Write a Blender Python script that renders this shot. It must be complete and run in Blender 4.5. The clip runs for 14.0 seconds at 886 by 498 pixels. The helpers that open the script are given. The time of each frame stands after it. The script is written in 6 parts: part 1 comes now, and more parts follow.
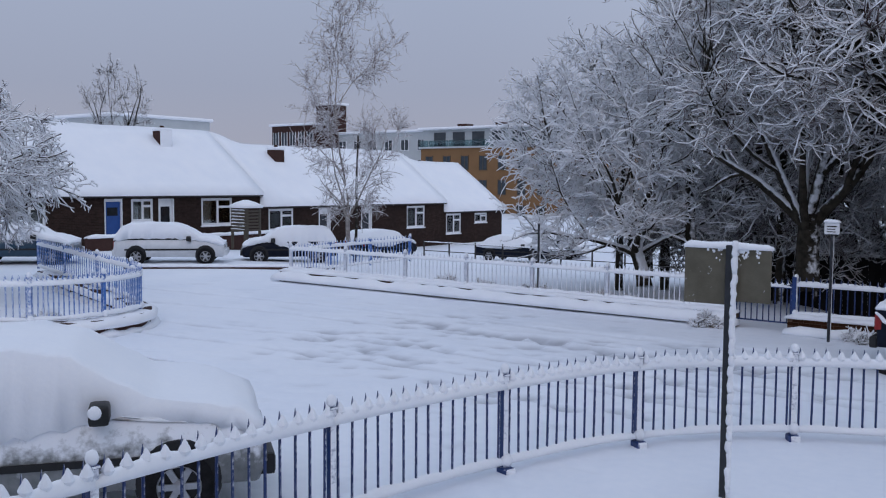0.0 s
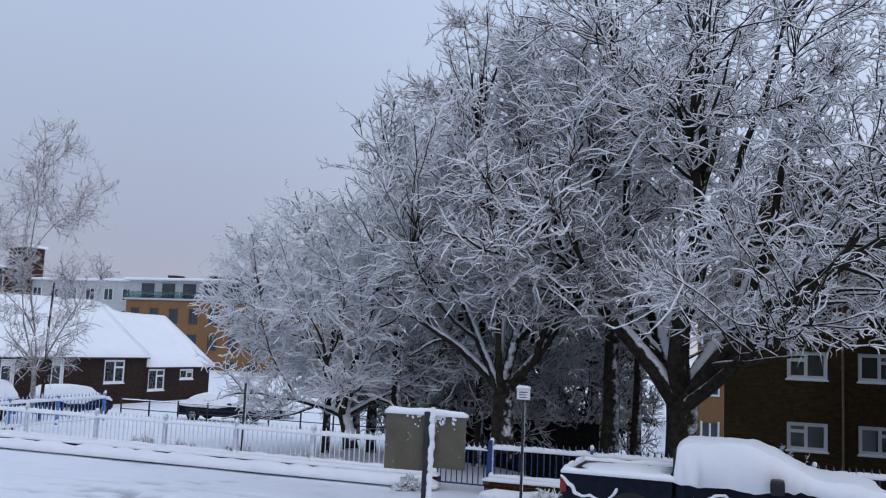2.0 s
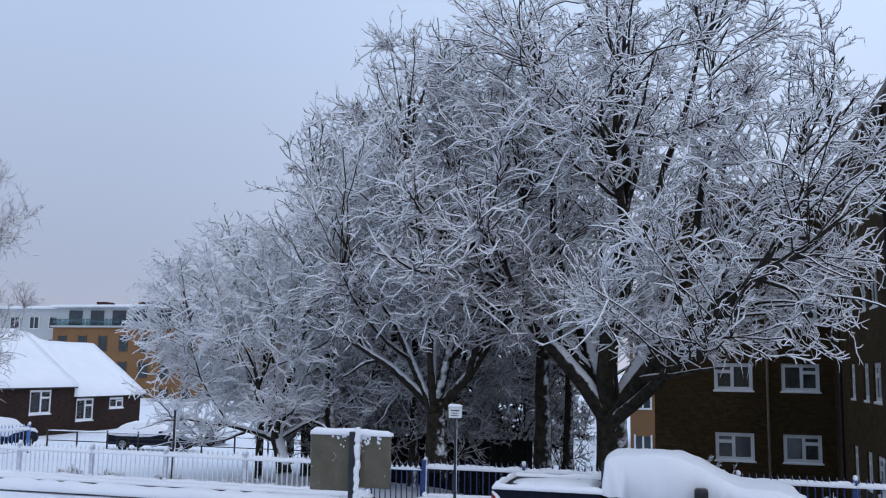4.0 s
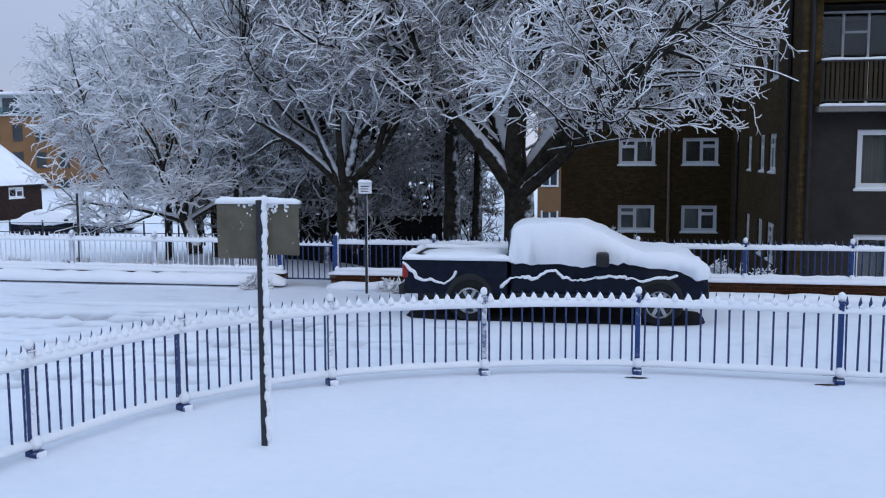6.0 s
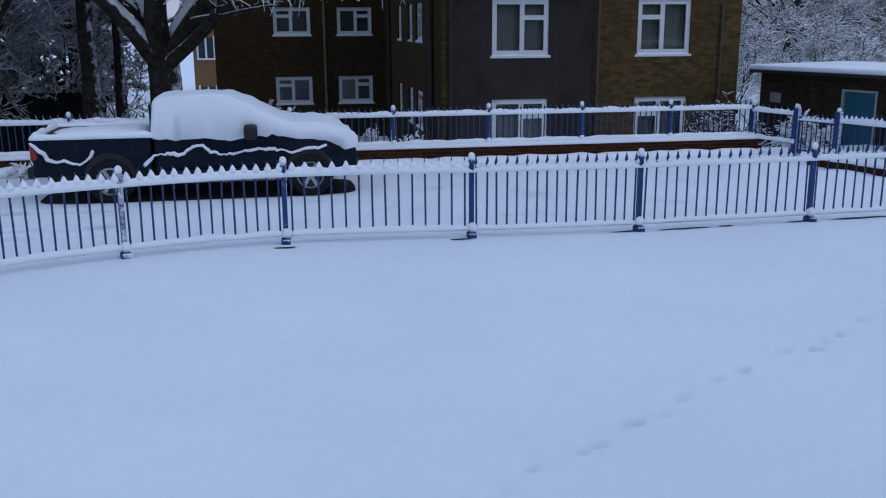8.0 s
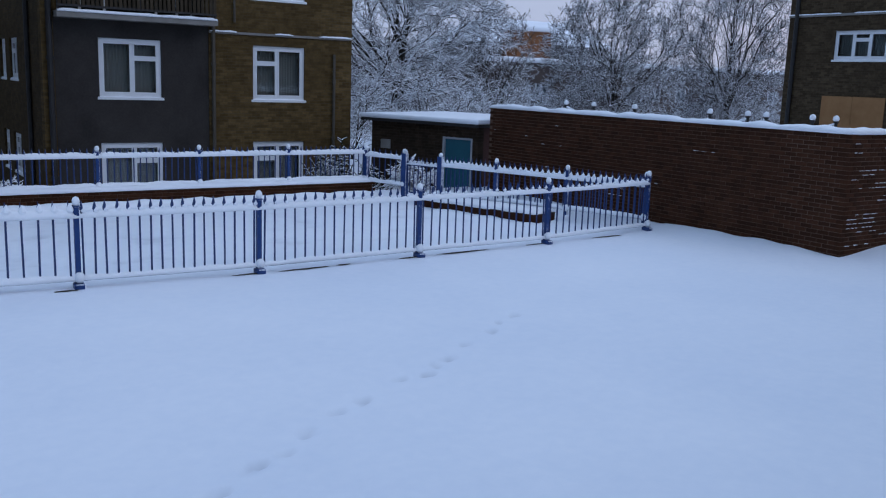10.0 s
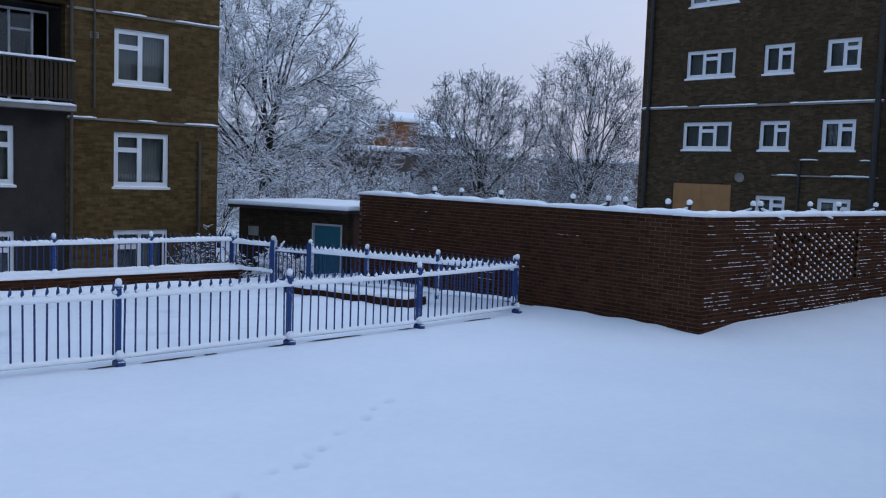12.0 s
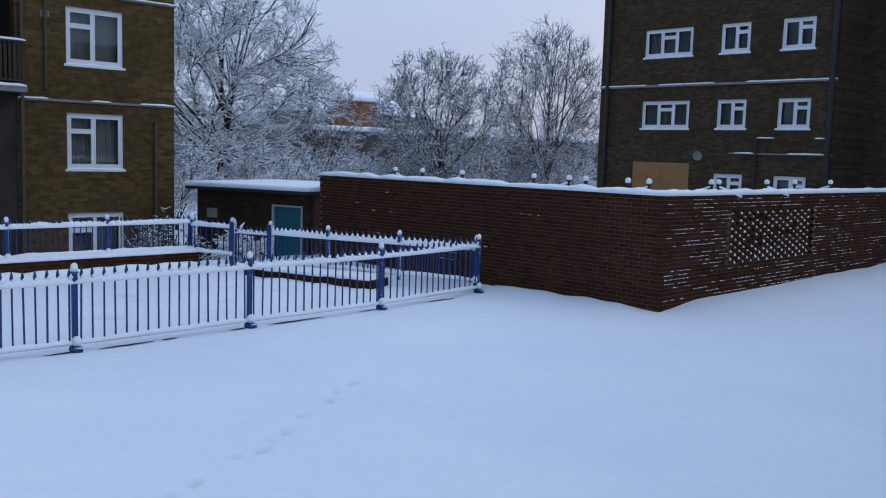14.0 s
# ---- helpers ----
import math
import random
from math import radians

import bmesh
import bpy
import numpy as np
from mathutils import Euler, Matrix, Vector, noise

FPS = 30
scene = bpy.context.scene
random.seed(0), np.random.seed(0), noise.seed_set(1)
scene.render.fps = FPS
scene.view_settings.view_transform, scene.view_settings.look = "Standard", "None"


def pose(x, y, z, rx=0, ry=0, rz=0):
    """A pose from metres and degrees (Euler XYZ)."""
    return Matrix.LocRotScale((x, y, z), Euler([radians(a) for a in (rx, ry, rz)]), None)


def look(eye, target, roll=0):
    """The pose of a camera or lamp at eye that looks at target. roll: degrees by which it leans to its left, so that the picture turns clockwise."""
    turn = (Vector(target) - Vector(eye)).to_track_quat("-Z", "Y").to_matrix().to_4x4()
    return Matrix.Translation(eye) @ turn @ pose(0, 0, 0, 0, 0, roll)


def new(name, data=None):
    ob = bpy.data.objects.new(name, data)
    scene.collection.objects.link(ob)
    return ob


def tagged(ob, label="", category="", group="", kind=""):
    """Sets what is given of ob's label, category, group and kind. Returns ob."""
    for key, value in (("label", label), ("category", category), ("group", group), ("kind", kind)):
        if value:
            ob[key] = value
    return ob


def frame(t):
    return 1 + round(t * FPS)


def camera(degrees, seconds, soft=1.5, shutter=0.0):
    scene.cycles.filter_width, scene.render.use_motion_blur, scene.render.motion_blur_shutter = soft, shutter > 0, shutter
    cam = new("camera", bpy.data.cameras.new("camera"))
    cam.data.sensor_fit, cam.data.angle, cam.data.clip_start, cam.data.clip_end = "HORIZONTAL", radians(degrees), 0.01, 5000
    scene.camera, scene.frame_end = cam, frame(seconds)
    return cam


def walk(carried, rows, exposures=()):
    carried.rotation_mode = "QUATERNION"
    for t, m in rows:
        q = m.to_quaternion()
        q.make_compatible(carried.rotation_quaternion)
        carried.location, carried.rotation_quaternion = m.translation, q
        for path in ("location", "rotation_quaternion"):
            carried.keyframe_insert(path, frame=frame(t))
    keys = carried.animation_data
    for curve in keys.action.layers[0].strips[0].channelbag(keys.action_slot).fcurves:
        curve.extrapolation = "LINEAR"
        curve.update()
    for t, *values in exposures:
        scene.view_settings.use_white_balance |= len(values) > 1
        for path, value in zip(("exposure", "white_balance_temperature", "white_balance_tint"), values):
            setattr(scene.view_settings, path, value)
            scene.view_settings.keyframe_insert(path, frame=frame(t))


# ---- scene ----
SOFT = 1.15
EXPOSURES = [(0.0, -0.51, 6600, 14), (1.0, -0.53, 6600, 14), (2.0, -0.27, 6650, 13), (4.5, -0.17, 6350, 11), (6.5, -0.07, 6100, 10), (7.5, -0.47, 5850, 11), (9.0, -0.60, 5650, 11), (11.5, -0.38, 5800, 9), (14.0, -0.41, 5800, 9)]
cam = camera(51.76, 14.0, soft=SOFT)
PATH = [
    (0.0, 0.159, -0.882, 3.009, 85.85, -0.43, 37.10),
    (0.5, 0.183, -0.880, 3.037, 86.99, -0.69, 34.40),
    (1.0, 0.188, -0.839, 3.053, 91.35, -1.76, 28.58),
    (1.5, 0.221, -0.840, 3.060, 93.52, -1.80, 24.15),
    (2.0, 0.222, -0.838, 3.066, 96.17, -2.39, 19.30),
    (2.2, 0.232, -0.835, 3.079, 97.54, -2.09, 18.21),
    (4.3, 0.406, -0.944, 3.041, 97.38, -0.99, 15.31),
    (4.5, 0.405, -0.955, 3.015, 96.06, -1.39, 15.66),
    (5.0, 0.352, -0.847, 2.949, 90.26, 0.20, 14.09),
    (5.5, 0.336, -0.780, 2.924, 86.13, 0.20, 12.61),
    (6.0, 0.402, -0.760, 2.868, 84.12, 0.20, 9.91),
    (6.5, 0.537, -0.714, 2.816, 84.06, -0.30, 7.86),
    (7.0, 0.699, -0.700, 2.792, 81.02, -0.49, 4.93),
    (7.5, 0.827, -0.687, 2.806, 77.73, -0.49, -4.21),
    (8.0, 0.772, -0.649, 2.787, 76.26, 0.29, -10.57),
    (8.5, 0.796, -0.662, 2.806, 75.04, -1.64, -15.36),
    (9.0, 0.843, -0.651, 2.798, 76.25, -2.14, -22.22),
    (9.2, 0.869, -0.649, 2.779, 76.13, -1.94, -24.83),
    (11.3, 0.921, -0.513, 2.690, 85.95, -2.24, -41.08),
    (11.5, 0.928, -0.504, 2.682, 85.95, -2.12, -41.25),
    (12.0, 0.947, -0.522, 2.658, 85.28, -2.02, -41.78),
    (12.5, 0.965, -0.508, 2.655, 84.89, -1.80, -42.74),
    (13.0, 0.961, -0.505, 2.664, 84.39, -1.77, -43.47),
    (13.5, 0.970, -0.489, 2.673, 83.07, -1.50, -44.30),
    (14.0, 0.967, -0.484, 2.673, 84.08, -1.71, -44.26),
]
walk(cam, [(t, pose(*row)) for t, *row in PATH], EXPOSURES)

# ---- light ----
world = bpy.data.worlds.new("dawn_sky")
scene.world = world
world.use_nodes = True
wn, wl = world.node_tree.nodes, world.node_tree.links
wn.clear()
w_out = wn.new("ShaderNodeOutputWorld")
w_bg = wn.new("ShaderNodeBackground")
w_sky = wn.new("ShaderNodeTexSky")
w_sky.sky_type, w_sky.sun_disc = "NISHITA", False
w_sky.sun_elevation, w_sky.sun_rotation = radians(6), radians(62)
w_sky.air_density, w_sky.dust_density = 1.5, 4.0
w_co = wn.new("ShaderNodeTexCoord")
w_sep = wn.new("ShaderNodeSeparateXYZ")
w_ramp = wn.new("ShaderNodeValToRGB")
wl.new(w_co.outputs["Generated"], w_sep.inputs[0])
wl.new(w_sep.outputs["Z"], w_ramp.inputs[0])
el = w_ramp.color_ramp.elements
el[0].position, el[0].color = 0.0, (0.53, 0.54, 0.63, 1)
el[1].position, el[1].color = 1.0, (0.70, 0.84, 1.07, 1)
for at, c in ((0.10, (0.475, 0.535, 0.68)), (0.34, (0.55, 0.67, 0.88)), (0.6, (0.62, 0.76, 0.98))):
    el.new(at).color = (*c, 1)
w_sc = wn.new("ShaderNodeVectorMath")
w_sc.operation = "SCALE"
w_sc.inputs["Scale"].default_value = 0.004
wl.new(w_sky.outputs[0], w_sc.inputs[0])
w_add = wn.new("ShaderNodeVectorMath")
w_add.operation = "ADD"
wl.new(w_sc.outputs[0], w_add.inputs[0])
wl.new(w_ramp.outputs[0], w_add.inputs[1])
# the overcast thins and pales towards the hidden sunrise in the east
w_dot = wn.new("ShaderNodeVectorMath")
w_dot.operation = "DOT_PRODUCT"
w_dot.inputs[1].default_value = (0.72, 0.69, 0.0)
wl.new(w_co.outputs["Generated"], w_dot.inputs[0])
w_east = wn.new("ShaderNodeMapRange")
w_east.interpolation_type = "SMOOTHSTEP"
w_east.inputs["From Min"].default_value, w_east.inputs["From Max"].default_value = 0.1, 0.8
wl.new(w_dot.outputs["Value"], w_east.inputs["Value"])
w_tint = wn.new("ShaderNodeMix")
w_tint.data_type = "RGBA"
w_tint.inputs[6].default_value, w_tint.inputs[7].default_value = (1.00, 1.03, 1.07, 1), (1.36, 1.37, 1.37, 1)
wl.new(w_east.outputs["Result"], w_tint.inputs[0])
w_mul = wn.new("ShaderNodeVectorMath")
w_mul.operation = "MULTIPLY"
wl.new(w_add.outputs[0], w_mul.inputs[0])
wl.new(w_tint.outputs[2], w_mul.inputs[1])
wl.new(w_mul.outputs[0], w_bg.inputs["Color"])
w_bg.inputs["Strength"].default_value = 0.95
wl.new(w_bg.outputs[0], w_out.inputs["Surface"])
# soft fill added from the camera side to brighten the trees; sunrise lies east
fill_sun = new("fill_sun", bpy.data.lights.new("fill_sun", "SUN"))
fill_sun.data.energy, fill_sun.data.angle, fill_sun.data.color = 0.6, radians(40), (1.0, 0.88, 0.84)
fill_sun.matrix_world = look((14, -20, 20), (0, 0, 0))

# ---- materials ----
MATS = {}


def links_of(name):
    m = bpy.data.materials.new(name)
    m.use_nodes = True
    return m, m.node_tree.nodes, m.node_tree.links, m.node_tree.nodes["Principled BSDF"]


def mix_rgb(n, l, fac, a, b):
    x = n.new("ShaderNodeMix")
    x.data_type = "RGBA"
    for sock, val in ((x.inputs[0], fac), (x.inputs[6], a), (x.inputs[7], b)):
        if hasattr(val, "is_linked"):
            l.new(val, sock)
        else:
            sock.default_value = val if isinstance(val, float) else (*val, 1)
    return x.outputs[2]


def noise_out(n, l, scale, detail=4.0, rough=0.6):
    c = n.new("ShaderNodeTexCoord")
    t = n.new("ShaderNodeTexNoise")
    t.inputs["Scale"].default_value, t.inputs["Detail"].default_value, t.inputs["Roughness"].default_value = scale, detail, rough
    l.new(c.outputs["Object"], t.inputs["Vector"])
    return t.outputs["Fac"]


def ramp(n, l, src, lo, hi):
    r = n.new("ShaderNodeMapRange")
    r.inputs["From Min"].default_value, r.inputs["From Max"].default_value = lo, hi
    l.new(src, r.inputs["Value"])
    return r.outputs["Result"]


def math_node(n, l, op, a, b):
    x = n.new("ShaderNodeMath")
    x.operation = op
    for s, val in zip(x.inputs, (a, b)):
        if hasattr(val, "is_linked"):
            l.new(val, s)
        else:
            s.default_value = val
    return x.outputs[0]


def bump(n, l, p, src, strength, dist=0.02):
    b = n.new("ShaderNodeBump")
    b.inputs["Strength"].default_value, b.inputs["Distance"].default_value = strength, dist
    l.new(src, b.inputs["Height"])
    l.new(b.outputs[0], p.inputs["Normal"])


def plain(name, ca, cb, rough=0.6, scale=6.0, metal=0.0, bumps=0.3, dist=0.01, fine=60.0, random_tint=0.0):
    m, n, l, p = links_of(name)
    f = math_node(n, l, "ADD", math_node(n, l, "MULTIPLY", noise_out(n, l, scale), 0.65), math_node(n, l, "MULTIPLY", noise_out(n, l, fine), 0.35))
    col = mix_rgb(n, l, ramp(n, l, f, 0.32, 0.68), ca, cb)
    if random_tint:
        o = n.new("ShaderNodeObjectInfo")
        g = n.new("ShaderNodeNewGeometry")
        r = math_node(n, l, "FRACT", math_node(n, l, "ADD", o.outputs["Random"], g.outputs["Random Per Island"]), 0.0)
        h = n.new("ShaderNodeHueSaturation")
        l.new(col, h.inputs["Color"])
        l.new(math_node(n, l, "ADD", math_node(n, l, "MULTIPLY", r, random_tint), 1.0 - random_tint / 2), h.inputs["Value"])
        col = h.outputs[0]
    l.new(col, p.inputs["Base Color"])
    p.inputs["Roughness"].default_value, p.inputs["Metallic"].default_value = rough, metal
    if rough >= 0.8:
        p.inputs["Specular IOR Level"].default_value = 0.12
    if bumps:
        bump(n, l, p, f, bumps, dist)
    MATS[name] = m
    return m


SNOW_A, SNOW_B = (0.84, 0.87, 0.92), (0.91, 0.925, 0.955)


def snowy(name, ca, cb, wind, lo, hi, rough=0.6, scale=8.0, spread=0.6, metal=0.0, bscale=20.0):
    """A surface with snow on the faces turned towards wind (and up), broken by noise."""
    m, n, l, p = links_of(name)
    base = mix_rgb(n, l, ramp(n, l, noise_out(n, l, scale), 0.35, 0.65), ca, cb)
    g = n.new("ShaderNodeNewGeometry")
    d = n.new("ShaderNodeVectorMath")
    d.operation = "DOT_PRODUCT"
    d.inputs[1].default_value = Vector(wind).normalized()
    l.new(g.outputs["Normal"], d.inputs[0])
    k = math_node(n, l, "ADD", d.outputs["Value"], math_node(n, l, "MULTIPLY", math_node(n, l, "SUBTRACT", noise_out(n, l, bscale), 0.5), spread * 2))
    mask = ramp(n, l, k, lo, hi)
    snow_c = mix_rgb(n, l, noise_out(n, l, 15.0), SNOW_A, SNOW_B)
    l.new(mix_rgb(n, l, mask, base, snow_c), p.inputs["Base Color"])
    p.inputs["Roughness"].default_value, p.inputs["Metallic"].default_value = rough, metal
    if rough >= 0.8:
        p.inputs["Specular IOR Level"].default_value = 0.15
    bump(n, l, p, noise_out(n, l, 45.0), 0.3, 0.01)
    MATS[name] = m
    return m


snow = plain("snow", (0.84, 0.87, 0.925), (0.92, 0.935, 0.96), 0.65, 0.8, bumps=0.35, dist=0.015, fine=25.0)
snow_ground = plain("snow_ground", (0.77, 0.815, 0.895), (0.87, 0.895, 0.945), 0.7, 0.35, bumps=0.3, dist=0.02, fine=7.0)
# snow greys with depth: the ground carries how far each spot is pressed down
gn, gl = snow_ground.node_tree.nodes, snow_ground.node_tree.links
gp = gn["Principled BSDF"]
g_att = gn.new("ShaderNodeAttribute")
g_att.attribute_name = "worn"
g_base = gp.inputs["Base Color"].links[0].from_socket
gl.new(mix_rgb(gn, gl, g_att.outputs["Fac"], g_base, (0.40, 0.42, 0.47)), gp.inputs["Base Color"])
asphalt = plain("asphalt", (0.012, 0.012, 0.014), (0.03, 0.03, 0.034), 0.8, 6.0)
earth = plain("earth", (0.02, 0.016, 0.012), (0.05, 0.04, 0.03), 0.95, 8.0)
blue_paint = snowy("blue_paint", (0.005, 0.030, 0.13), (0.008, 0.042, 0.18), (0.75, -0.45, 0.5), 0.55, 0.8, 0.45, spread=0.35)
blue_bar = snowy("blue_bar", (0.010, 0.026, 0.095), (0.014, 0.04, 0.15), (0.8, -0.1, 0.7), 0.72, 0.95, 0.5, spread=0.3)
frosted_bar = snowy("frosted_bar", (0.06, 0.10, 0.20), (0.10, 0.15, 0.28), (0.75, -0.55, 0.3), -0.05, 0.95, 0.6, spread=0.5, bscale=14.0)
blue_bright = snowy("blue_bright", (0.03, 0.13, 0.42), (0.05, 0.18, 0.5), (0.75, -0.45, 0.5), 0.75, 0.95, 0.45, spread=0.35)
black_paint = snowy("black_paint", (0.008, 0.010, 0.014), (0.02, 0.022, 0.028), (1.0, 0.05, 0.25), 0.55, 0.8, 0.4, spread=0.25)
sign_back = snowy("sign_back", (0.088, 0.079, 0.054), (0.125, 0.112, 0.080), (0.3, -0.2, 1.0), 0.42, 0.52, 0.7, scale=5.0, spread=0.75, bscale=9.0)
bark = snowy("bark", (0.018, 0.016, 0.012), (0.05, 0.042, 0.032), (0.35, -0.2, 1.0), 0.34, 0.50, 0.9, scale=7.0, spread=0.35, bscale=6.0)
twig_dark = snowy("twig", (0.055, 0.033, 0.032), (0.115, 0.072, 0.067), (0.2, -0.3, 1.0), -0.40, -0.05, 0.85, spread=0.22, bscale=9.0)
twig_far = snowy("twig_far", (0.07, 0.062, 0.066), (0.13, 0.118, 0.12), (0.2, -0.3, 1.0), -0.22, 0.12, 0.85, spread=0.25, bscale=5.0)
twig_dusted = snowy("twig_dusted", (0.055, 0.045, 0.045), (0.10, 0.085, 0.085), (0.2, -0.3, 1.0), 0.10, 0.55, 0.9, spread=0.35, bscale=4.0)
twig_white = snowy("twig_white", (0.075, 0.055, 0.055), (0.13, 0.10, 0.10), (0.2, -0.3, 1.0), -0.62, -0.30, 0.85, spread=0.2, bscale=9.0)
twig_brown = snowy("twig_brown", (0.05, 0.037, 0.034), (0.09, 0.068, 0.064), (0.2, -0.3, 1.0), -0.25, 0.15, 0.9, spread=0.4, bscale=8.0)
birch_bark = snowy("birch_bark", (0.22, 0.20, 0.19), (0.42, 0.39, 0.37), (0.35, -0.1, 1.0), 0.5, 0.7, 0.8, scale=9.0, spread=0.3, bscale=6.0)
birch_twig = snowy("birch_twig", (0.14, 0.10, 0.10), (0.22, 0.16, 0.15), (0.2, -0.15, 1.0), 0.0, 0.5, 0.85, spread=0.3, bscale=12.0)
needle = snowy("needle", (0.006, 0.010, 0.008), (0.018, 0.024, 0.016), (0.2, -0.1, 1.0), 0.62, 0.85, 0.9, spread=0.4, bscale=4.0)
bush_leaf = snowy("bush_leaf", (0.012, 0.02, 0.014), (0.03, 0.045, 0.03), (0.2, -0.1, 1.0), 0.30, 0.55, 0.8, spread=0.4, bscale=5.0)
brick_red = plain("brick_red", (0.032, 0.0125, 0.0062), (0.064, 0.026, 0.0125), 0.9, 7.0, bumps=0.5, fine=90.0, random_tint=0.6)
mortar = plain("mortar", (0.10, 0.065, 0.046), (0.16, 0.105, 0.075), 0.95, 5.0)
white_frame = plain("white_frame", (0.70, 0.72, 0.74), (0.80, 0.81, 0.82), 0.4, 3.0, bumps=0.05)
white_car_paint = plain("white_car_paint", (0.55, 0.57, 0.60), (0.68, 0.70, 0.72), 0.3, 4.0, bumps=0.03)
dark_car_paint = snowy("dark_car_paint", (0.0035, 0.006, 0.014), (0.007, 0.011, 0.024), (0.2, -0.1, 1.0), 0.72, 0.9, 0.42, spread=0.25, bscale=7.0)
dark_car_paint.node_tree.nodes["Principled BSDF"].inputs["Specular IOR Level"].default_value = 0.15
silver_car_paint = snowy("silver_car_paint", (0.16, 0.17, 0.17), (0.24, 0.25, 0.25), (0.4, -0.3, 1.0), 0.3, 0.65, 0.35, spread=0.55, bscale=9.0)
teal_car_paint = snowy("teal_car_paint", (0.012, 0.04, 0.075), (0.02, 0.06, 0.10), (0.2, -0.1, 1.0), 0.5, 0.8, 0.3, spread=0.3)
rubber = plain("rubber", (0.008, 0.008, 0.009), (0.022, 0.022, 0.024), 0.9, 12.0)
alloy = plain("alloy", (0.35, 0.36, 0.38), (0.5, 0.51, 0.53), 0.35, 10.0, metal=0.7, bumps=0.1)
black_trim = plain("black_trim", (0.0035, 0.0035, 0.004), (0.008, 0.008, 0.009), 0.5, 10.0)
car_glass = plain("car_glass", (0.01, 0.012, 0.015), (0.02, 0.024, 0.03), 0.08, 3.0, bumps=0.0)
red_lens = plain("red_lens", (0.22, 0.012, 0.012), (0.32, 0.02, 0.018), 0.2, 20.0, bumps=0.0)
lamp_lens = plain("lamp_lens", (0.4, 0.42, 0.44), (0.55, 0.56, 0.58), 0.15, 20.0, bumps=0.0)
render_grey = plain("render_grey", (0.028, 0.025, 0.0235), (0.054, 0.048, 0.044), 0.9, 1.3, bumps=0.3, fine=18.0)
concrete = plain("concrete", (0.18, 0.17, 0.15), (0.30, 0.28, 0.26), 0.9, 2.0, bumps=0.4)
teal_door = plain("teal_door", (0.012, 0.085, 0.12), (0.018, 0.11, 0.15), 0.5, 3.0)
blue_door = plain("blue_door", (0.01, 0.06, 0.24), (0.015, 0.08, 0.30), 0.45, 3.0)
pipe_black = plain("pipe_black", (0.010, 0.009, 0.009), (0.024, 0.021, 0.02), 0.6, 8.0)
pipe_brown = plain("pipe_brown", (0.055, 0.045, 0.032), (0.085, 0.07, 0.05), 0.7, 8.0)
plywood = plain("plywood", (0.24, 0.125, 0.05), (0.33, 0.18, 0.08), 0.8, 2.0, bumps=0.2)
curtain_mat = plain("curtain", (0.30, 0.31, 0.32), (0.42, 0.43, 0.44), 0.9, 4.0)
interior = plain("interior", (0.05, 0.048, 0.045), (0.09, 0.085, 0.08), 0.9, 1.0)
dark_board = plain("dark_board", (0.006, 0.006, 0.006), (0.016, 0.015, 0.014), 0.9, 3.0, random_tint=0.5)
ochre_wall = plain("ochre_wall", (0.20, 0.112, 0.055), (0.26, 0.148, 0.074), 0.9, 0.4, fine=5.0)
pale_clad = plain("pale_clad", (0.42, 0.45, 0.46), (0.52, 0.55, 0.56), 0.6, 0.6)
far_glass = plain("far_glass", (0.03, 0.04, 0.05), (0.06, 0.075, 0.09), 0.12, 1.0, bumps=0.0)
dark_brick_far = plain("dark_brick_far", (0.045, 0.025, 0.022), (0.075, 0.04, 0.034), 0.9, 1.5, fine=15.0)
orange_brick_far = plain("orange_brick_far", (0.19, 0.088, 0.042), (0.25, 0.122, 0.06), 0.9, 0.6, fine=12.0)


def brick_mat(name, along, c1, c2, cm, stain, scale=1.0):
    """Stretcher-bond brick 225 x 75 mm on a wall that runs along x or y, with damp streaks."""
    m, n, l, p = links_of(name)
    c = n.new("ShaderNodeTexCoord")
    s = n.new("ShaderNodeSeparateXYZ")
    l.new(c.outputs["Object"], s.inputs[0])
    v = n.new("ShaderNodeCombineXYZ")
    l.new(s.outputs[along], v.inputs[0])
    l.new(s.outputs["Z"], v.inputs[1])
    b = n.new("ShaderNodeTexBrick")
    l.new(v.outputs[0], b.inputs["Vector"])
    for key, val in (("Color1", c1), ("Color2", c2), ("Mortar", cm)):
        b.inputs[key].default_value = (*val, 1)
    for key, val in (("Scale", 1.0), ("Brick Width", 0.225 * scale), ("Row Height", 0.075 * scale), ("Mortar Size", 0.006 * scale), ("Mortar Smooth", 0.3), ("Bias", -0.1)):
        b.inputs[key].default_value = val
    big = ramp(n, l, noise_out(n, l, 0.55, 6.0), 0.35, 0.65)
    col = mix_rgb(n, l, math_node(n, l, "MULTIPLY", big, 0.6), b.outputs["Color"], stain)
    speck = ramp(n, l, noise_out(n, l, 5.0, 5.0, 0.8), 0.3, 0.7)
    dark = n.new("ShaderNodeHueSaturation")
    l.new(col, dark.inputs["Color"])
    l.new(math_node(n, l, "ADD", math_node(n, l, "MULTIPLY", speck, 0.7), 0.65), dark.inputs["Value"])
    l.new(dark.outputs[0], p.inputs["Base Color"])
    p.inputs["Roughness"].default_value = 0.9
    p.inputs["Specular IOR Level"].default_value = 0.12
    bump(n, l, p, math_node(n, l, "SUBTRACT", math_node(n, l, "MULTIPLY", speck, 0.4), b.outputs["Fac"]), 0.6, 0.012)
    return m


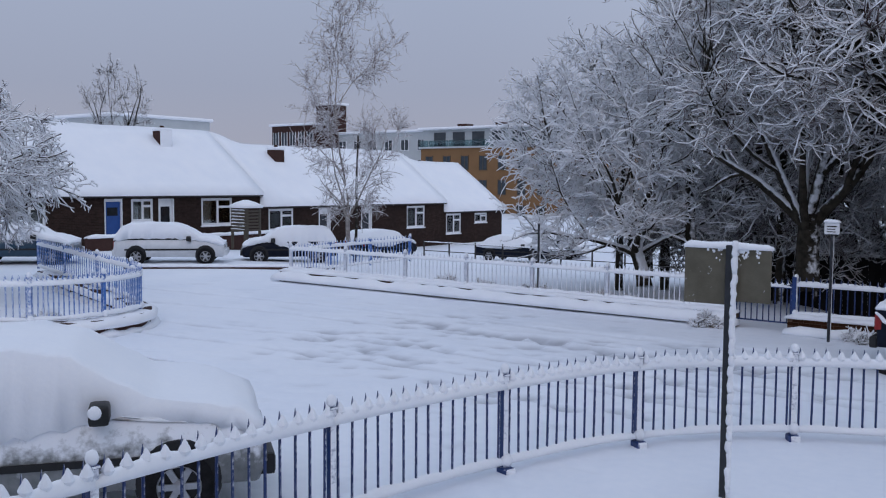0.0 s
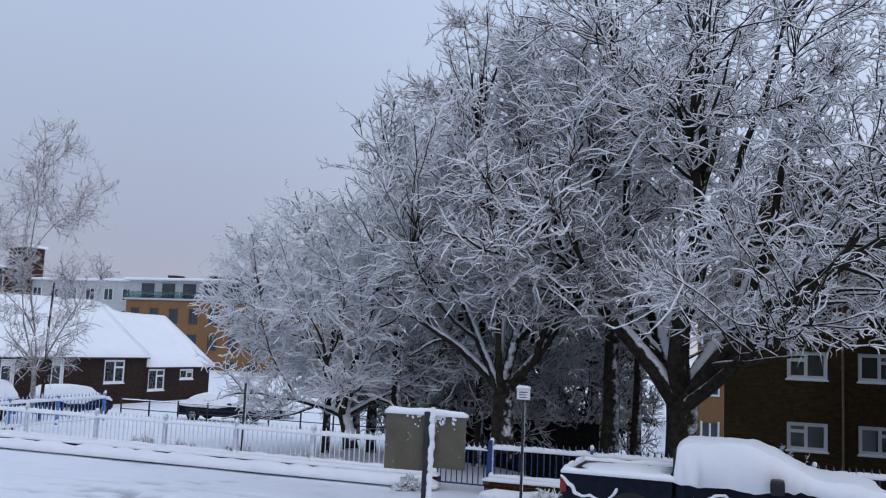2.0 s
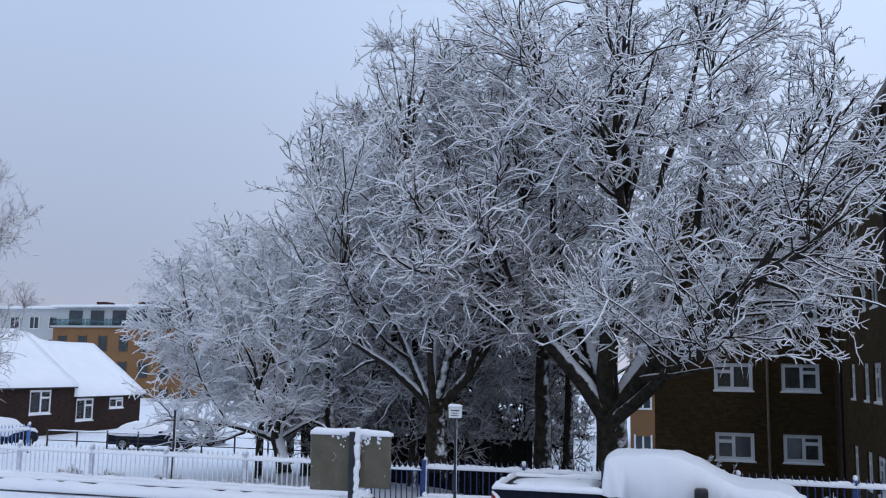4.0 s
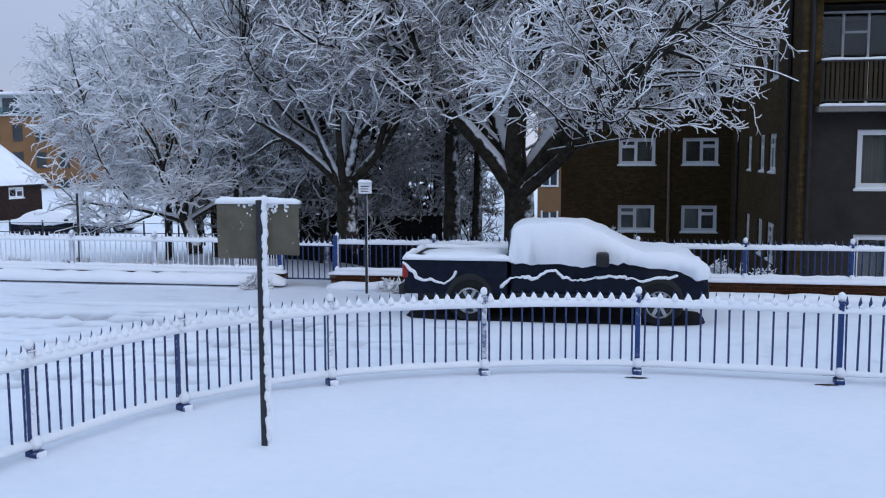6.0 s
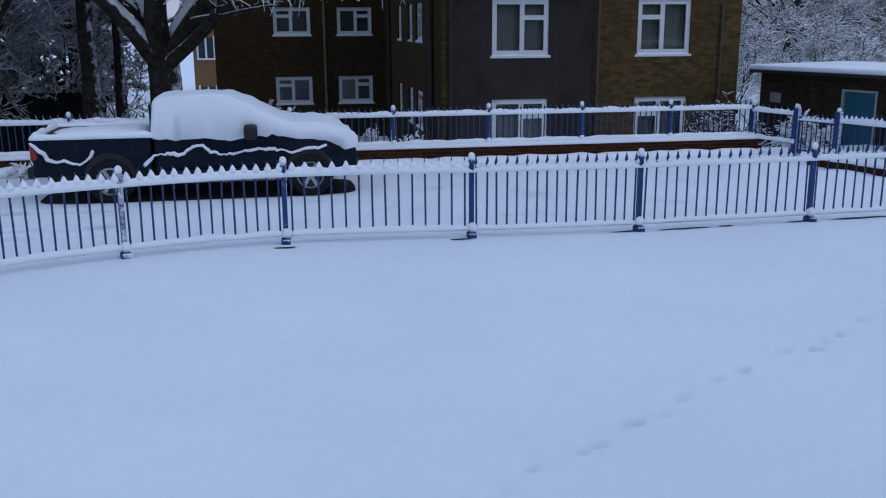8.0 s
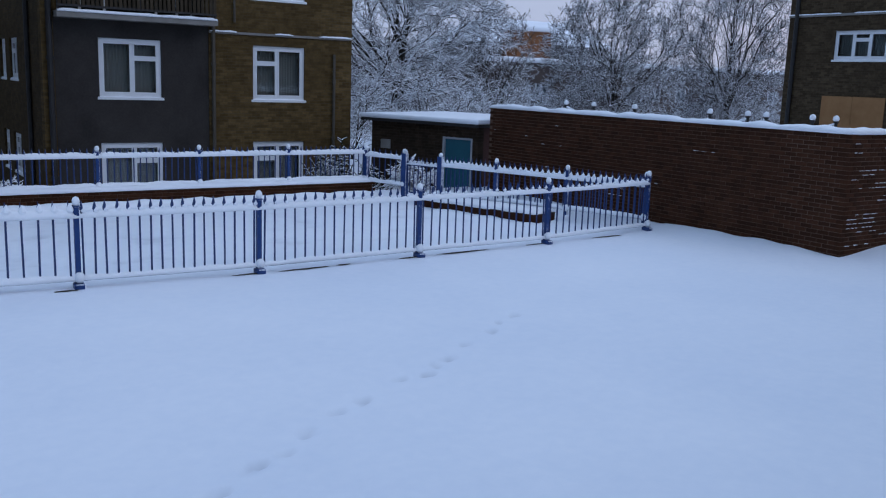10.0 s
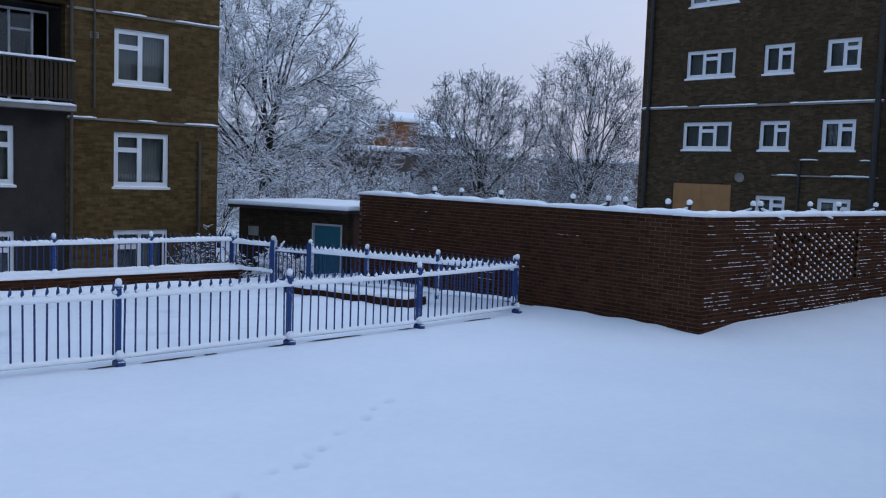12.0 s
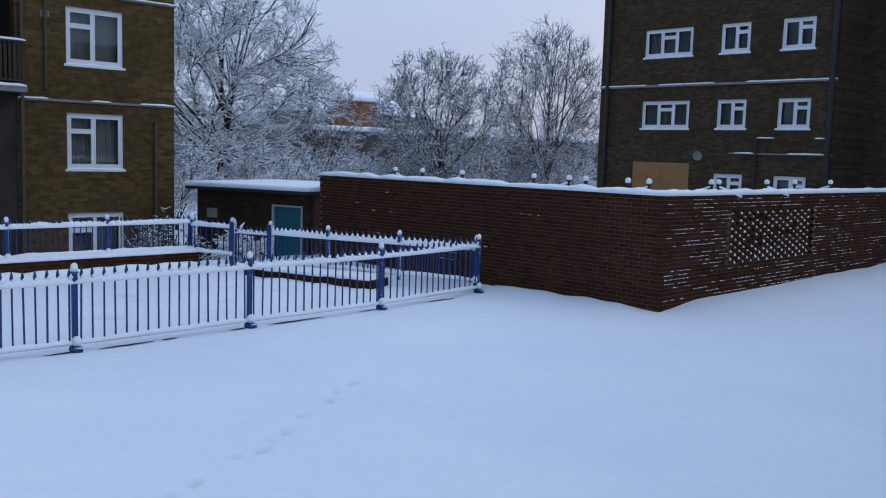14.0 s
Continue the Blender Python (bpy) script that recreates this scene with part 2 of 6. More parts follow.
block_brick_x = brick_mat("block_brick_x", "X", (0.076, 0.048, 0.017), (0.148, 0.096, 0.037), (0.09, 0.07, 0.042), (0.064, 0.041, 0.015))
# the front's brick again, darkened: the side wall's shade is in the colour
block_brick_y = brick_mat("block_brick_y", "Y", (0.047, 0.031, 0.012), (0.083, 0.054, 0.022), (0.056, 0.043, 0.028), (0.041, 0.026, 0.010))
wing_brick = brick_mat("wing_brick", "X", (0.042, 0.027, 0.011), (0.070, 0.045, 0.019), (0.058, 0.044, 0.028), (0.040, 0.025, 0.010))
east_brick = brick_mat("east_brick", "Y", (0.045, 0.031, 0.017), (0.090, 0.063, 0.035), (0.068, 0.054, 0.036), (0.044, 0.031, 0.018))
shed_brick = brick_mat("shed_brick", "X", (0.028, 0.019, 0.012), (0.052, 0.034, 0.021), (0.05, 0.037, 0.026), (0.026, 0.018, 0.012))
bungalow_brick = brick_mat("bungalow_brick", "Y", (0.026, 0.015, 0.012), (0.050, 0.029, 0.023), (0.05, 0.038, 0.033), (0.025, 0.016, 0.014))


def glass_mat(name, tint):
    m = bpy.data.materials.new(name)
    m.use_nodes = True
    n, l = m.node_tree.nodes, m.node_tree.links
    n.clear()
    out, mixs, tr, gl, fr = (n.new("ShaderNode" + k) for k in ("OutputMaterial", "MixShader", "BsdfTransparent", "BsdfGlossy", "Fresnel"))
    tr.inputs[0].default_value = (*tint, 1)
    gl.inputs["Roughness"].default_value = 0.03
    fr.inputs["IOR"].default_value = 1.6
    l.new(fr.outputs[0], mixs.inputs[0])
    l.new(tr.outputs[0], mixs.inputs[1])
    l.new(gl.outputs[0], mixs.inputs[2])
    l.new(mixs.outputs[0], out.inputs[0])
    return m


glass = glass_mat("glass", (0.78, 0.82, 0.82))
balcony_glass = glass_mat("balcony_glass", (0.55, 0.7, 0.72))

# ---- building helpers ----


def part(name, bm, material, parent=None, label="", smooth=False, matrix=None):
    """Links a bmesh as one mesh object, under a thing or a part if one is given."""
    me = bpy.data.meshes.new(name)
    bm.to_mesh(me)
    bm.free()
    for mm in material if isinstance(material, (list, tuple)) else (material,):
        me.materials.append(mm)
    if smooth:
        me.polygons.foreach_set("use_smooth", [True] * len(me.polygons))
    ob = new(name, me)
    if parent:
        ob.parent = parent
    if matrix is not None:
        ob.matrix_basis = matrix
    if label:
        ob["label"] = label
    return ob


def piece(name, me, parent, m):
    ob = new(name, me)
    ob.parent = parent
    ob.matrix_basis = m
    return ob


def mesh_of(name, bm, material, smooth=False):
    me = bpy.data.meshes.new(name)
    bm.to_mesh(me)
    bm.free()
    for mm in material if isinstance(material, (list, tuple)) else (material,):
        me.materials.append(mm)
    if smooth:
        me.polygons.foreach_set("use_smooth", [True] * len(me.polygons))
    return me


def thing(name, m, label, category, group="", kind=""):
    e = new(name)
    e.matrix_basis = m
    e.empty_display_size = 0.2
    return tagged(e, label, category, group, kind)


def box(bm, x0, x1, y0, y1, z0, z1, mat=0, m=None):
    vs = [bm.verts.new((x, y, z)) for z in (z0, z1) for y in (y0, y1) for x in (x0, x1)]
    if m is not None:
        for q in vs:
            q.co = m @ q.co
    for f in ((0, 2, 3, 1), (4, 5, 7, 6), (0, 1, 5, 4), (2, 6, 7, 3), (0, 4, 6, 2), (1, 3, 7, 5)):
        bm.faces.new([vs[i] for i in f]).material_index = mat
    return vs


def boxes(*rows):
    bm = bmesh.new()
    for r in rows:
        box(bm, *r)
    return bm


def each(name, material, parent, rows, label=""):
    """One part for each block."""
    return [part(name, boxes(r), material, parent, label) for r in rows]


def bevelled(bm, w, seg=2):
    bmesh.ops.bevel(bm, geom=bm.edges[:], offset=w, segments=seg, affect="EDGES", profile=0.6)
    return bm


def lathe(bm, prof, n=12, axis="z", m=None, mat=0, caps=True):
    rings = []
    for r, h in prof:
        ring = []
        for i in range(n):
            a = 2 * math.pi * i / n
            c, s = r * math.cos(a), r * math.sin(a)
            co = Vector((c, s, h)) if axis == "z" else Vector((c, h, s))
            ring.append(bm.verts.new(m @ co if m is not None else co))
        rings.append(ring)
    for a, b in zip(rings, rings[1:]):
        for i in range(n):
            f = bm.faces.new((a[i], a[(i + 1) % n], b[(i + 1) % n], b[i]))
            f.material_index = mat
    for ring in (rings[0], rings[-1]) if caps else ():
        f = bm.faces.new(ring)
        f.material_index = mat
    bmesh.ops.recalc_face_normals(bm, faces=bm.faces[:])
    return bm


def tube_between(bm, a, b, r, n=6, mat=0, r2=None):
    a, b = Vector(a), Vector(b)
    q = (b - a).to_track_quat("Z", "Y").to_matrix().to_4x4()
    lathe(bm, [(r, 0), (r if r2 is None else r2, (b - a).length)], n, "z", Matrix.Translation(a) @ q, mat)
    return bm


def snow_strip(pts, w, h, seed=0, step=0.12, drop=0.02, lump=0.35):
    """A rounded, uneven ridge of snow along a line, w wide and h high, resting on it."""
    bm = bmesh.new()
    rng = random.Random(seed)
    line = []
    for a, b in zip(pts, pts[1:]):
        a, b = Vector(a), Vector(b)
        k = max(1, int((b - a).length / step))
        line += [a.lerp(b, i / k) for i in range(k)]
    line.append(Vector(pts[-1]))
    prev = None
    off = rng.uniform(0, 50)
    for i, p in enumerate(line):
        t = (line[min(i + 1, len(line) - 1)] - line[max(i - 1, 0)])
        t.z = 0
        t.normalize()
        s = Vector((-t.y, t.x, 0))
        nz = noise.noise(Vector((p.x * 3 + off, p.y * 3, 0)))
        hh, ww = h * (1 + lump * nz), w * (1 + 0.15 * nz)
        if i in (0, len(line) - 1):
            hh *= 0.6
        ring = [bm.verts.new(p + s * (ww / 2 * u) + Vector((0, 0, hh * z - drop))) for u, z in ((-0.96, 0), (-1.03, 0.45), (-0.62, 0.9), (0, 1.04), (0.62, 0.9), (1.03, 0.45), (0.96, 0))]
        if prev:
            for j in range(6):
                bm.faces.new((prev[j], prev[j + 1], ring[j + 1], ring[j]))
            bm.faces.new((prev[0], ring[0], ring[6], prev[6]))
        else:
            bm.faces.new(ring)
        prev = ring
    bm.faces.new(prev[::-1])
    bmesh.ops.recalc_face_normals(bm, faces=bm.faces[:])
    return bm


def pierced(bm, u0, u1, z0, z1, holes, place):
    """A wall in the u-z plane built of blocks round its openings; place(u0, u1, z0, z1) gives a block's six bounds."""
    us = sorted({u0, u1, *[q for h in holes for q in h[:2]]})
    zs = sorted({z0, z1, *[q for h in holes for q in h[2:4]]})
    for a, b in zip(us, us[1:]):
        for c, d in zip(zs, zs[1:]):
            mu, mz = (a + b) / 2, (c + d) / 2
            if not any(h[0] < mu < h[1] and h[2] < mz < h[3] for h in holes):
                box(bm, *place(a, b, c, d))
    bmesh.ops.remove_doubles(bm, verts=bm.verts[:], dist=0.0005)
    return bm


WINDOWS = [0]


def window(m, w, h, style=0, label="white-framed casement window with net curtains", snow_sill=True, curtain=0.6):
    """A casement window; m puts its lower left outer corner, x along the wall and y into it."""
    WINDOWS[0] += 1
    e = thing("window_%d" % WINDOWS[0], m, label, "window", kind="structure")
    f = 0.095
    part("window_frame", boxes((0, w, 0.0, 0.07, 0, f), (0, w, 0.0, 0.07, h - f, h), (0, f, 0.0, 0.07, f, h - f), (w - f, w, 0.0, 0.07, f, h - f)), white_frame, e)
    cuts = {0: (0.47,), 1: (0.53,), 2: (0.36, 0.66)}[style]
    xs = [f] + [w * c for c in cuts] + [w - f]
    for i in range(len(xs) - 1):
        a, b = xs[i] + (0.025 if i else 0), xs[i + 1] - (0.025 if i < len(xs) - 2 else 0)
        if i:
            part("mullion", boxes((xs[i] - 0.025, xs[i] + 0.025, 0.005, 0.065, f, h - f)), white_frame, e)
        split = {0: i == 0, 1: i == 1, 2: i == 1}[style]
        cells = [(f, h * 0.66), (h * 0.66 + 0.05, h - f)] if split else [(f, h - f)]
        if split:
            part("transom", boxes((a, b, 0.005, 0.065, h * 0.66, h * 0.66 + 0.05)), white_frame, e)
        for z0, z1 in cells:
            g = 0.035
            part("casement", boxes((a, b, -0.008, 0.045, z0, z0 + g), (a, b, -0.008, 0.045, z1 - g, z1), (a, a + g, -0.008, 0.045, z0 + g, z1 - g), (b - g, b, -0.008, 0.045, z0 + g, z1 - g)), white_frame, e)
            p = part("pane", boxes((a + g, b - g, 0.018, 0.024, z0 + g, z1 - g)), glass, e)
            p.visible_shadow = False
    part("window_sill", boxes((-0.05, w + 0.05, -0.07, 0.10, -0.06, -0.003)), white_frame, e)
    if snow_sill:
        part("sill_snow", snow_strip([(-0.04, -0.03, 0), (w + 0.04, -0.03, 0)], 0.08, 0.045, int(w * 100)), snow, e, "thin snow on the sill", True)
    if curtain:
        bm = bmesh.new()
        n = 28
        for a, b in ((f, f + (w - 2 * f) * curtain / 2), (w - f - (w - 2 * f) * curtain / 2, w - f)):
            lo = [bm.verts.new((a + (b - a) * i / n, 0.16 + 0.02 * math.sin(i * 1.9), f)) for i in range(n + 1)]
            hi = [bm.verts.new((q.co.x, q.co.y, h - f)) for q in lo]
            for i in range(n):
                bm.faces.new((lo[i], lo[i + 1], hi[i + 1], hi[i]))
        part("curtain", bm, curtain_mat, e, "grey net curtain", True)
    return e


def wall_pose(x, y, z, face):
    """The pose of something on a wall that faces face ('-y', '-x', '+x'), its x to the right as seen."""
    return pose(x, y, z, 0, 0, {"-y": 0, "-x": -90, "+x": 90}[face])

# ---- ground ----
FOOT = [(2.05, 4.34), (2.29, 4.56), (2.73, 4.72), (2.83, 4.79), (3.10, 5.01), (3.22, 5.10), (3.50, 5.23), (3.75, 5.48), (4.22, 5.77), (4.51, 5.90), (5.11, 6.26), (5.36, 6.25), (5.62, 6.46), (5.82, 6.55), (6.3, 6.9), (6.82, 7.19), (7.16, 7.45), (7.5, 7.65)]


def smooth01(t):
    t = min(1.0, max(0.0, t))
    return t * t * (3 - 2 * t)


def fall(x, y):
    """The ground's height without its unevenness: level as far as the far railing, then falling away."""
    run = 3.5 + 26.0 * smooth01((-3.0 - x) / 6.0)
    return -1.4 * smooth01((y - 18.7) / run)


_r = random.Random(77)
PITS = []
for _ in range(40):
    px, py, pa = _r.uniform(-14, -4.5), _r.uniform(9.5, 15.5), _r.uniform(-0.6, 1.0)
    for k in range(_r.randint(3, 8)):
        PITS.append((px + k * 0.55 * math.cos(pa) + _r.uniform(-0.08, 0.08), py + k * 0.55 * math.sin(pa) * 0.6 + (0.12 if k % 2 else -0.12), _r.uniform(0.15, 0.27), _r.uniform(0.06, 0.12)))


def tread(x, y):
    z = 0.0
    if -3.4 < x < 2.6 and 14.4 < y < 16.9:
        return z
    if -23 < x < 13 and 5 < y < 18:
        # the churned snow of the yard, with ruts that curve from the gap on the left to the right
        out = smooth01((y - 11.8) / 0.8) if x > -2.6 else smooth01((-x - 3.6 + max(0, y - 8.9) * 0.9) / 0.8)
        n1 = noise.noise(Vector((x * 0.9, y * 1.3, 3.1)))
        n2 = noise.noise(Vector((x * 2.6, y * 3.1, 7.7)))
        n3 = noise.noise(Vector((x * 5.5, y * 6.5, 1.7)))
        z += out * (0.03 * n1 + 0.02 * n2 + 0.018 * n3)
        if -15 < x < -1.5 and 8.5 < y < 17:
            for px, py, pr, pd in PITS:
                d = math.hypot((x - px) * 0.75, y - py)
                if d < pr:
                    z -= out * pd * (1 - smooth01(d / pr))
        for off in (0.0, 1.45, 3.3, 4.7):
            line = 15.6 - off - 0.010 * (x + 4) ** 2 * (0.4 + 0.12 * off) + 0.25 * noise.noise(Vector((x * 0.3, off, 0)))
            d = abs(y - line)
            if x < -1.5 and d < 0.4:
                z -= out * 0.075 * (1 - smooth01(d / 0.17)) * (0.6 + 0.6 * noise.noise(Vector((x * 1.7, off * 5, 1))))
                z += out * 0.022 * math.exp(-((d - 0.22) / 0.07) ** 2)
    else:
        z += 0.03 * noise.noise(Vector((x * 0.35, y * 0.35, 1.0)))
    if x > 15 and 5.5 < y < 9.5:
        z += (0.10 + 0.012 * min(12.0, x - 15)) * smooth01((x - 15) / 1.2) * smooth01((y - 6.2) / 1.9) * (1 + 0.25 * noise.noise(Vector((x * 0.8, y, 2))))
    if 12.5 < x < 15 and 8.0 < y < 12:
        z += 0.07 * smooth01((x - 13.9) / 0.9) * (1 + 1.2 * noise.noise(Vector((x, y * 1.4, 5)))) * smooth01((y - 8.3) / 0.8)
    if 1.5 < x < 8.3 and 4 < y < 8.3:
        for i, (fx, fy) in enumerate(FOOT):
            for sx, sy in ((0, 0), (0.13, 0.02)) if i % 2 else ((0, 0),):
                d = math.hypot(x - fx - sx * 0.6, y - fy - sy)
                if d < 0.12:
                    z -= 0.055 * (1 - smooth01(d / 0.085))
    return z


def axis_steps(spans):
    vals = []
    for a, b, s in spans:
        k = max(1, round((b - a) / s))
        vals += [a + (b - a) * i / k for i in range(k)]
    return vals + [spans[-1][1]]


gx = axis_steps([(-1800, -300, 300), (-300, -60, 30), (-60, -23, 1.5), (-23, -15, 0.25), (-15, -3, 0.11), (-3, 1.6, 0.25), (1.6, 8.2, 0.08), (8.2, 15, 0.3), (15, 28, 0.4), (28, 60, 2.0), (60, 300, 30), (300, 1800, 300)])
gy = axis_steps([(-1800, -100, 425), (-100, -10, 15), (-10, 4, 0.8), (4, 8.2, 0.08), (8.2, 17.0, 0.11), (17.0, 18.4, 0.2), (18.4, 26, 0.4), (26, 70, 2.0), (70, 300, 30), (300, 1800, 300)])
verts = [(x, y, fall(x, y) + tread(x, y)) for y in gy for x in gx]
nxg = len(gx)
faces = [(j * nxg + i, j * nxg + i + 1, (j + 1) * nxg + i + 1, (j + 1) * nxg + i) for j in range(len(gy) - 1) for i in range(nxg - 1)]
me = bpy.data.meshes.new("ground")
me.from_pydata(verts, [], faces)
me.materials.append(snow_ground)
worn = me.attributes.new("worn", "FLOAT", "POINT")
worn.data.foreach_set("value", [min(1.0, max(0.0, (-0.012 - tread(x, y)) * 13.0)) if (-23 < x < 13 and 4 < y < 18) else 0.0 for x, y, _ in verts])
me.polygons.foreach_set("use_smooth", [True] * len(me.polygons))
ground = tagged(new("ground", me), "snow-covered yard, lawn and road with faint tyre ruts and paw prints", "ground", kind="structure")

# ---- main block of flats ----
FX0, FX1, FY, BZ, TZ = 5.15, 13.32, 22.8, -1.5, 10.05
lev = [0.90, 3.44, 6.08, 8.72]
wing_lev = [0.93 + 2.55 * i for i in range(4)]
LX0, LX1 = 5.55, 9.15
fr_holes = [(10.38, 11.88, t - 1.42, t) for t in lev] + [(6.44, 7.96, t - 1.42, t) for t in lev[:2]] + [(LX0, LX1, 4.0, 6.5), (LX0, LX1, 6.75, 9.15)]
bm = bmesh.new()
pierced(bm, 9.18, FX1, BZ, TZ, [h for h in fr_holes if h[0] > 9.2], lambda a, b, c, d: (a, b, FY, FY + 0.3, c, d))
pierced(bm, FX0, 5.42, BZ, TZ, [], lambda a, b, c, d: (a, b, FY, FY + 0.3, c, d))
pierced(bm, 5.42, 9.18, 3.95, TZ, [h for h in fr_holes if h[0] == LX0], lambda a, b, c, d: (a, b, FY, FY + 0.3, c, d))
flats = thing("block_of_flats", pose(0, 0, 0), "four-storey brown brick block of flats with balconies", "building")
part("wall", bm, block_brick_x, flats, "ochre-brown brick front wall")
bm = bmesh.new()
pierced(bm, 5.42, 9.18, BZ, 3.95, [h for h in fr_holes if h[0] == 6.44], lambda a, b, c, d: (a, b, FY + 0.04, FY + 0.3, c, d))
part("wall", bm, render_grey, flats, "grey rendered panel under the balconies")
side_holes = []
for t in lev:
    side_holes += [(26.1, 27.3, t - 1.08, t), (28.0, 28.9, t - 1.08, t), (30.4, 31.3, t - 1.08, t)]
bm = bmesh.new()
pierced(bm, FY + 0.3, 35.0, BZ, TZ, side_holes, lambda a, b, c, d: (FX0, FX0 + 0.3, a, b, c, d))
part("wall", bm, block_brick_y, flats, "brown brick side wall, its shade put into a darker colour")
wing_holes = []
for i, t in enumerate(wing_lev):
    wing_holes += [(0.98, 2.35, t - 1.0, t), (3.35, 4.66, t - 1.0, t)]
bm = bmesh.new()
pierced(bm, -1.2, FX0, BZ, TZ, wing_holes, lambda a, b, c, d: (a, b, 35.0, 35.3, c, d))
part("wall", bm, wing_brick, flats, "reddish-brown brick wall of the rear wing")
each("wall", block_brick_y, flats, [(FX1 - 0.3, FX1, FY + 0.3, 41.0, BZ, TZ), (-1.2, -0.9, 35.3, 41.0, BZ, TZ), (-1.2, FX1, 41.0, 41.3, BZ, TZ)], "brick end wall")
floors = [(FX0 + 0.3, FX1 - 0.3, FY + 0.3, 41.0, z - 0.15, z) for z in (-1.35, 1.3, 3.95, 6.6, 9.3)]
floors += [(-0.9, FX0 + 0.3, 35.3, 41.0, z - 0.15, z) for z in (-1.35, 1.3, 3.95, 6.6, 9.3)]
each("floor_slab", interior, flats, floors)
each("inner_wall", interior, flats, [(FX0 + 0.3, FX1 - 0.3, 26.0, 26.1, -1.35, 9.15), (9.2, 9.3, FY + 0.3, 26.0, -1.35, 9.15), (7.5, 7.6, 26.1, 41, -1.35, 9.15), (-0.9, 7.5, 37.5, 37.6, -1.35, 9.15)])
part("roof", boxes((FX0 - 0.2, FX1 + 0.2, FY - 0.2, 41.4, TZ, TZ + 0.18), (-1.4, FX0 - 0.2, 34.8, 41.4, TZ, TZ + 0.18)), concrete, flats, "flat concrete roof with an overhang")
part("roof_snow", snow_strip([(FX0 - 0.1, FY + 9, TZ + 0.18), (FX1 + 0.1, FY + 9, TZ + 0.18)], 18, 0.2, 4, 1.0), snow, flats, "blanket of snow", True)
for t in lev:
    window(wall_pose(10.38, FY + 0.06, t - 1.42, "-y"), 1.5, 1.42, 0, curtain=1.0)
for t in lev[:2]:
    window(wall_pose(6.44, FY + 0.09, t - 1.42, "-y"), 1.52, 1.42, 1, "white-framed casement window in the grey rendered panel", curtain=1.0)
for t in lev:
    window(wall_pose(FX0 + 0.06, 27.3, t - 1.08, "-x"), 1.2, 1.08, 0, "small white-framed window in the side wall", curtain=0.5)
    window(wall_pose(FX0 + 0.06, 28.9, t - 1.08, "-x"), 0.9, 1.08, 0, "small white-framed window in the side wall", curtain=0.5)
    window(wall_pose(FX0 + 0.06, 31.3, t - 1.08, "-x"), 0.9, 1.08, 0, "small white-framed window in the side wall", curtain=0.5)
for t in wing_lev:
    window(wall_pose(0.98, 35.06, t - 1.0, "-y"), 1.37, 1.0, 0, "white-framed window of the rear wing", curtain=0.95)
    window(wall_pose(3.35, 35.06, t - 1.0, "-y"), 1.31, 1.0, 1, "white-framed window of the rear wing", curtain=0.95)
# ledge of snow-topped brick, with gaps in the snow
each("ledge", concrete, flats, [(9.18, FX1 + 0.03, FY - 0.05, FY - 0.002, 3.70, 3.76), (9.18, FX1 + 0.03, FY - 0.05, FY - 0.002, 6.40, 6.46)], "projecting ledge")
for a, b, z in ((9.2, 9.9, 3.76), (11.0, 11.5, 3.76), (12.3, 13.3, 3.76), (10.3, 11.2, 6.46), (12.0, 13.3, 6.46)):
    part("ledge_snow", snow_strip([(a, FY - 0.04, z), (b, FY - 0.04, z)], 0.10, 0.045, int(a * 10)), snow, flats, "", True)


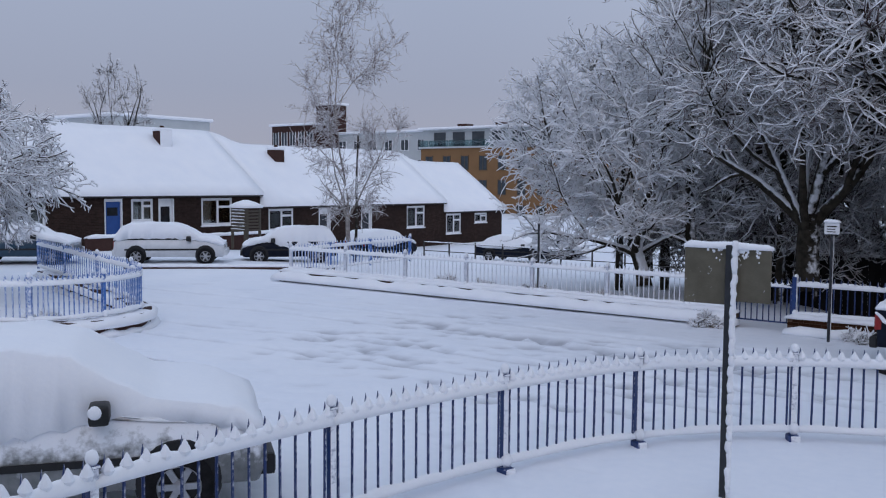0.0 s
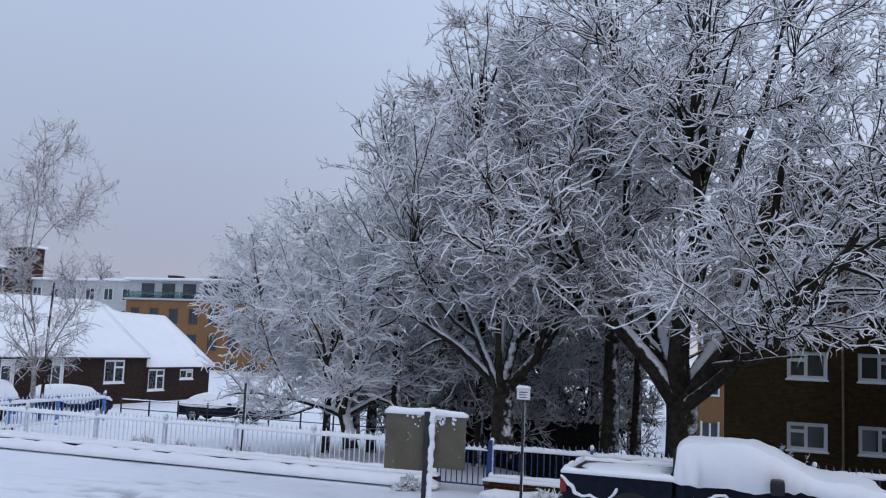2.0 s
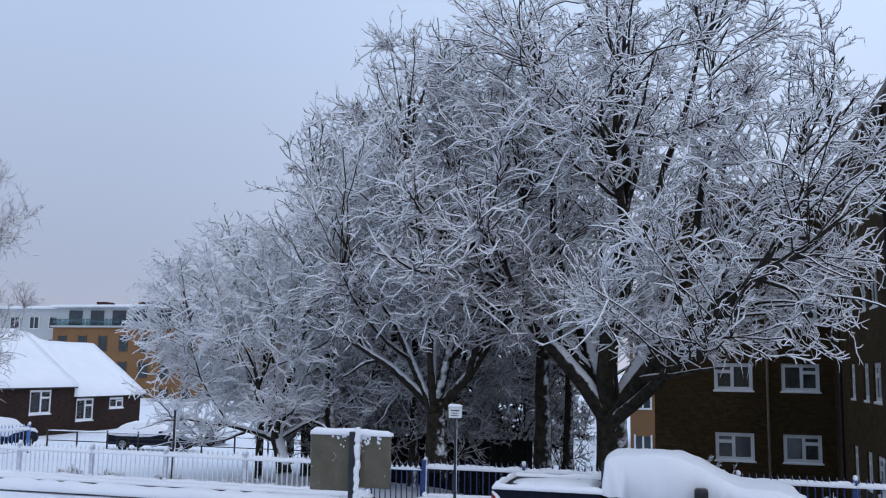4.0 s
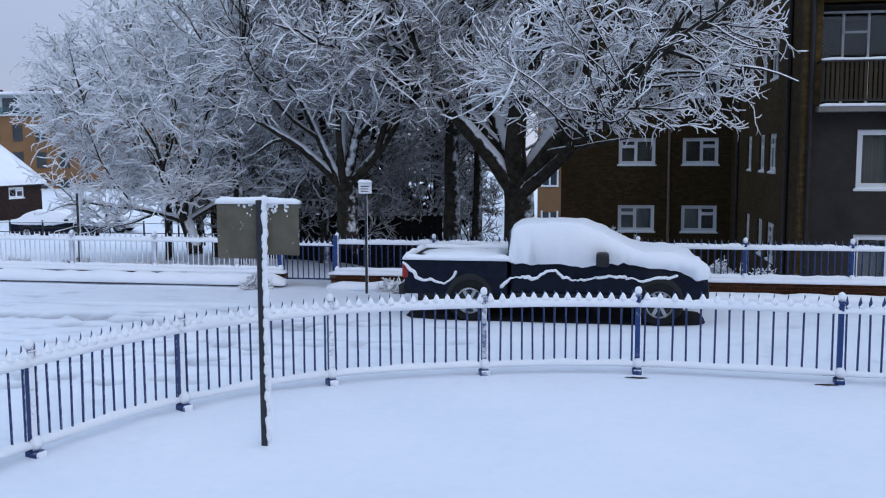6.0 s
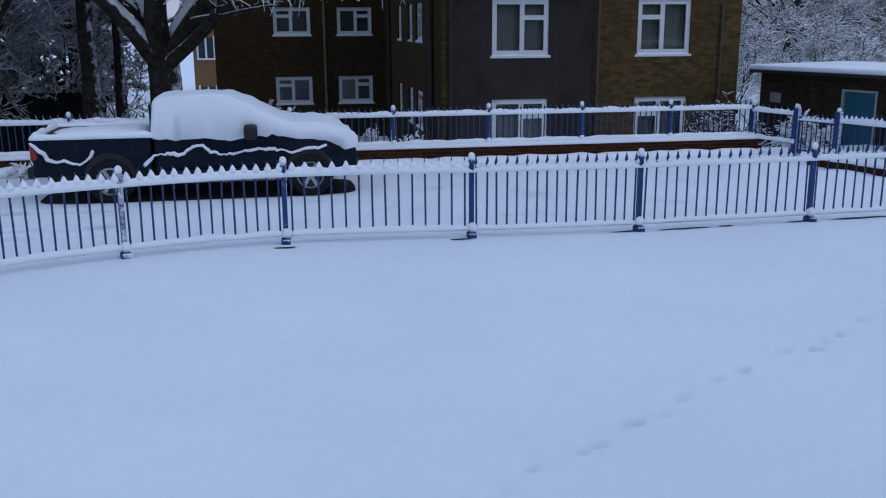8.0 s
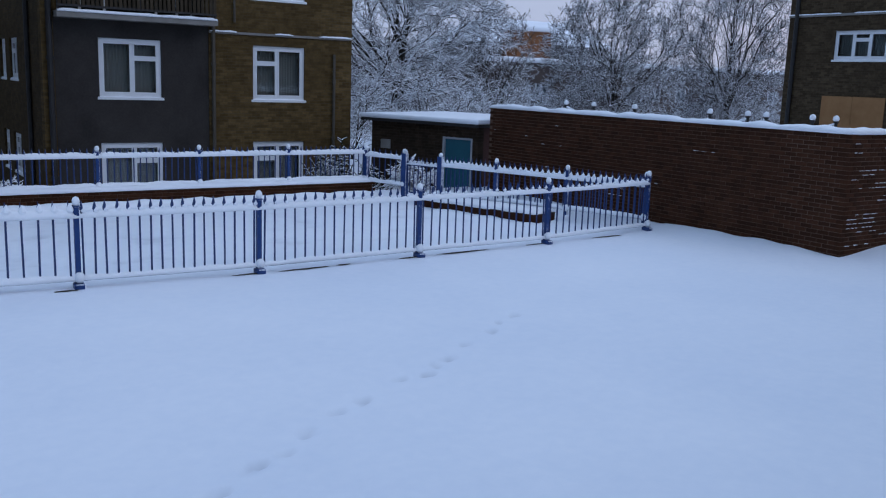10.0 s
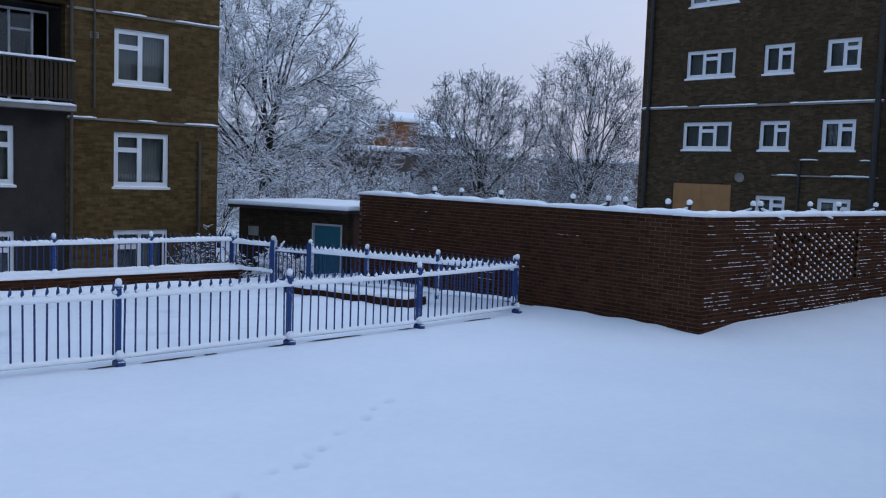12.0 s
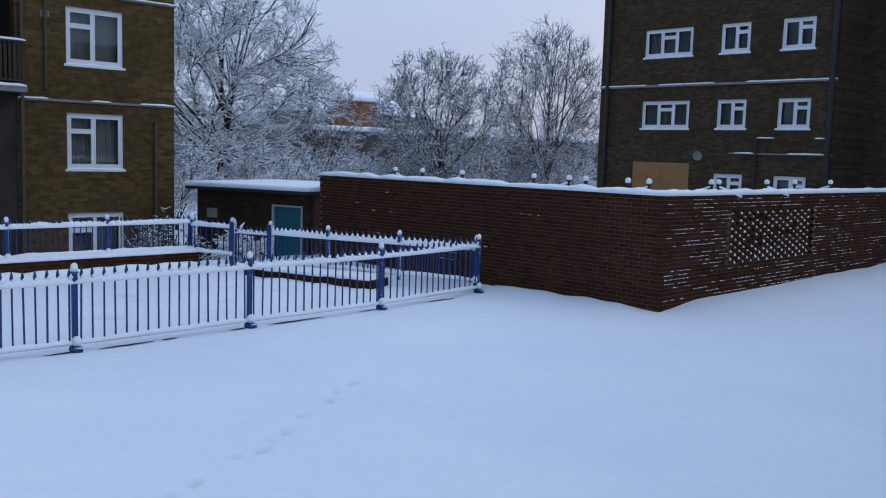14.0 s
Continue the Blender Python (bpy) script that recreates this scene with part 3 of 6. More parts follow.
def balcony(z, top):
    e = thing("balcony", pose(0, 0, 0), "balcony with a dark slatted front and snow on its rail", "balcony", "balconies of the block")
    part("slab", boxes((LX0 - 0.12, LX1 + 0.12, FY - 0.45, 24.2, z - 0.14, z)), concrete, e)
    part("slab_snow", snow_strip([(LX0 - 0.1, FY - 0.42, z), (LX1 + 0.1, FY - 0.42, z)], 0.12, 0.07, 3), snow, e, "", True)
    rail = z + 1.08
    part("handrail", boxes((LX0 - 0.1, LX1 + 0.1, FY - 0.44, FY - 0.37, rail - 0.06, rail), (LX0 - 0.1, LX1 + 0.1, FY - 0.43, FY - 0.38, z + 0.10, z + 0.15), (LX0 - 0.1, LX0 - 0.05, FY - 0.37, FY, rail - 0.06, rail), (LX1 + 0.05, LX1 + 0.1, FY - 0.37, FY, rail - 0.06, rail)), pipe_black, e)
    part("rail_snow", snow_strip([(LX0 - 0.1, FY - 0.405, rail), (LX1 + 0.1, FY - 0.405, rail)], 0.09, 0.06, 5), snow, e, "", True)
    slat = mesh_of("slat", boxes((0, 0.07, -0.012, 0.012, 0.1, 1.03)), balcony_slat)
    n = 36
    for i in range(n):
        piece("slat", slat, e, pose(LX0 - 0.08 + (LX1 - LX0 + 0.1) * i / (n - 1), FY - 0.405, z))
    for x in (LX0 - 0.1, (LX0 + LX1) / 2, LX1 + 0.05):
        part("post", boxes((x, x + 0.05, FY - 0.39, FY - 0.34, z, rail)), pipe_black, e)
    # glazed back of the loggia
    yb = 24.0
    cuts = [LX0, LX0 + 0.75, LX0 + 1.35, LX0 + 2.65, LX0 + 3.2, LX1]
    f = 0.06
    part("window_frame", boxes(*[(c - f / 2, c + f / 2, yb, yb + 0.06, z, top) for c in cuts], (LX0, LX1, yb + 0.003, yb + 0.057, top - f, top), (LX0, LX1, yb + 0.003, yb + 0.057, z, z + f), (cuts[1], cuts[2], yb + 0.003, yb + 0.057, top - 0.55, top - 0.49), (cuts[3], cuts[4], yb + 0.003, yb + 0.057, top - 0.55, top - 0.49)), white_frame, e, "white frames of the glazed back")
    for a, b in zip(cuts, cuts[1:]):
        p = part("pane", boxes((a + f / 2, b - f / 2, yb + 0.025, yb + 0.031, z + f, top - f)), glass, e)
        p.visible_shadow = False
    part("side_wall", boxes((LX0 - 0.1, LX0, FY + 0.3, 24.2, z, top), (LX1, LX1 + 0.1, FY + 0.3, 24.2, z, top), (LX0 - 0.1, LX1 + 0.1, FY + 0.3, 24.2, top, top + 0.1)), render_grey, e)
    return e


balcony_slat = plain("balcony_slat", (0.035, 0.026, 0.016), (0.06, 0.046, 0.03), 0.8, 6.0, random_tint=0.5)
balcony(4.0, 6.42)
balcony(6.75, 9.12)


def downpipe(x, y, z0, z1, mat, label, r=0.05, brackets=4):
    e = thing("downpipe", pose(x, y, z0), label, "pipe", "downpipes on the walls")
    part("pipe", tube_between(bmesh.new(), (0, 0, 0), (0, 0, z1 - z0), r, 10), mat, e, smooth=False)
    for i in range(brackets):
        h = (z1 - z0) * (i + 0.5) / brackets
        part("collar", lathe(bmesh.new(), [(r * 1.3, h), (r * 1.35, h + 0.03), (r * 1.3, h + 0.09)], 10), mat, e)
    return e


downpipe(5.32, FY - 0.07, -1.4, 10.0, pipe_black, "black downpipe at the corner of the block", 0.07)
downpipe(9.28, FY - 0.06, -1.4, 10.0, pipe_brown, "brown painted downpipe beside the grey panel", 0.05)
downpipe(12.75, FY - 0.06, -1.4, 3.3, pipe_brown, "short brown pipe ending at first-floor height", 0.04, 3)
downpipe(9.85, FY - 0.06, 4.0, 10.0, pipe_brown, "thin brown pipe on the upper brickwork", 0.03, 3)
downpipe(2.86, 34.94, -1.4, 10.0, plain("pipe_pale", (0.14, 0.10, 0.07), (0.2, 0.15, 0.1), 0.7), "pale brown downpipe on the rear wing", 0.05)
downpipe(FX0 - 0.06, 33.2, -1.4, 10.0, pipe_black, "black downpipe on the side wall", 0.06)
downpipe(FX0 - 0.06, 24.3, -1.4, 10.0, pipe_black, "black downpipe on the side wall", 0.06)
vent = thing("wall_vent", pose(9.75, FY - 0.01, 5.75), "small pale vent grille in the brickwork", "vent")
part("grille", boxes((0, 0.22, -0.012, 0.0, 0, 0.03), (0, 0.22, -0.012, 0, 0.06, 0.09), (0, 0.22, -0.012, 0, 0.12, 0.15), (0, 0.02, -0.01, 0, 0.03, 0.12), (0.2, 0.22, -0.01, 0, 0.03, 0.12)), concrete, vent)

# ---- eastern block ----
EX = 30.5
e_lev = [2.28, 4.87, 7.48, 10.1]
east = thing("east_block", pose(0, 0, 0), "dark brown brick block of flats with snow on its ledges", "building")
e_holes = []
for i, t in enumerate(e_lev):
    e_holes += [(14.98, 16.09, t - 1.0, t), (12.73, 13.86, t - 1.0, t)] + ([(17.18, 19.19, t - 1.0, t)] if i else [])
bm = bmesh.new()
pierced(bm, 11.9, 21.1, -2.0, 11.6, e_holes, lambda a, b, c, d: (EX, EX + 0.3, a, b, c, d))
part("wall", bm, east_brick, east)
each("wall", east_brick, east, [(EX + 2.2, EX + 2.5, -6.0, 11.9, -2, 11.6), (EX + 0.3, EX + 2.2, 11.9, 12.2, -2, 11.6), (EX + 0.3, EX + 12, 20.8, 21.1, -2, 11.6), (EX + 12, EX + 12.3, -6, 21.1, -2, 11.6)])
part("roof", boxes((EX - 0.2, EX + 12.5, 11.7, 21.3, 11.6, 11.8), (EX + 2.0, EX + 12.5, -6.2, 11.7, 11.6, 11.8)), concrete, east)
each("floor_slab", interior, east, [(EX + 0.3, EX + 12, 12.2, 20.8, z - 0.15, z) for z in (0.2, 2.85, 5.5, 8.1)])
each("inner_wall", interior, east, [(EX + 3.5, EX + 3.6, 12.2, 20.8, -2, 11.6)])
each("ledge", concrete, east, [(EX - 0.06, EX - 0.002, 11.9, 21.1, 5.38, 5.46), (EX - 0.06, EX - 0.002, 11.9, 15.5, 2.98, 3.03)])
for a, b, z in ((19.0, 21.1, 5.46), (16.2, 18.5, 5.46), (11.9, 15.0, 5.46), (12.0, 13.4, 3.03), (14.6, 15.3, 3.03), (13.9, 14.5, 3.55), (12.1, 12.5, 3.55)):
    part("ledge_snow", snow_strip([(EX - 0.03, a, z), (EX - 0.03, b, z)], 0.10, 0.045, int(a * 7)), snow, east, "", True)
for i, t in enumerate(e_lev):
    if i:
        window(wall_pose(EX + 0.06, 19.19, t - 1.0, "-x"), 2.01, 1.0, 2, "three-light white casement window with a snowy sill", curtain=1.0)
    window(wall_pose(EX + 0.06, 16.09, t - 1.0, "-x"), 1.11, 1.0, 1, "white casement window in dark brick", curtain=1.0)
    window(wall_pose(EX + 0.06, 13.86, t - 1.0, "-x"), 1.13, 1.0, 1, "white casement window in dark brick", curtain=1.0)
downpipe(EX - 0.08, 20.75, -2, 11.5, pipe_black, "black downpipe on the eastern block", 0.08)
downpipe(EX - 0.08, 12.05, -2, 11.5, pipe_black, "thick black soil pipe with snow on its joints", 0.10, 6)
downpipe(EX - 0.06, 14.5, 0.0, 3.5, pipe_black, "thin black pipe below the windows", 0.04, 2)
boards = thing("boarded_window", wall_pose(EX, 19.44, 1.2, "-x"), "window opening boarded up with raw plywood", "boarding")
for i in range(2):
    part("plywood_sheet", boxes((i * 1.2 + 0.005, i * 1.2 + 1.195, -0.03, -0.004, 0, 1.42)), plywood, boards)
dish = thing("satellite_dish", pose(EX - 0.3, 16.55, 2.9), "pale grey satellite dish on the brick wall", "dish")
part("reflector", lathe(bmesh.new(), [(0.02, 0.0), (0.08, 0.01), (0.14, 0.035), (0.17, 0.065), (0.166, 0.072), (0.13, 0.045), (0.02, 0.014)], 20, "z", pose(0, 0, 0, 0, -100, 15)), concrete, dish, smooth=True)
part("bracket", boxes((0.0, 0.3, -0.02, 0.02, -0.04, 0.0)), pipe_black, dish)

# ---- garden wall of dark brick ----
WX, WY, WT = 14.92, 8.25, 2.06
gwall = tagged(thing("wall_garden", pose(0, 0, 0), "dark red brick garden wall with snow on top", "wall"), kind="structure")
LX, LZ = (17.3, 21.0), (0.71, 1.76)
bm = boxes((WX - 0.006, WX + 0.22, WY + 0.22, 18.25, -0.3, WT))
pierced(bm, WX - 0.006, 27.0, -0.3, WT, [(LX[0], LX[1], LZ[0], LZ[1])], lambda a, b, c, d: (a, b, WY - 0.006, WY + 0.22, c, d))
part("mortar_bed", bm, mortar, gwall)
part("coping_snow", snow_strip([(WX + 0.11, 18.3, WT), (WX + 0.11, WY + 0.11, WT), (27, WY + 0.11, WT)], 0.32, 0.095, 8, 0.12, 0.0, 0.5), snow, gwall, "rounded ridge of snow", True)
brick_me = mesh_of("brick", bevelled(boxes((0.005, 0.220, -0.012, 0.10, 0.005, 0.070)), 0.004, 1), brick_red)
rng = random.Random(5)
near_bricks, rest = [], bmesh.new()
for k in range(28):
    z = k * 0.075 - 0.04
    for j in range(46):
        y = WY + 0.22 + j * 0.225 + (0.0 if k % 2 else 0.1125)
        if y > 18.3:
            continue
        m = pose(WX + 0.004 * rng.uniform(-1, 1), y, z, 0, 0, -90)
        near_bricks.append((m, y < WY + 1.45, 0))
    for j in range(54):
        x = WX + j * 0.225 + (0.1125 if k % 2 else 0)
        if x > 26.7 or (LX[0] - 0.1 < x + 0.11 < LX[1] + 0.1 and LZ[0] - 0.03 < z + 0.04 < LZ[1] + 0.03):
            continue
        m = pose(x, WY + 0.004 * rng.uniform(-1, 1), z)
        near_bricks.append((m, x < WX + 1.15, 1))
count = 0
for m, close, _ in near_bricks:
    if close and count < 300:
        piece("brick", brick_me, gwall, m)
        count += 1
    else:
        box(rest, 0.005, 0.220, -0.012, 0.10, 0.005, 0.070, 0, m)
for k in range(28):
    # half bricks that close the corner
    if k % 2:
        box(rest, -0.012, 0.108, -0.012, 0.10, 0.005, 0.070, 0, pose(WX, WY, k * 0.075 - 0.04))
    else:
        box(rest, 0.005, 0.1245, -0.012, 0.10, 0.005, 0.070, 0, pose(WX, WY + 0.1125, k * 0.075 - 0.04, 0, 0, -90))
tagged(part("brickwork", rest, brick_red, gwall), kind="stuff")
# honeycomb panel of spaced bricks, snow lying in its gaps
comb, comb_snow = bmesh.new(), bmesh.new()
for k in range(14):
    z = LZ[0] + k * 0.075
    x = LX[0] - (0.168 if k % 2 else 0.0)
    while x < LX[1]:
        a, b = max(LX[0], x), min(LX[1], x + 0.235)
        if b - a > 0.03:
            box(comb, a, b, WY, WY + 0.105, z + 0.004, z + 0.071)
        gap = x + 0.235
        if gap + 0.10 < LX[1] and rng.random() < (0.97 if k < 4 else 0.85):
            w, hh = rng.uniform(0.036, 0.052), rng.uniform(0.035, 0.058) if k > 2 else rng.uniform(0.055, 0.072)
            lathe(comb_snow, [(w, 0.0), (w * 0.95, hh * 0.35), (w * 0.45, hh * 0.85), (w * 0.15, hh)], 6, "z", pose(gap + 0.051, WY + 0.035, z - 0.004))
        x += 0.337
part("honeycomb", comb, brick_red, gwall, "honeycomb panel of spaced bricks")
part("honeycomb_snow", comb_snow, snow, gwall, "snow lying in the honeycomb", True)
bits = bmesh.new()
for k in range(2, 27):
    # broken streaks of snow along the courses, thickest round the honeycomb
    z = k * 0.075 - 0.04 + 0.069
    for side, run in ((1, 11.6), (0, 9.8)):
        u = 0.1
        while u < run:
            w = rng.uniform(0.04, 0.2)
            if side:
                near = math.exp(-((u - 4.2) / 3.0) ** 2)
                want = noise.noise(Vector((u * 1.1, k * 0.55, 4))) + 0.35 * noise.noise(Vector((u * 4.5, k * 2.0, 9))) > 0.22 - 0.42 * near
                clear = not (LX[0] - 0.05 < WX + u + w / 2 < LX[1] + 0.05 and LZ[0] - 0.01 < z < LZ[1] + 0.01)
                m = pose(WX + u, WY, 0)
            else:
                want = noise.noise(Vector((u * 0.9, k * 0.8, 14))) + 0.3 * noise.noise(Vector((u * 5.0, k * 2.0, 19))) > 0.50
                clear, m = True, pose(WX, WY + 0.3 + u + w, 0, 0, 0, -90)
            if want and clear and rng.random() < 0.8:
                t = rng.uniform(0.004, 0.013)
                lo_v = [bits.verts.new(m @ Vector(c)) for c in ((0, -0.010, z), (w, -0.010, z), (w, -0.024, z), (0, -0.024, z))]
                hi_v = [bits.verts.new(m @ Vector(c)) for c in ((w * 0.2, -0.010, z + t), (w * 0.8, -0.010, z + t * rng.uniform(0.5, 1)), (w * 0.75, -0.018, z + t * 0.8), (w * 0.25, -0.018, z + t * 0.7))]
                for i in range(4):
                    bits.faces.new((lo_v[i], lo_v[(i + 1) % 4], hi_v[(i + 1) % 4], hi_v[i]))
                bits.faces.new(hi_v)
            u += w + rng.uniform(0.0, 0.05)
bmesh.ops.recalc_face_normals(bits, faces=bits.faces[:])
tagged(part("snow_flecks", bits, snow, gwall, "snow caught on brick edges"), kind="stuff")
# added dark sheet that puts shade into the honeycomb's gaps
part("wall_back", boxes((LX[0] - 0.2, LX[1] + 0.2, WY + 0.23, WY + 0.26, LZ[0] - 0.2, LZ[1] + 0.2)), dark_board, gwall, "dark sheet added behind the honeycomb to keep its gaps black")
for i, (x, y, lean) in enumerate([(15.2, 15.7, 1), (15.2, 14.77, 0), (15.2, 13.5, 0), (15.2, 11.47, 0), (15.2, 10.58, -1), (15.2, 10.17, 0), (15.2, 9.21, 0), (15.25, 8.79, -1), (17.04, 8.55, -1), (17.31, 8.55, 1), (19.32, 8.55, 1), (20.63, 8.55, 0), (22.51, 8.55, -1)]):
    st = thing("wall_bracket", pose(x, y, WT - 0.45), "dark iron post behind the wall, capped with snow", "post", "posts along the wall")
    part("post", lathe(bmesh.new(), [(0.028, 0), (0.028, 0.60), (0.045, 0.61), (0.045, 0.64)], 8), pipe_black, st)
    part("snow_cap", lathe(bmesh.new(), [(0.042, 0.64), (0.058, 0.67), (0.05, 0.715), (0.015, 0.74)], 10), snow, st, smooth=True)
    if lean:
        part("strut", tube_between(bmesh.new(), (0, 0, 0.6), (0.1 * lean, -0.45 * lean, 0.42), 0.025, 6), snow, st, "snow-covered strut")

# ---- shed beside the wall ----
a, b = Vector((14.72, 18.45, 0)), Vector((13.55, 21.94, 0))
ang = math.degrees(math.atan2((a - b).y, (a - b).x))
shed = thing("shed", pose(b.x, b.y, -1.3, 0, 0, ang), "low dark brick store with a flat snowy roof and teal door", "shed")
SL = (a - b).length
bm = bmesh.new()
pierced(bm, 0, SL, 0, 2.85, [(SL - 1.15, SL - 0.2, 0.6, 2.55)], lambda u0, u1, c, d: (u0, u1, 0, 0.22, c, d))
part("wall", bm, shed_brick, shed)
each("wall", dark_brick_far, shed, [(0, 0.22, 0.22, 3.2, 0, 2.85), (SL - 0.22, SL, 0.22, 3.2, 0, 2.85), (0, SL, 3.2, 3.4, 0, 2.85)])
part("roof", boxes((-0.2, SL + 0.15, -0.25, 3.6, 2.85, 2.93)), pipe_black, shed, "thin dark roof edge")
part("roof_snow", bevelled(boxes((-0.22, SL + 0.17, -0.28, 3.6, 2.93, 3.06)), 0.05, 2), snow, shed, "", True)
d = part("door", boxes((SL - 1.11, SL - 0.24, 0.06, 0.12, 0.62, 2.5)), teal_door, shed, "teal painted door")
part("door_frame", boxes((SL - 1.16, SL - 1.11, -0.01, 0.13, 0.6, 2.55), (SL - 0.24, SL - 0.19, -0.01, 0.13, 0.6, 2.55), (SL - 1.11, SL - 0.24, -0.01, 0.13, 2.5, 2.55)), curtain_mat, shed, "worn pale grey frame")
part("plaque", boxes((0.35, 0.7, -0.02, -0.002, 2.1, 2.35)), concrete, shed, "small pale plaque")

# ---- terrace of bungalows ----
BX = -39.0


def bungalow(y0, y1, floor, eave, ridge, openings, gable_right, step=0.0):
    e = thing("bungalow", pose(BX, y0, floor), "dark brick bungalow under a thick snow-covered roof", "house", "bungalows of the terrace")
    n = y1 - y0
    z = lambda q: q - floor
    bm = bmesh.new()
    pierced(bm, 0, n, -1.2, z(eave), [(o[0] - y0, o[1] - y0, z(o[2]), z(o[3])) for o in openings], lambda u0, u1, c, d: (-0.25, 0, u0, u1, c, d))
    part("wall", bm, bungalow_brick, e)
    each("wall", dark_brick_far, e, [(-9.0, -0.25, n - 0.25, n, -1.2, z(eave)), (-9.0, -0.25, 0, 0.25, -1.2, z(eave)), (-9.0, -8.75, 0.25, n - 0.25, -1.2, z(eave)), (-3.2, -3.1, 0.25, n - 0.25, -1.2, z(eave))])
    h = z(ridge)
    k = (z(ridge) - z(eave)) / 4.5
    low = z(eave) - 0.15 * k
    prof = [(0.15, low), (-4.5, h - 0.15), (-9.15, low), (-9.15, low + 0.12), (-4.5, h - 0.02), (0.15, low + 0.12)]
    bm = bmesh.new()
    r0 = [bm.verts.new((x, -0.02, q)) for x, q in prof]
    r1 = [bm.verts.new((x, n + (0.3 if gable_right else 0.02), q)) for x, q in prof]
    for i in range(6):
        bm.faces.new((r0[i], r0[(i + 1) % 6], r1[(i + 1) % 6], r1[i]))
    bm.faces.new(r0[::-1]); bm.faces.new(r1)
    part("roof", bm, dark_brick_far, e)
    bm = bmesh.new()
    us = [i / 16 for i in range(17)]
    cols = max(8, int(n / 0.8))
    grid = []
    for j in range(cols + 1):
        y = -0.04 + (n + (0.36 if gable_right else 0.08)) * j / cols
        row = []
        for u in [0] + us + [1]:
            x = 0.22 - 9.44 * u
            q = low + (h - low) * (1 - abs((x + 4.5) / 4.72))
            row.append((x, y, q))
        thick = []
        for i, (x, y, q) in enumerate(row):
            nz = noise.noise(Vector((x * 0.6, (y + y0) * 0.5, 0.4)))
            q2 = q + (0.0 if i in (0, len(row) - 1) else 0.20 + 0.05 * nz)
            if 1 < i < len(row) - 1:
                # snow ramp added over the step below the neighbouring roof, hiding its shaded end
                q2 += step * (1 - smooth01(y / (2.6 + 0.4 * nz)))
            thick.append(bm.verts.new((x + (0.02 if i in (0, 1) else 0), y, q2)))
        grid.append(thick)
    for ga, gb in zip(grid, grid[1:]):
        for i in range(len(ga) - 1):
            bm.faces.new((ga[i], ga[i + 1], gb[i + 1], gb[i]))
    bm.faces.new(grid[0]); bm.faces.new(grid[-1][::-1])
    bmesh.ops.recalc_face_normals(bm, faces=bm.faces[:])
    part("roof_snow", bm, snow, e, "thick smooth blanket of snow", True)
    if gable_right:
        bm = bmesh.new()
        vs = [bm.verts.new(c) for c in ((0, n, z(eave)), (-9.0, n, z(eave)), (-4.5, n, h - 0.2), (0, n - 0.25, z(eave)), (-9.0, n - 0.25, z(eave)), (-4.5, n - 0.25, h - 0.2))]
        for f in ((0, 1, 2), (3, 5, 4), (0, 2, 5, 3), (1, 4, 5, 2)):
            bm.faces.new([vs[i] for i in f])
        part("gable", bm, dark_brick_far, e)
    part("gutter", tube_between(bmesh.new(), (0.2, 0, low - 0.03), (0.2, n, low - 0.03), 0.05, 8), pipe_black, e)
    for o in openings:
        if o[4] == "w":
            window(pose(BX - 0.05, o[0], o[2], 0, 0, 90), o[1] - o[0], o[3] - o[2], 1, "white-framed bungalow window under the eaves", curtain=0.8)
        else:
            dm = blue_door if o[4] == "blue" else white_frame
            dd = part("door", boxes((-0.16, -0.1, o[0] - y0 + 0.06, o[1] - y0 - 0.06, z(o[2]), z(o[3]) - (0.14 if o[4] == "blue" else 0.06))), dm, e, "bright blue front door" if o[4] == "blue" else "white door")
            part("door_frame", boxes((-0.18, 0.02, o[0] - y0, o[0] - y0 + 0.06, z(o[2]), z(o[3])), (-0.18, 0.02, o[1] - y0 - 0.06, o[1] - y0, z(o[2]), z(o[3])), (-0.18, 0.02, o[0] - y0 + 0.06, o[1] - y0 - 0.06, z(o[3]) - (0.14 if o[4] == "blue" else 0.06), z(o[3]))), white_frame, e)
            part("door_panel", boxes((-0.1, -0.085, o[0] - y0 + 0.2, o[1] - y0 - 0.2, z(o[2]) + (1.2 if o[4] == "blue" else 0.3), z(o[2]) + 1.6)), car_glass, e, "glazed panel")
    return e


bungalow(8.0, 33.9, 0.08, 2.36, 5.75, [(24.13, 25.1, 0.1, 2.12, "blue"), (25.6, 26.87, 0.97, 2.1, "w"), (27.16, 28.09, 0.1, 2.1, "white"), (29.82, 31.91, 0.64, 2.1, "w"), (19.6, 21.2, 0.9, 2.1, "w"), (13.5, 15.5, 0.7, 2.1, "w")], False)
bungalow(33.92, 51.05, -0.6, 1.70, 5.10, [(34.5, 36.45, 0.19, 1.45, "w"), (42.3, 43.3, -0.55, 1.45, "white"), (46.87, 48.86, -0.06, 1.42, "w"), (38.5, 39.5, -0.55, 1.45, "white")], False, 0.66)
bungalow(51.07, 58.5, -1.3, 1.05, 4.45, [(51.3, 53.14, -0.65, 0.8, "w"), (54.84, 56.49, 0.05, 0.78, "w")], True, 0.65)


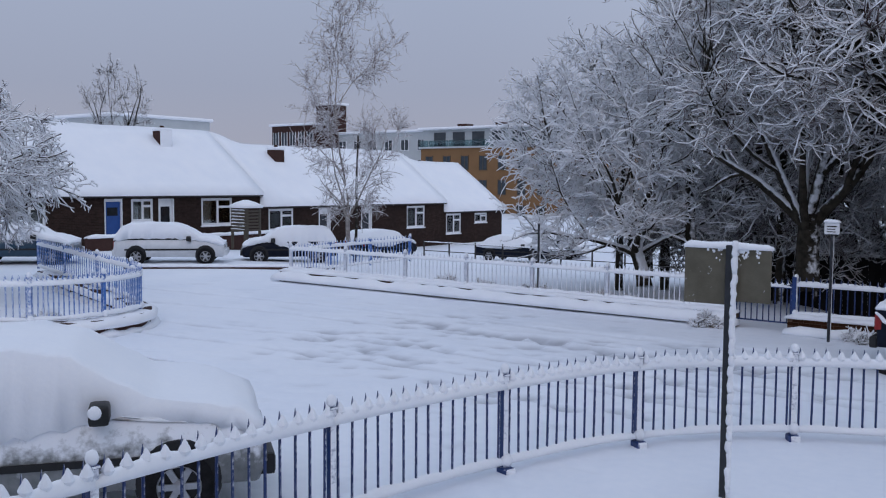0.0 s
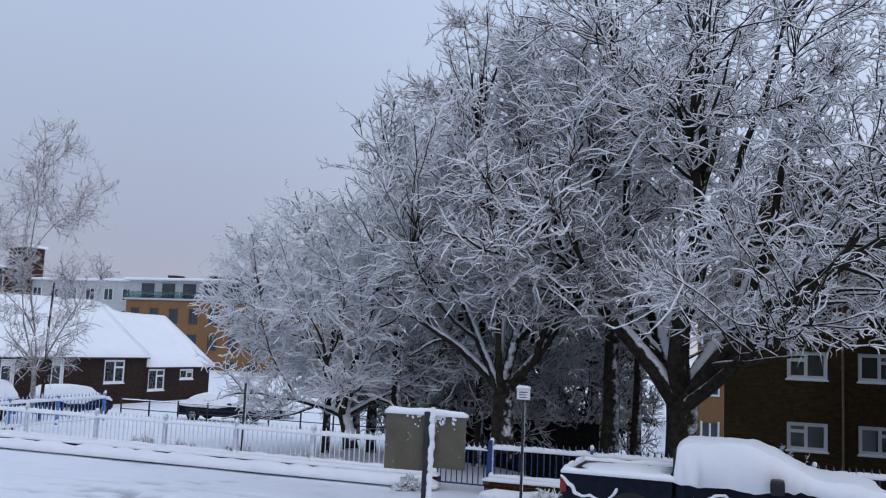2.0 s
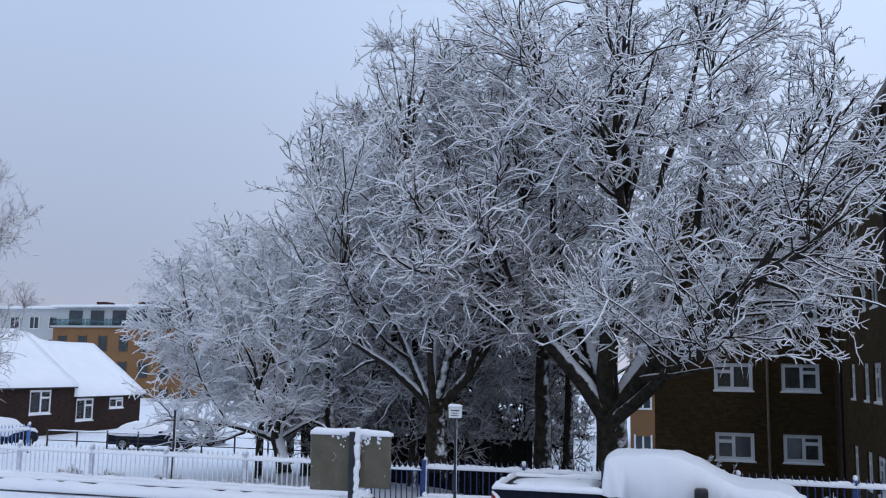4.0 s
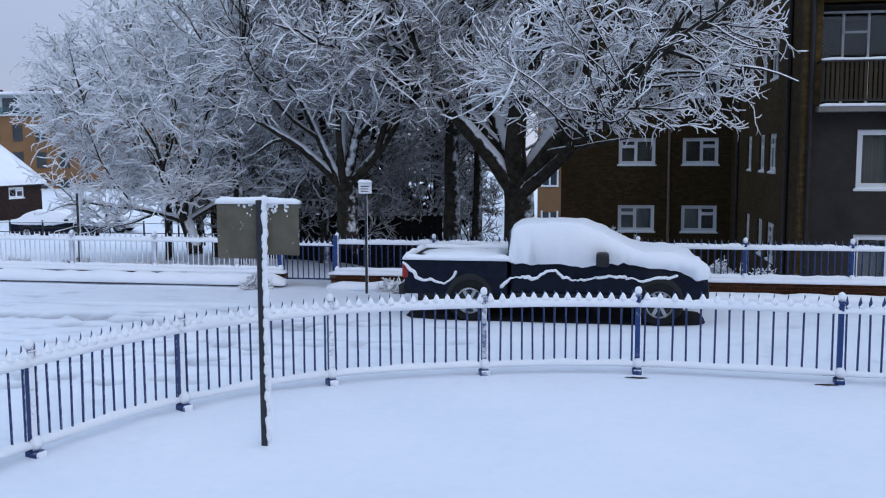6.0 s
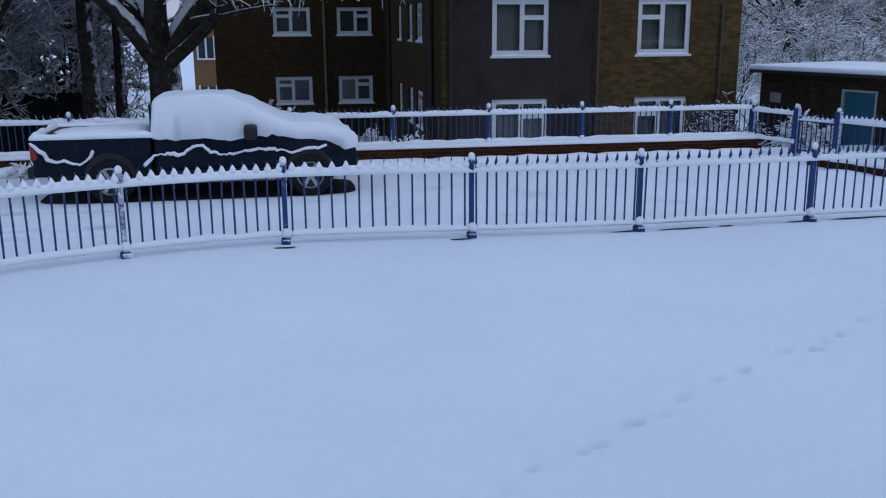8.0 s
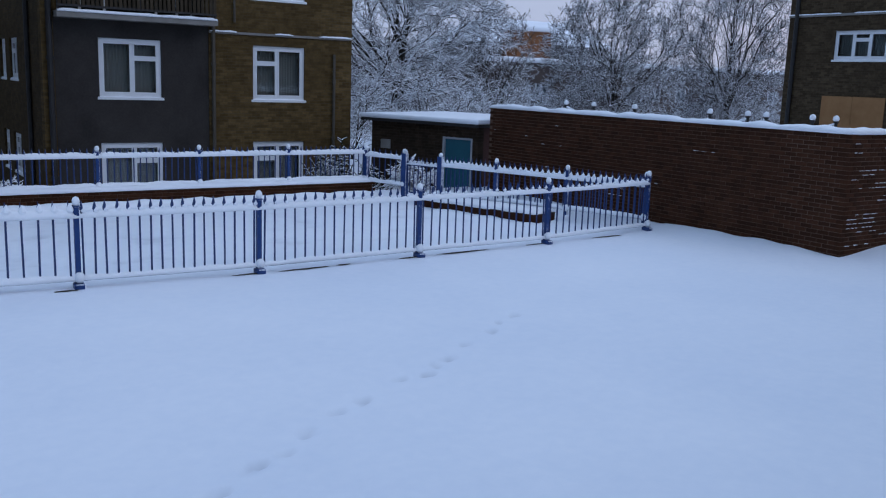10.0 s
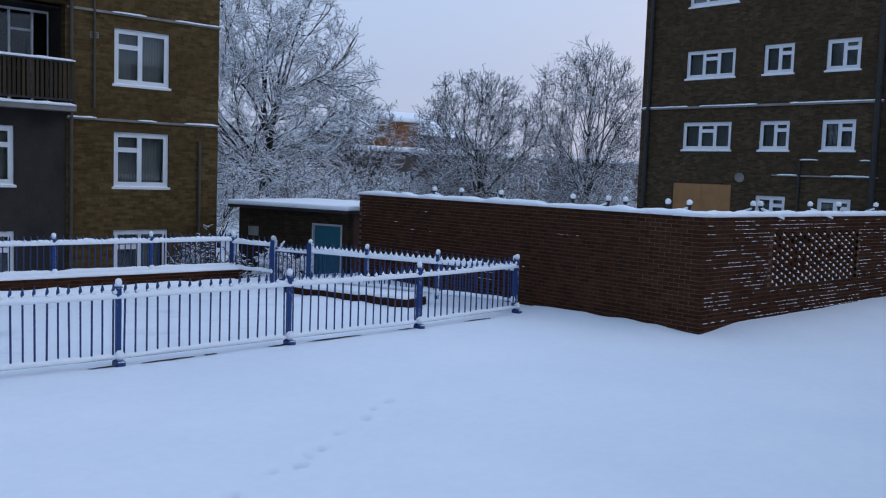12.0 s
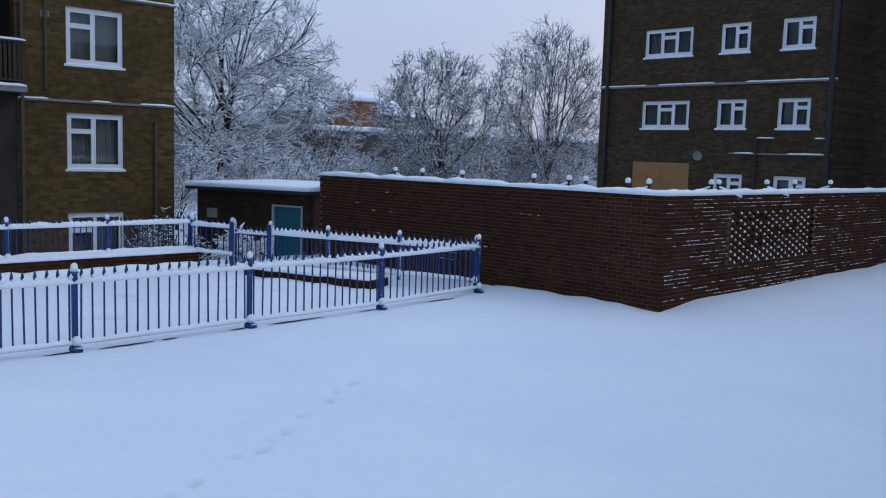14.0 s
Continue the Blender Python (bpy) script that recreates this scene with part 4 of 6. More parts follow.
def chimney(y, z, w=0.7, h=1.0, x=-42.4, crust=True):
    e = thing("chimney", pose(x, y, z - 0.7), "squat brick chimney with a cap of snow", "chimney", "chimneys of the terrace")
    part("stack", bevelled(boxes((-w / 2, w / 2, -w / 2, w / 2, 0, h + 0.4)), 0.02, 1), dark_brick_far, e)
    part("pot", lathe(bmesh.new(), [(0.13, h + 0.4), (0.15, h + 0.45), (0.11, h + 0.7)], 10), brick_red, e)
    part("snow_cap", bevelled(boxes((-w / 2 - 0.04, w / 2 + 0.04, -w / 2 - 0.04, w / 2 + 0.04, h + 0.4, h + 0.58)), 0.07, 2), snow, e, smooth=True)
    if crust:
        part("snow_crust", bevelled(boxes((w / 2 - 0.02, w / 2 + 0.06, -w / 2 - 0.02, w / 2 + 0.02, 0.3, h + 0.42)), 0.035, 2), snow, e, "snow plastered on the stack", True)


chimney(29.9, 5.0)
chimney(38.2, 4.25, 0.75, 1.0, crust=False)

# ---- far buildings ----
house_wall = plain("house_wall", (0.16, 0.15, 0.145), (0.22, 0.21, 0.2), 0.9, 0.5)


dark_clad = plain("dark_clad", (0.085, 0.07, 0.062), (0.13, 0.105, 0.095), 0.9, 0.8, fine=9.0)


def far_building(name, x0, x1, y, z0, z1, mat, label, rows, cols, win, depth=14.0, roof=True, trim=white_frame):
    e = thing(name, pose(x0, y, z0), label, "building", "far buildings")
    part("wall", boxes((0, x1 - x0, 0, depth, 0, z1 - z0)), mat, e)
    w, h = win
    for r in range(rows):
        zc = (z1 - z0) - (r + 0.62) * (z1 - z0) / max(rows, 1)
        for c in range(cols):
            xc = (c + 0.5) * (x1 - x0) / cols
            wd = part("window", boxes((xc - w / 2, xc + w / 2, -0.06, -0.01, zc - h / 2, zc + h / 2)), far_glass, e)
            part("frame", boxes((xc - w / 2 - 0.1, xc - w / 2, -0.1, -0.005, zc - h / 2 - 0.1, zc + h / 2 + 0.1), (xc + w / 2, xc + w / 2 + 0.1, -0.1, -0.005, zc - h / 2 - 0.1, zc + h / 2 + 0.1), (xc - w / 2, xc + w / 2, -0.1, -0.005, zc - h / 2 - 0.1, zc - h / 2), (xc - 0.05, xc + 0.05, -0.1, -0.062, zc - h / 2, zc + h / 2)), trim, wd)
    if roof:
        part("roof_snow", bevelled(boxes((-0.4, x1 - x0 + 0.4, -0.5, depth + 0.4, z1 - z0, z1 - z0 + 0.4)), 0.12, 1), snow, e, "flat roof under snow")
    return e


apt = far_building("apartment_building", -88.0, -58.0, 110.0, -2.5, 8.2, ochre_wall, "ochre apartment building with a pale set-back top storey", 3, 9, (1.2, 2.0), roof=False, trim=pipe_brown)
part("terrace", boxes((-0.3, 30.3, -0.3, 14, 10.7, 10.95)), pale_clad, apt, "pale terrace edge")
top = part("top_storey", boxes((-1.0, 30.0, 1.8, 13.0, 10.95, 13.6)), pale_clad, apt, "pale clad set-back top storey")
for i in range(8):
    part("window", boxes((1.2 + i * 3.6, 3.4 + i * 3.6, 1.72, 1.79, 11.1, 13.2)), far_glass, apt)
for i in range(16):
    p = part("balustrade", boxes((-0.2 + i * 1.9, 1.6 + i * 1.9, -0.25, -0.2, 10.95, 11.9)), balcony_glass, apt)
    p.visible_shadow = False
part("roof_snow", bevelled(boxes((-1.6, 30.6, 1.0, 13.6, 13.6, 14.0)), 0.12, 1), snow, apt, "flat roof under snow")
for x in (4, 11, 18, 25):
    part("roof_box", boxes((x, x + 1.6, 4, 6, 14.0, 14.6)), dark_brick_far, apt)
far_building("brick_office", -121.5, -111.0, 110.0, -2, 12.6, dark_brick_far, "dark brick building with tall white window bays", 4, 5, (1.3, 2.2), 3.0)
far_building("stair_tower", -112.6, -108.4, 112.0, -2, 16.0, dark_brick_far, "dark brick tower above the roofs", 3, 2, (0.7, 0.9), 3.0)
far_building("pale_office", -109.0, -88.6, 113.0, -2, 11.0, pale_clad, "pale building beside the ochre apartments", 4, 6, (1.5, 1.6))
far_building("row_of_flats", -118.0, -96.0, 62.0, -2, 10.6, pale_clad, "pale flat-roofed flats behind the terrace", 4, 9, (1.4, 1.6))
far_building("brick_house", 49.9, 53.6, 62.0, -3, 7.05, orange_brick_far, "end of an orange brick building under a flat snowy roof", 0, 0, (0.5, 0.6), 2.0)
lh = far_building("long_house", 55.4, 72.0, 74.0, -3, 6.6, house_wall, "long grey building under a snow-covered hipped roof", 3, 8, (1.2, 1.2), 10, roof=False)
bm = bmesh.new()
vs = [bm.verts.new(c) for c in ((-0.6, -0.5, 9.6), (17.2, -0.5, 9.6), (17.2, 10.5, 9.6), (-0.6, 10.5, 9.6), (2.6, 5.0, 12.3), (14.0, 5.0, 12.3))]
for f in ((0, 1, 5, 4), (2, 3, 4, 5), (0, 4, 3), (1, 2, 5), (3, 2, 1, 0)):
    bm.faces.new([vs[j] for j in f])
part("roof", bm, snow, lh, "snow-covered hipped roof")
far_building("terrace_house", 44.5, 84.0, 58.0, -3, 4.3, dark_clad, "row of grey-brown houses under snow behind the bare trees", 2, 12, (1.1, 1.1), 9)
far_building("ochre_flats", -3.3, -1.9, 52.0, -2, 6.0, ochre_wall, "ochre flats seen between the trunks", 3, 1, (0.8, 1.1), 10)
for i, (x, y, w, h) in enumerate([(62, 96, 16, 3.4), (84, 100, 18, 3.8), (104, 96, 20, 3.2), (128, 90, 20, 3.6)]):
    e = thing("far_house", pose(x, y, -3.0), "distant house under a snow-covered pitched roof", "house", "distant houses")
    part("wall", boxes((0, w, 0, 8, 0, h)), house_wall, e)
    bm = bmesh.new()
    vs = [bm.verts.new(c) for c in ((-0.5, -0.5, h), (w + 0.5, -0.5, h), (w + 0.5, 8.5, h), (-0.5, 8.5, h), (-0.5, 4, h + 3.2), (w + 0.5, 4, h + 3.2))]
    for f in ((0, 1, 5, 4), (2, 3, 4, 5), (0, 4, 3), (1, 2, 5), (3, 2, 1, 0)):
        bm.faces.new([vs[j] for j in f])
    part("roof", bm, snow, e, "snow-covered roof")
    for c in range(4):
        part("window", boxes((w * (c + 0.5) / 4 - 0.6, w * (c + 0.5) / 4 + 0.6, -0.05, -0.005, 1.0, 2.3)), far_glass, e)

# ---- the unseen building behind the camera, sized to block light ----
home = thing("wall_unseen", pose(0, 0, 0), "unseen plain brown brick building behind the lawn, sized to block light", "wall", kind="structure")
# the taller end beyond x = 12 is added to darken the garden wall
part("wall", boxes((-4, 12, -9.0, -2.6, -0.3, 4.6), (12, 26, -9.0, -2.6, -0.3, 8.0)), block_brick_x, home)

# ---- railings ----


def curve_points(pts, n=8):
    """Points along a smooth line through pts, and which of them are pts themselves."""
    P = [Vector(p) for p in pts]
    P = [P[0] * 2 - P[1]] + P + [P[-1] * 2 - P[-2]]
    spans = []
    for i in range(1, len(P) - 2):
        a, b, c, d = P[i - 1:i + 3]
        spans.append([0.5 * ((2 * b) + (c - a) * t + (2 * a - 5 * b + 4 * c - d) * t * t + (3 * b - a - 3 * c + d) * t ** 3) for t in [k / n for k in range(n + 1)]])
    return spans


def bar_line(bm, pts, w, h):
    """A rectangular bar along a line."""
    prev = None
    for i, p in enumerate(pts):
        t = (pts[min(i + 1, len(pts) - 1)] - pts[max(i - 1, 0)]).normalized()
        s = Vector((-t.y, t.x, 0)) * (w / 2)
        u = Vector((0, 0, h / 2))
        ring = [bm.verts.new(p + q) for q in (s + u, -s + u, -s - u, s - u)]
        if prev:
            for j in range(4):
                bm.faces.new((prev[j], prev[(j + 1) % 4], ring[(j + 1) % 4], ring[j]))
        else:
            bm.faces.new(ring)
        prev = ring
    bm.faces.new(prev[::-1])
    bmesh.ops.recalc_face_normals(bm, faces=bm.faces[:])
    return bm


def pale_mesh(lo, rail, tip, full, lump=0.72, bar=None):
    bm = bmesh.new()
    lathe(bm, [(0.0135, lo), (0.0135, rail), (0.014, rail + 0.06), (0.017 if lump > 0.9 else 0.027, tip - 0.10), (0.003, tip)], 6)
    if full:
        lathe(bm, [(0.03 * lump, rail + 0.05), (0.050 * lump, rail + 0.085), (0.045 * lump, tip - (0.10 if lump > 0.9 else 0.125)), (0.024 * lump, tip - (0.055 if lump > 0.9 else 0.10)), (0.006, tip - (0.03 if lump > 0.9 else 0.08))], 7, "z", pose(0.018, -0.012, 0), 1)
    return mesh_of("pale", bm, (bar or blue_bar, snow), False)


def post_mesh(lo, top, size, paint):
    bm = boxes((-size / 2, size / 2, -size / 2, size / 2, lo, top - 0.07), (-size * 0.65, size * 0.65, -size * 0.65, size * 0.65, top - 0.07, top - 0.05))
    bevelled(bm, 0.004, 1)
    return mesh_of("post", bm, paint)


def cap_mesh(top, r):
    bm = lathe(bmesh.new(), [(r * 0.6, top - 0.05), (r, top - 0.02), (r * 1.05, top + 0.01), (r * 0.8, top + 0.045), (r * 0.25, top + 0.06)], 10)
    return mesh_of("snow_cap", bm, snow, True)


def shoe_mesh():
    bm = bevelled(boxes((-0.065, 0.065, -0.13, 0.05, -0.05, 0.065)), 0.014, 1)
    return mesh_of("foot", bm, blue_paint)


def railing(label, posts, z0, lo, rail, tip, per, seed, snow_w=0.095, snow_h=0.105, feet=False, smooth_line=True, group="blue railings", lump=0.72, bar=None):
    """Spear-topped railings from post to post; heights are over z0."""
    e = thing("railing", pose(posts[0][0], posts[0][1], z0), label, "railing", group)
    o = Vector((posts[0][0], posts[0][1], 0))
    pm, cm, sm = post_mesh(-0.02, tip - 0.01, 0.066, bar or blue_paint), cap_mesh(tip - 0.01, 0.045), shoe_mesh()
    lm = mesh_of("snow_lump", lathe(bmesh.new(), [(0.03, lo - 0.04), (0.06, lo), (0.065, lo + 0.05), (0.035, lo + 0.10)], 9, "z", pose(0.01, -0.03, 0)), snow, True)
    pal = pale_mesh(lo, rail, tip, True, lump, bar)
    spans = curve_points([(x, y, 0) for x, y in posts]) if smooth_line else [[Vector((*a, 0)).lerp(Vector((*b, 0)), k / 4) for k in range(5)] for a, b in zip(posts, posts[1:])]
    rng = random.Random(seed)
    for i, (x, y) in enumerate(posts):
        a, b = posts[max(0, i - 1)], posts[min(len(posts) - 1, i + 1)]
        ang = math.degrees(math.atan2(b[1] - a[1], b[0] - a[0]))
        m = pose(x - o.x, y - o.y, 0, 0, 0, ang)
        piece("post", pm, e, m)
        piece("snow_cap", cm, e, m)
        piece("snow_lump", lm, e, m)
        if feet:
            piece("foot", sm, e, m)
    for i, sp in enumerate(spans):
        line = [p - o for p in sp]
        part("top_rail", bar_line(bmesh.new(), [p + Vector((0, 0, rail)) for p in line], 0.04, 0.03), blue_bar, e)
        part("bottom_rail", bar_line(bmesh.new(), [p + Vector((0, 0, lo)) for p in line], 0.04, 0.03), blue_bar, e)
        part("rail_snow", snow_strip([p + Vector((0, 0, rail + 0.012)) for p in line], snow_w, snow_h, seed + i, 0.09, 0.03, 0.4), snow, e, "ridge of snow on the rail", True)
        part("rail_snow", snow_strip([p + Vector((0, 0, lo + 0.012)) for p in line], snow_w, snow_h * 0.8, seed + i + 50, 0.12, 0.02, 0.4), snow, e, "ridge of snow on the rail", True)
        dist = [0.0]
        for p, q in zip(line, line[1:]):
            dist.append(dist[-1] + (q - p).length)
        for k in range(per):
            d = dist[-1] * (k + 0.5) / per
            j = max(q for q in range(len(line) - 1) if dist[q] <= d)
            p = line[j].lerp(line[j + 1], (d - dist[j]) / (dist[j + 1] - dist[j]))
            t = line[j + 1] - line[j]
            piece("pale", pal, e, pose(p.x, p.y, rng.uniform(-0.004, 0.004), rng.uniform(-0.6, 0.6), rng.uniform(-0.6, 0.6), math.degrees(math.atan2(t.y, t.x)) + rng.uniform(-15, 15)))
    return e


railing("blue spear-topped iron railing heaped with snow round the lawn", [(-5.5, 0.6), (-5.5, 2.6), (-5.37, 4.83), (-4.95, 6.96), (-4.28, 8.74), (-2.95, 10.14), (-1.11, 10.96), (0.88, 11.33), (3.36, 11.19)], 0.0, 0.10, 0.90, 1.10, 14, 3, feet=True, lump=1.0)
railing("straight blue spear-topped iron railing beside the yard", [(3.36, 11.19), (5.72, 11.1), (8.39, 11.2), (11.05, 11.3), (13.87, 11.68)], 0.0, 0.10, 0.90, 1.10, 17, 9, feet=True, snow_w=0.08, snow_h=0.08)
railing("frosted blue railing on a low wall beside the park", [(-20.27, 18.45), (-17.95, 18.42), (-15.7, 18.4), (-13.64, 18.4), (-11.63, 18.4), (-9.58, 18.4), (-7.62, 18.4), (-6.6, 18.4)], 0.30, 0.06, 0.66, 0.84, 16, 21, bar=frosted_bar)
railing("frosted blue railing on a low wall behind the pickup", [(-5.3, 18.4), (-3.15, 18.4), (-1.0, 18.4), (1.13, 18.4), (3.26, 18.4), (5.3, 18.4), (7.38, 18.4), (9.43, 18.4), (11.4, 18.4)], 0.30, 0.06, 0.66, 0.84, 16, 33)
railing("blue railing between the yard and the garden wall", [(12.15, 16.3), (12.64, 14.89), (13.25, 13.31), (13.87, 11.74)], 0.12, 0.1, 0.72, 0.95, 13, 41)
railing("short blue railing beside the side gate", [(11.4, 18.35), (11.78, 17.25)], 0.25, 0.06, 0.66, 0.84, 7, 47, smooth_line=False)
railing("bright blue railing along the edge of the park", [(-20.3, 18.5), (-20.7, 20.6), (-20.9, 22.8), (-20.9, 25.0)], 0.15, 0.06, 0.75, 0.95, 13, 55, bar=blue_bright)
railing("curved frosted blue railing on a snowy low wall", [(-19.2, 5.4), (-17.3, 6.7), (-16.05, 7.9), (-15.7, 9.2), (-16.2, 10.35), (-17.6, 11.1), (-20.2, 11.9), (-23.2, 12.8), (-26.2, 13.7)], 0.34, 0.06, 0.72, 0.92, 15, 61, bar=blue_bright)

for pts, h, label, nm in (([(-20.5, 18.35), (-6.5, 18.35)], 0.30, "low brick plinth under the park railing, thick with snow", "a"), ([(-5.4, 18.35), (11.5, 18.35)], 0.30, "low dark red brick wall under the railing", "b")):
    e = thing("low_wall", pose(pts[0][0], pts[0][1], 0), label, "wall", "low walls")
    n = pts[1][0] - pts[0][0]
    part("core", boxes((0, n, -0.13, 0.18, -0.3, h - 0.01)), mortar, e)
    me_b = mesh_of("brick", boxes((0.005, 0.22, -0.145, -0.1, 0.005, 0.07)), brick_red)
    rest_b, c = bmesh.new(), 0
    for k in range(4):
        j = 0
        while j * 0.225 + 0.23 < n:
            mm = pose(j * 0.225 + (0.1 if k % 2 else 0), 0, k * 0.075 - 0.005)
            if nm == "b" and c < 290 and 5 < j * 0.225 < 16.5:
                piece("brick", me_b, e, mm)
                c += 1
            else:
                box(rest_b, 0.005, 0.22, -0.145, -0.1, 0.005, 0.07, 0, mm)
            j += 1
    tagged(part("brickwork", rest_b, brick_red, e), kind="stuff")
    part("coping_snow", snow_strip([(-0.05, 0.0, h - 0.01), (n + 0.05, 0.0, h - 0.01)], 0.38, 0.09, 12, 0.2, 0.0, 0.4), snow, e, "snow along the top", True)
    if nm == "a":
        part("drift", snow_strip([(-0.1, -0.24, 0.05), (n + 0.1, -0.22, 0.05)], 0.36, 0.24, 15, 0.3, 0.0, 0.35), snow, e, "bank of drifted snow", True)
    else:
        part("drift", snow_strip([(0.0, -0.30, 0.0), (4.0, -0.31, 0.0)], 0.36, 0.17, 25, 0.3, 0.0, 0.3), snow, e, "drifted snow against the wall", True)
        part("drift", snow_strip([(4.6, -0.36, -0.03), (n, -0.34, -0.03)], 0.5, 0.14, 15, 0.3, 0.0, 0.5), snow, e, "drifted snow along the foot", True)
e = thing("low_wall", pose(-16, 9, 0), "curved low stone wall buried in snow", "wall", "low walls")
sp = [p - Vector((-16, 9, 0)) for s in curve_points([(-19.2, 5.4, 0), (-17.3, 6.7, 0), (-16.05, 7.9, 0), (-15.7, 9.2, 0), (-16.2, 10.35, 0), (-17.6, 11.1, 0), (-20.2, 11.9, 0), (-26.2, 13.7, 0)]) for p in s[:-1]]
part("core", bar_line(bmesh.new(), [p + Vector((0, 0, 0.13)) for p in sp], 0.42, 0.4), dark_brick_far, e)
part("coping_snow", snow_strip([p + Vector((0, 0, 0.22)) for p in sp], 0.66, 0.17, 4, 0.2, 0.05, 0.4), snow, e, "", True)
part("drift", snow_strip([p * 1.0 + Vector((0.0, 0, 0)) for p in sp], 0.72, 0.13, 14, 0.2, 0.02, 0.7), snow, e, "snow banked against the wall", True)
e = thing("planting_bed", pose(12.2, 14.8, 0), "raised bed edged with dark red brick, full of snow", "bed")
bm = bmesh.new()
quad = [(-0.75, 1.4), (0.15, -1.7), (0.85, -1.4), (-0.1, 1.5)]
lo = [bm.verts.new((x, y, -0.1)) for x, y in quad]
hi = [bm.verts.new((x, y, 0.16)) for x, y in quad]
for i in range(4):
    bm.faces.new((lo[i], lo[(i + 1) % 4], hi[(i + 1) % 4], hi[i]))
bm.faces.new(hi)
part("edging", bm, brick_red, e)
part("bed_snow", snow_strip([(-0.42, 1.42, 0.14), (0.5, -1.5, 0.14)], 0.75, 0.09, 3, 0.2, 0.0, 0.5), snow, e, "", True)


rngp = random.Random(12)
for x0, w in ((3.0, 0.35), (5.3, 0.45), (5.95, 0.9), (8.0, 0.5), (8.7, 1.1), (10.6, 0.45), (12.2, 0.8), (0.7, 0.3), (6.9, 0.25)):
    yy = 11.02 if x0 < 6 else 11.02 + (x0 - 6) * 0.055
    bm = bmesh.new()
    n = 16
    bm.faces.new([bm.verts.new((w / 2 + w / 2 * math.cos(2 * math.pi * i / n) * rngp.uniform(0.8, 1.1), 0.035 * math.sin(2 * math.pi * i / n) * rngp.uniform(0.5, 1.5), 0)) for i in range(n)])
    tagged(part("bare_earth", bm, earth, matrix=pose(x0, yy, 0.008, 0, 0, 2)), "strip of bare earth along the foot of the railing", "earth", "strips of bare earth", "structure")


def iron_gate(x, y, ang, w, label, post_r=0.05, top=1.08, ajar=0.0):
    e = thing("gate", pose(x, y, 0.0, 0, 0, ang), label, "gate", "iron gates")
    for px in (0, w):
        part("gate_post", bevelled(boxes((px - post_r, px + post_r, -post_r, post_r, -0.1, top + 0.06)), 0.008, 1), blue_paint, e)
        part("snow_cap", lathe(bmesh.new(), [(0.05, top + 0.06), (0.065, top + 0.09), (0.04, top + 0.14)], 10), snow, e, smooth=True)
    part("gate_frame", boxes((0.06, w - 0.06, -0.015, 0.015, 0.15, 0.18), (0.06, w - 0.06, -0.015, 0.015, top - 0.2, top - 0.17), (0.06, 0.09, -0.016, 0.016, 0.1, top - 0.1), (w - 0.09, w - 0.06, -0.016, 0.016, 0.1, top - 0.1)), blue_bar, e)
    part("rail_snow", snow_strip([(0.06, 0, top - 0.16), (w - 0.06, 0, top - 0.16)], 0.05, 0.05, 2), snow, e, smooth=True)
    pm = pale_mesh(0.17, top - 0.18, top, True)
    for k in range(int(w / 0.13)):
        piece("pale", pm, e, pose(0.15 + k * (w - 0.3) / max(1, int(w / 0.13) - 1), 0, 0))
    return e


iron_gate(-6.6, 18.4, 0, 1.28, "closed blue iron gate into the park")
iron_gate(11.78, 17.22, -69, 1.0, "blue iron side gate beside the garden wall", 0.06, 0.98)
low = thing("rail_fence", pose(-30.5, 38, -1.1), "low dark post-and-rail fence across the park", "fence")
for k in range(13):
    part("post", boxes((k * 1.7 - 0.03, k * 1.7 + 0.03, -0.03, 0.03, -0.2, 1.0)), pipe_black, low)
part("rail", boxes((0, 20.4, -0.02, 0.02, 0.88, 0.92)), pipe_black, low)
part("rail", boxes((0, 20.4, -0.02, 0.02, 0.42, 0.46)), pipe_black, low)
part("rail_snow", snow_strip([(0, 0, 0.92), (20.4, 0, 0.92)], 0.06, 0.05, 2, 0.3), snow, low, smooth=True)
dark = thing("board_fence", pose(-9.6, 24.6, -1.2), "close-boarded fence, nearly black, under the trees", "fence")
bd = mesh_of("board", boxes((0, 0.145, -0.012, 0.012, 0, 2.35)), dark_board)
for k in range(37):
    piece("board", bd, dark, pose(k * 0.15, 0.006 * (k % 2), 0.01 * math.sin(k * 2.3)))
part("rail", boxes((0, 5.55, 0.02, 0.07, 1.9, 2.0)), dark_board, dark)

# ---- signs and poles ----
sign = thing("sign", pose(-2.87, 7.66, 0), "back of a two-panel sign on a dark post, plastered with snow", "sign")
part("post", bevelled(boxes((-0.038, 0.038, -0.038, 0.038, -0.1, 2.44)), 0.008, 1), black_paint, sign)
for x0, x1, tilt in ((-0.46, -0.03, 9), (0.03, 0.37, -7)):
    bm = bevelled(boxes((x0, x1, 0.045, 0.075, 1.86 if x0 < 0 else 1.9, 2.42)), 0.012, 2)
    part("panel", bm, sign_back, sign, "drab olive back of a sign panel flecked with snow", matrix=pose(0, 0, 0, 0, 0, tilt * 0.4))
part("snow_cap", snow_strip([(-0.47, 0.05, 2.41), (0.38, 0.05, 2.41)], 0.09, 0.06, 6, 0.05, 0.01, 0.6), snow, sign, "snow along the top edge", True)
rng = random.Random(8)
bm = bmesh.new()
for k in range(46):
    z = 0.06 + k * 0.052
    lathe(bm, [(0.020, -0.02), (rng.uniform(0.024, 0.034), 0.01), (rng.uniform(0.024, 0.034), 0.055), (0.020, 0.085)], 7, "z", pose(0.042 + rng.uniform(-0.004, 0.006), -0.02 + rng.uniform(-0.012, 0.01), z))
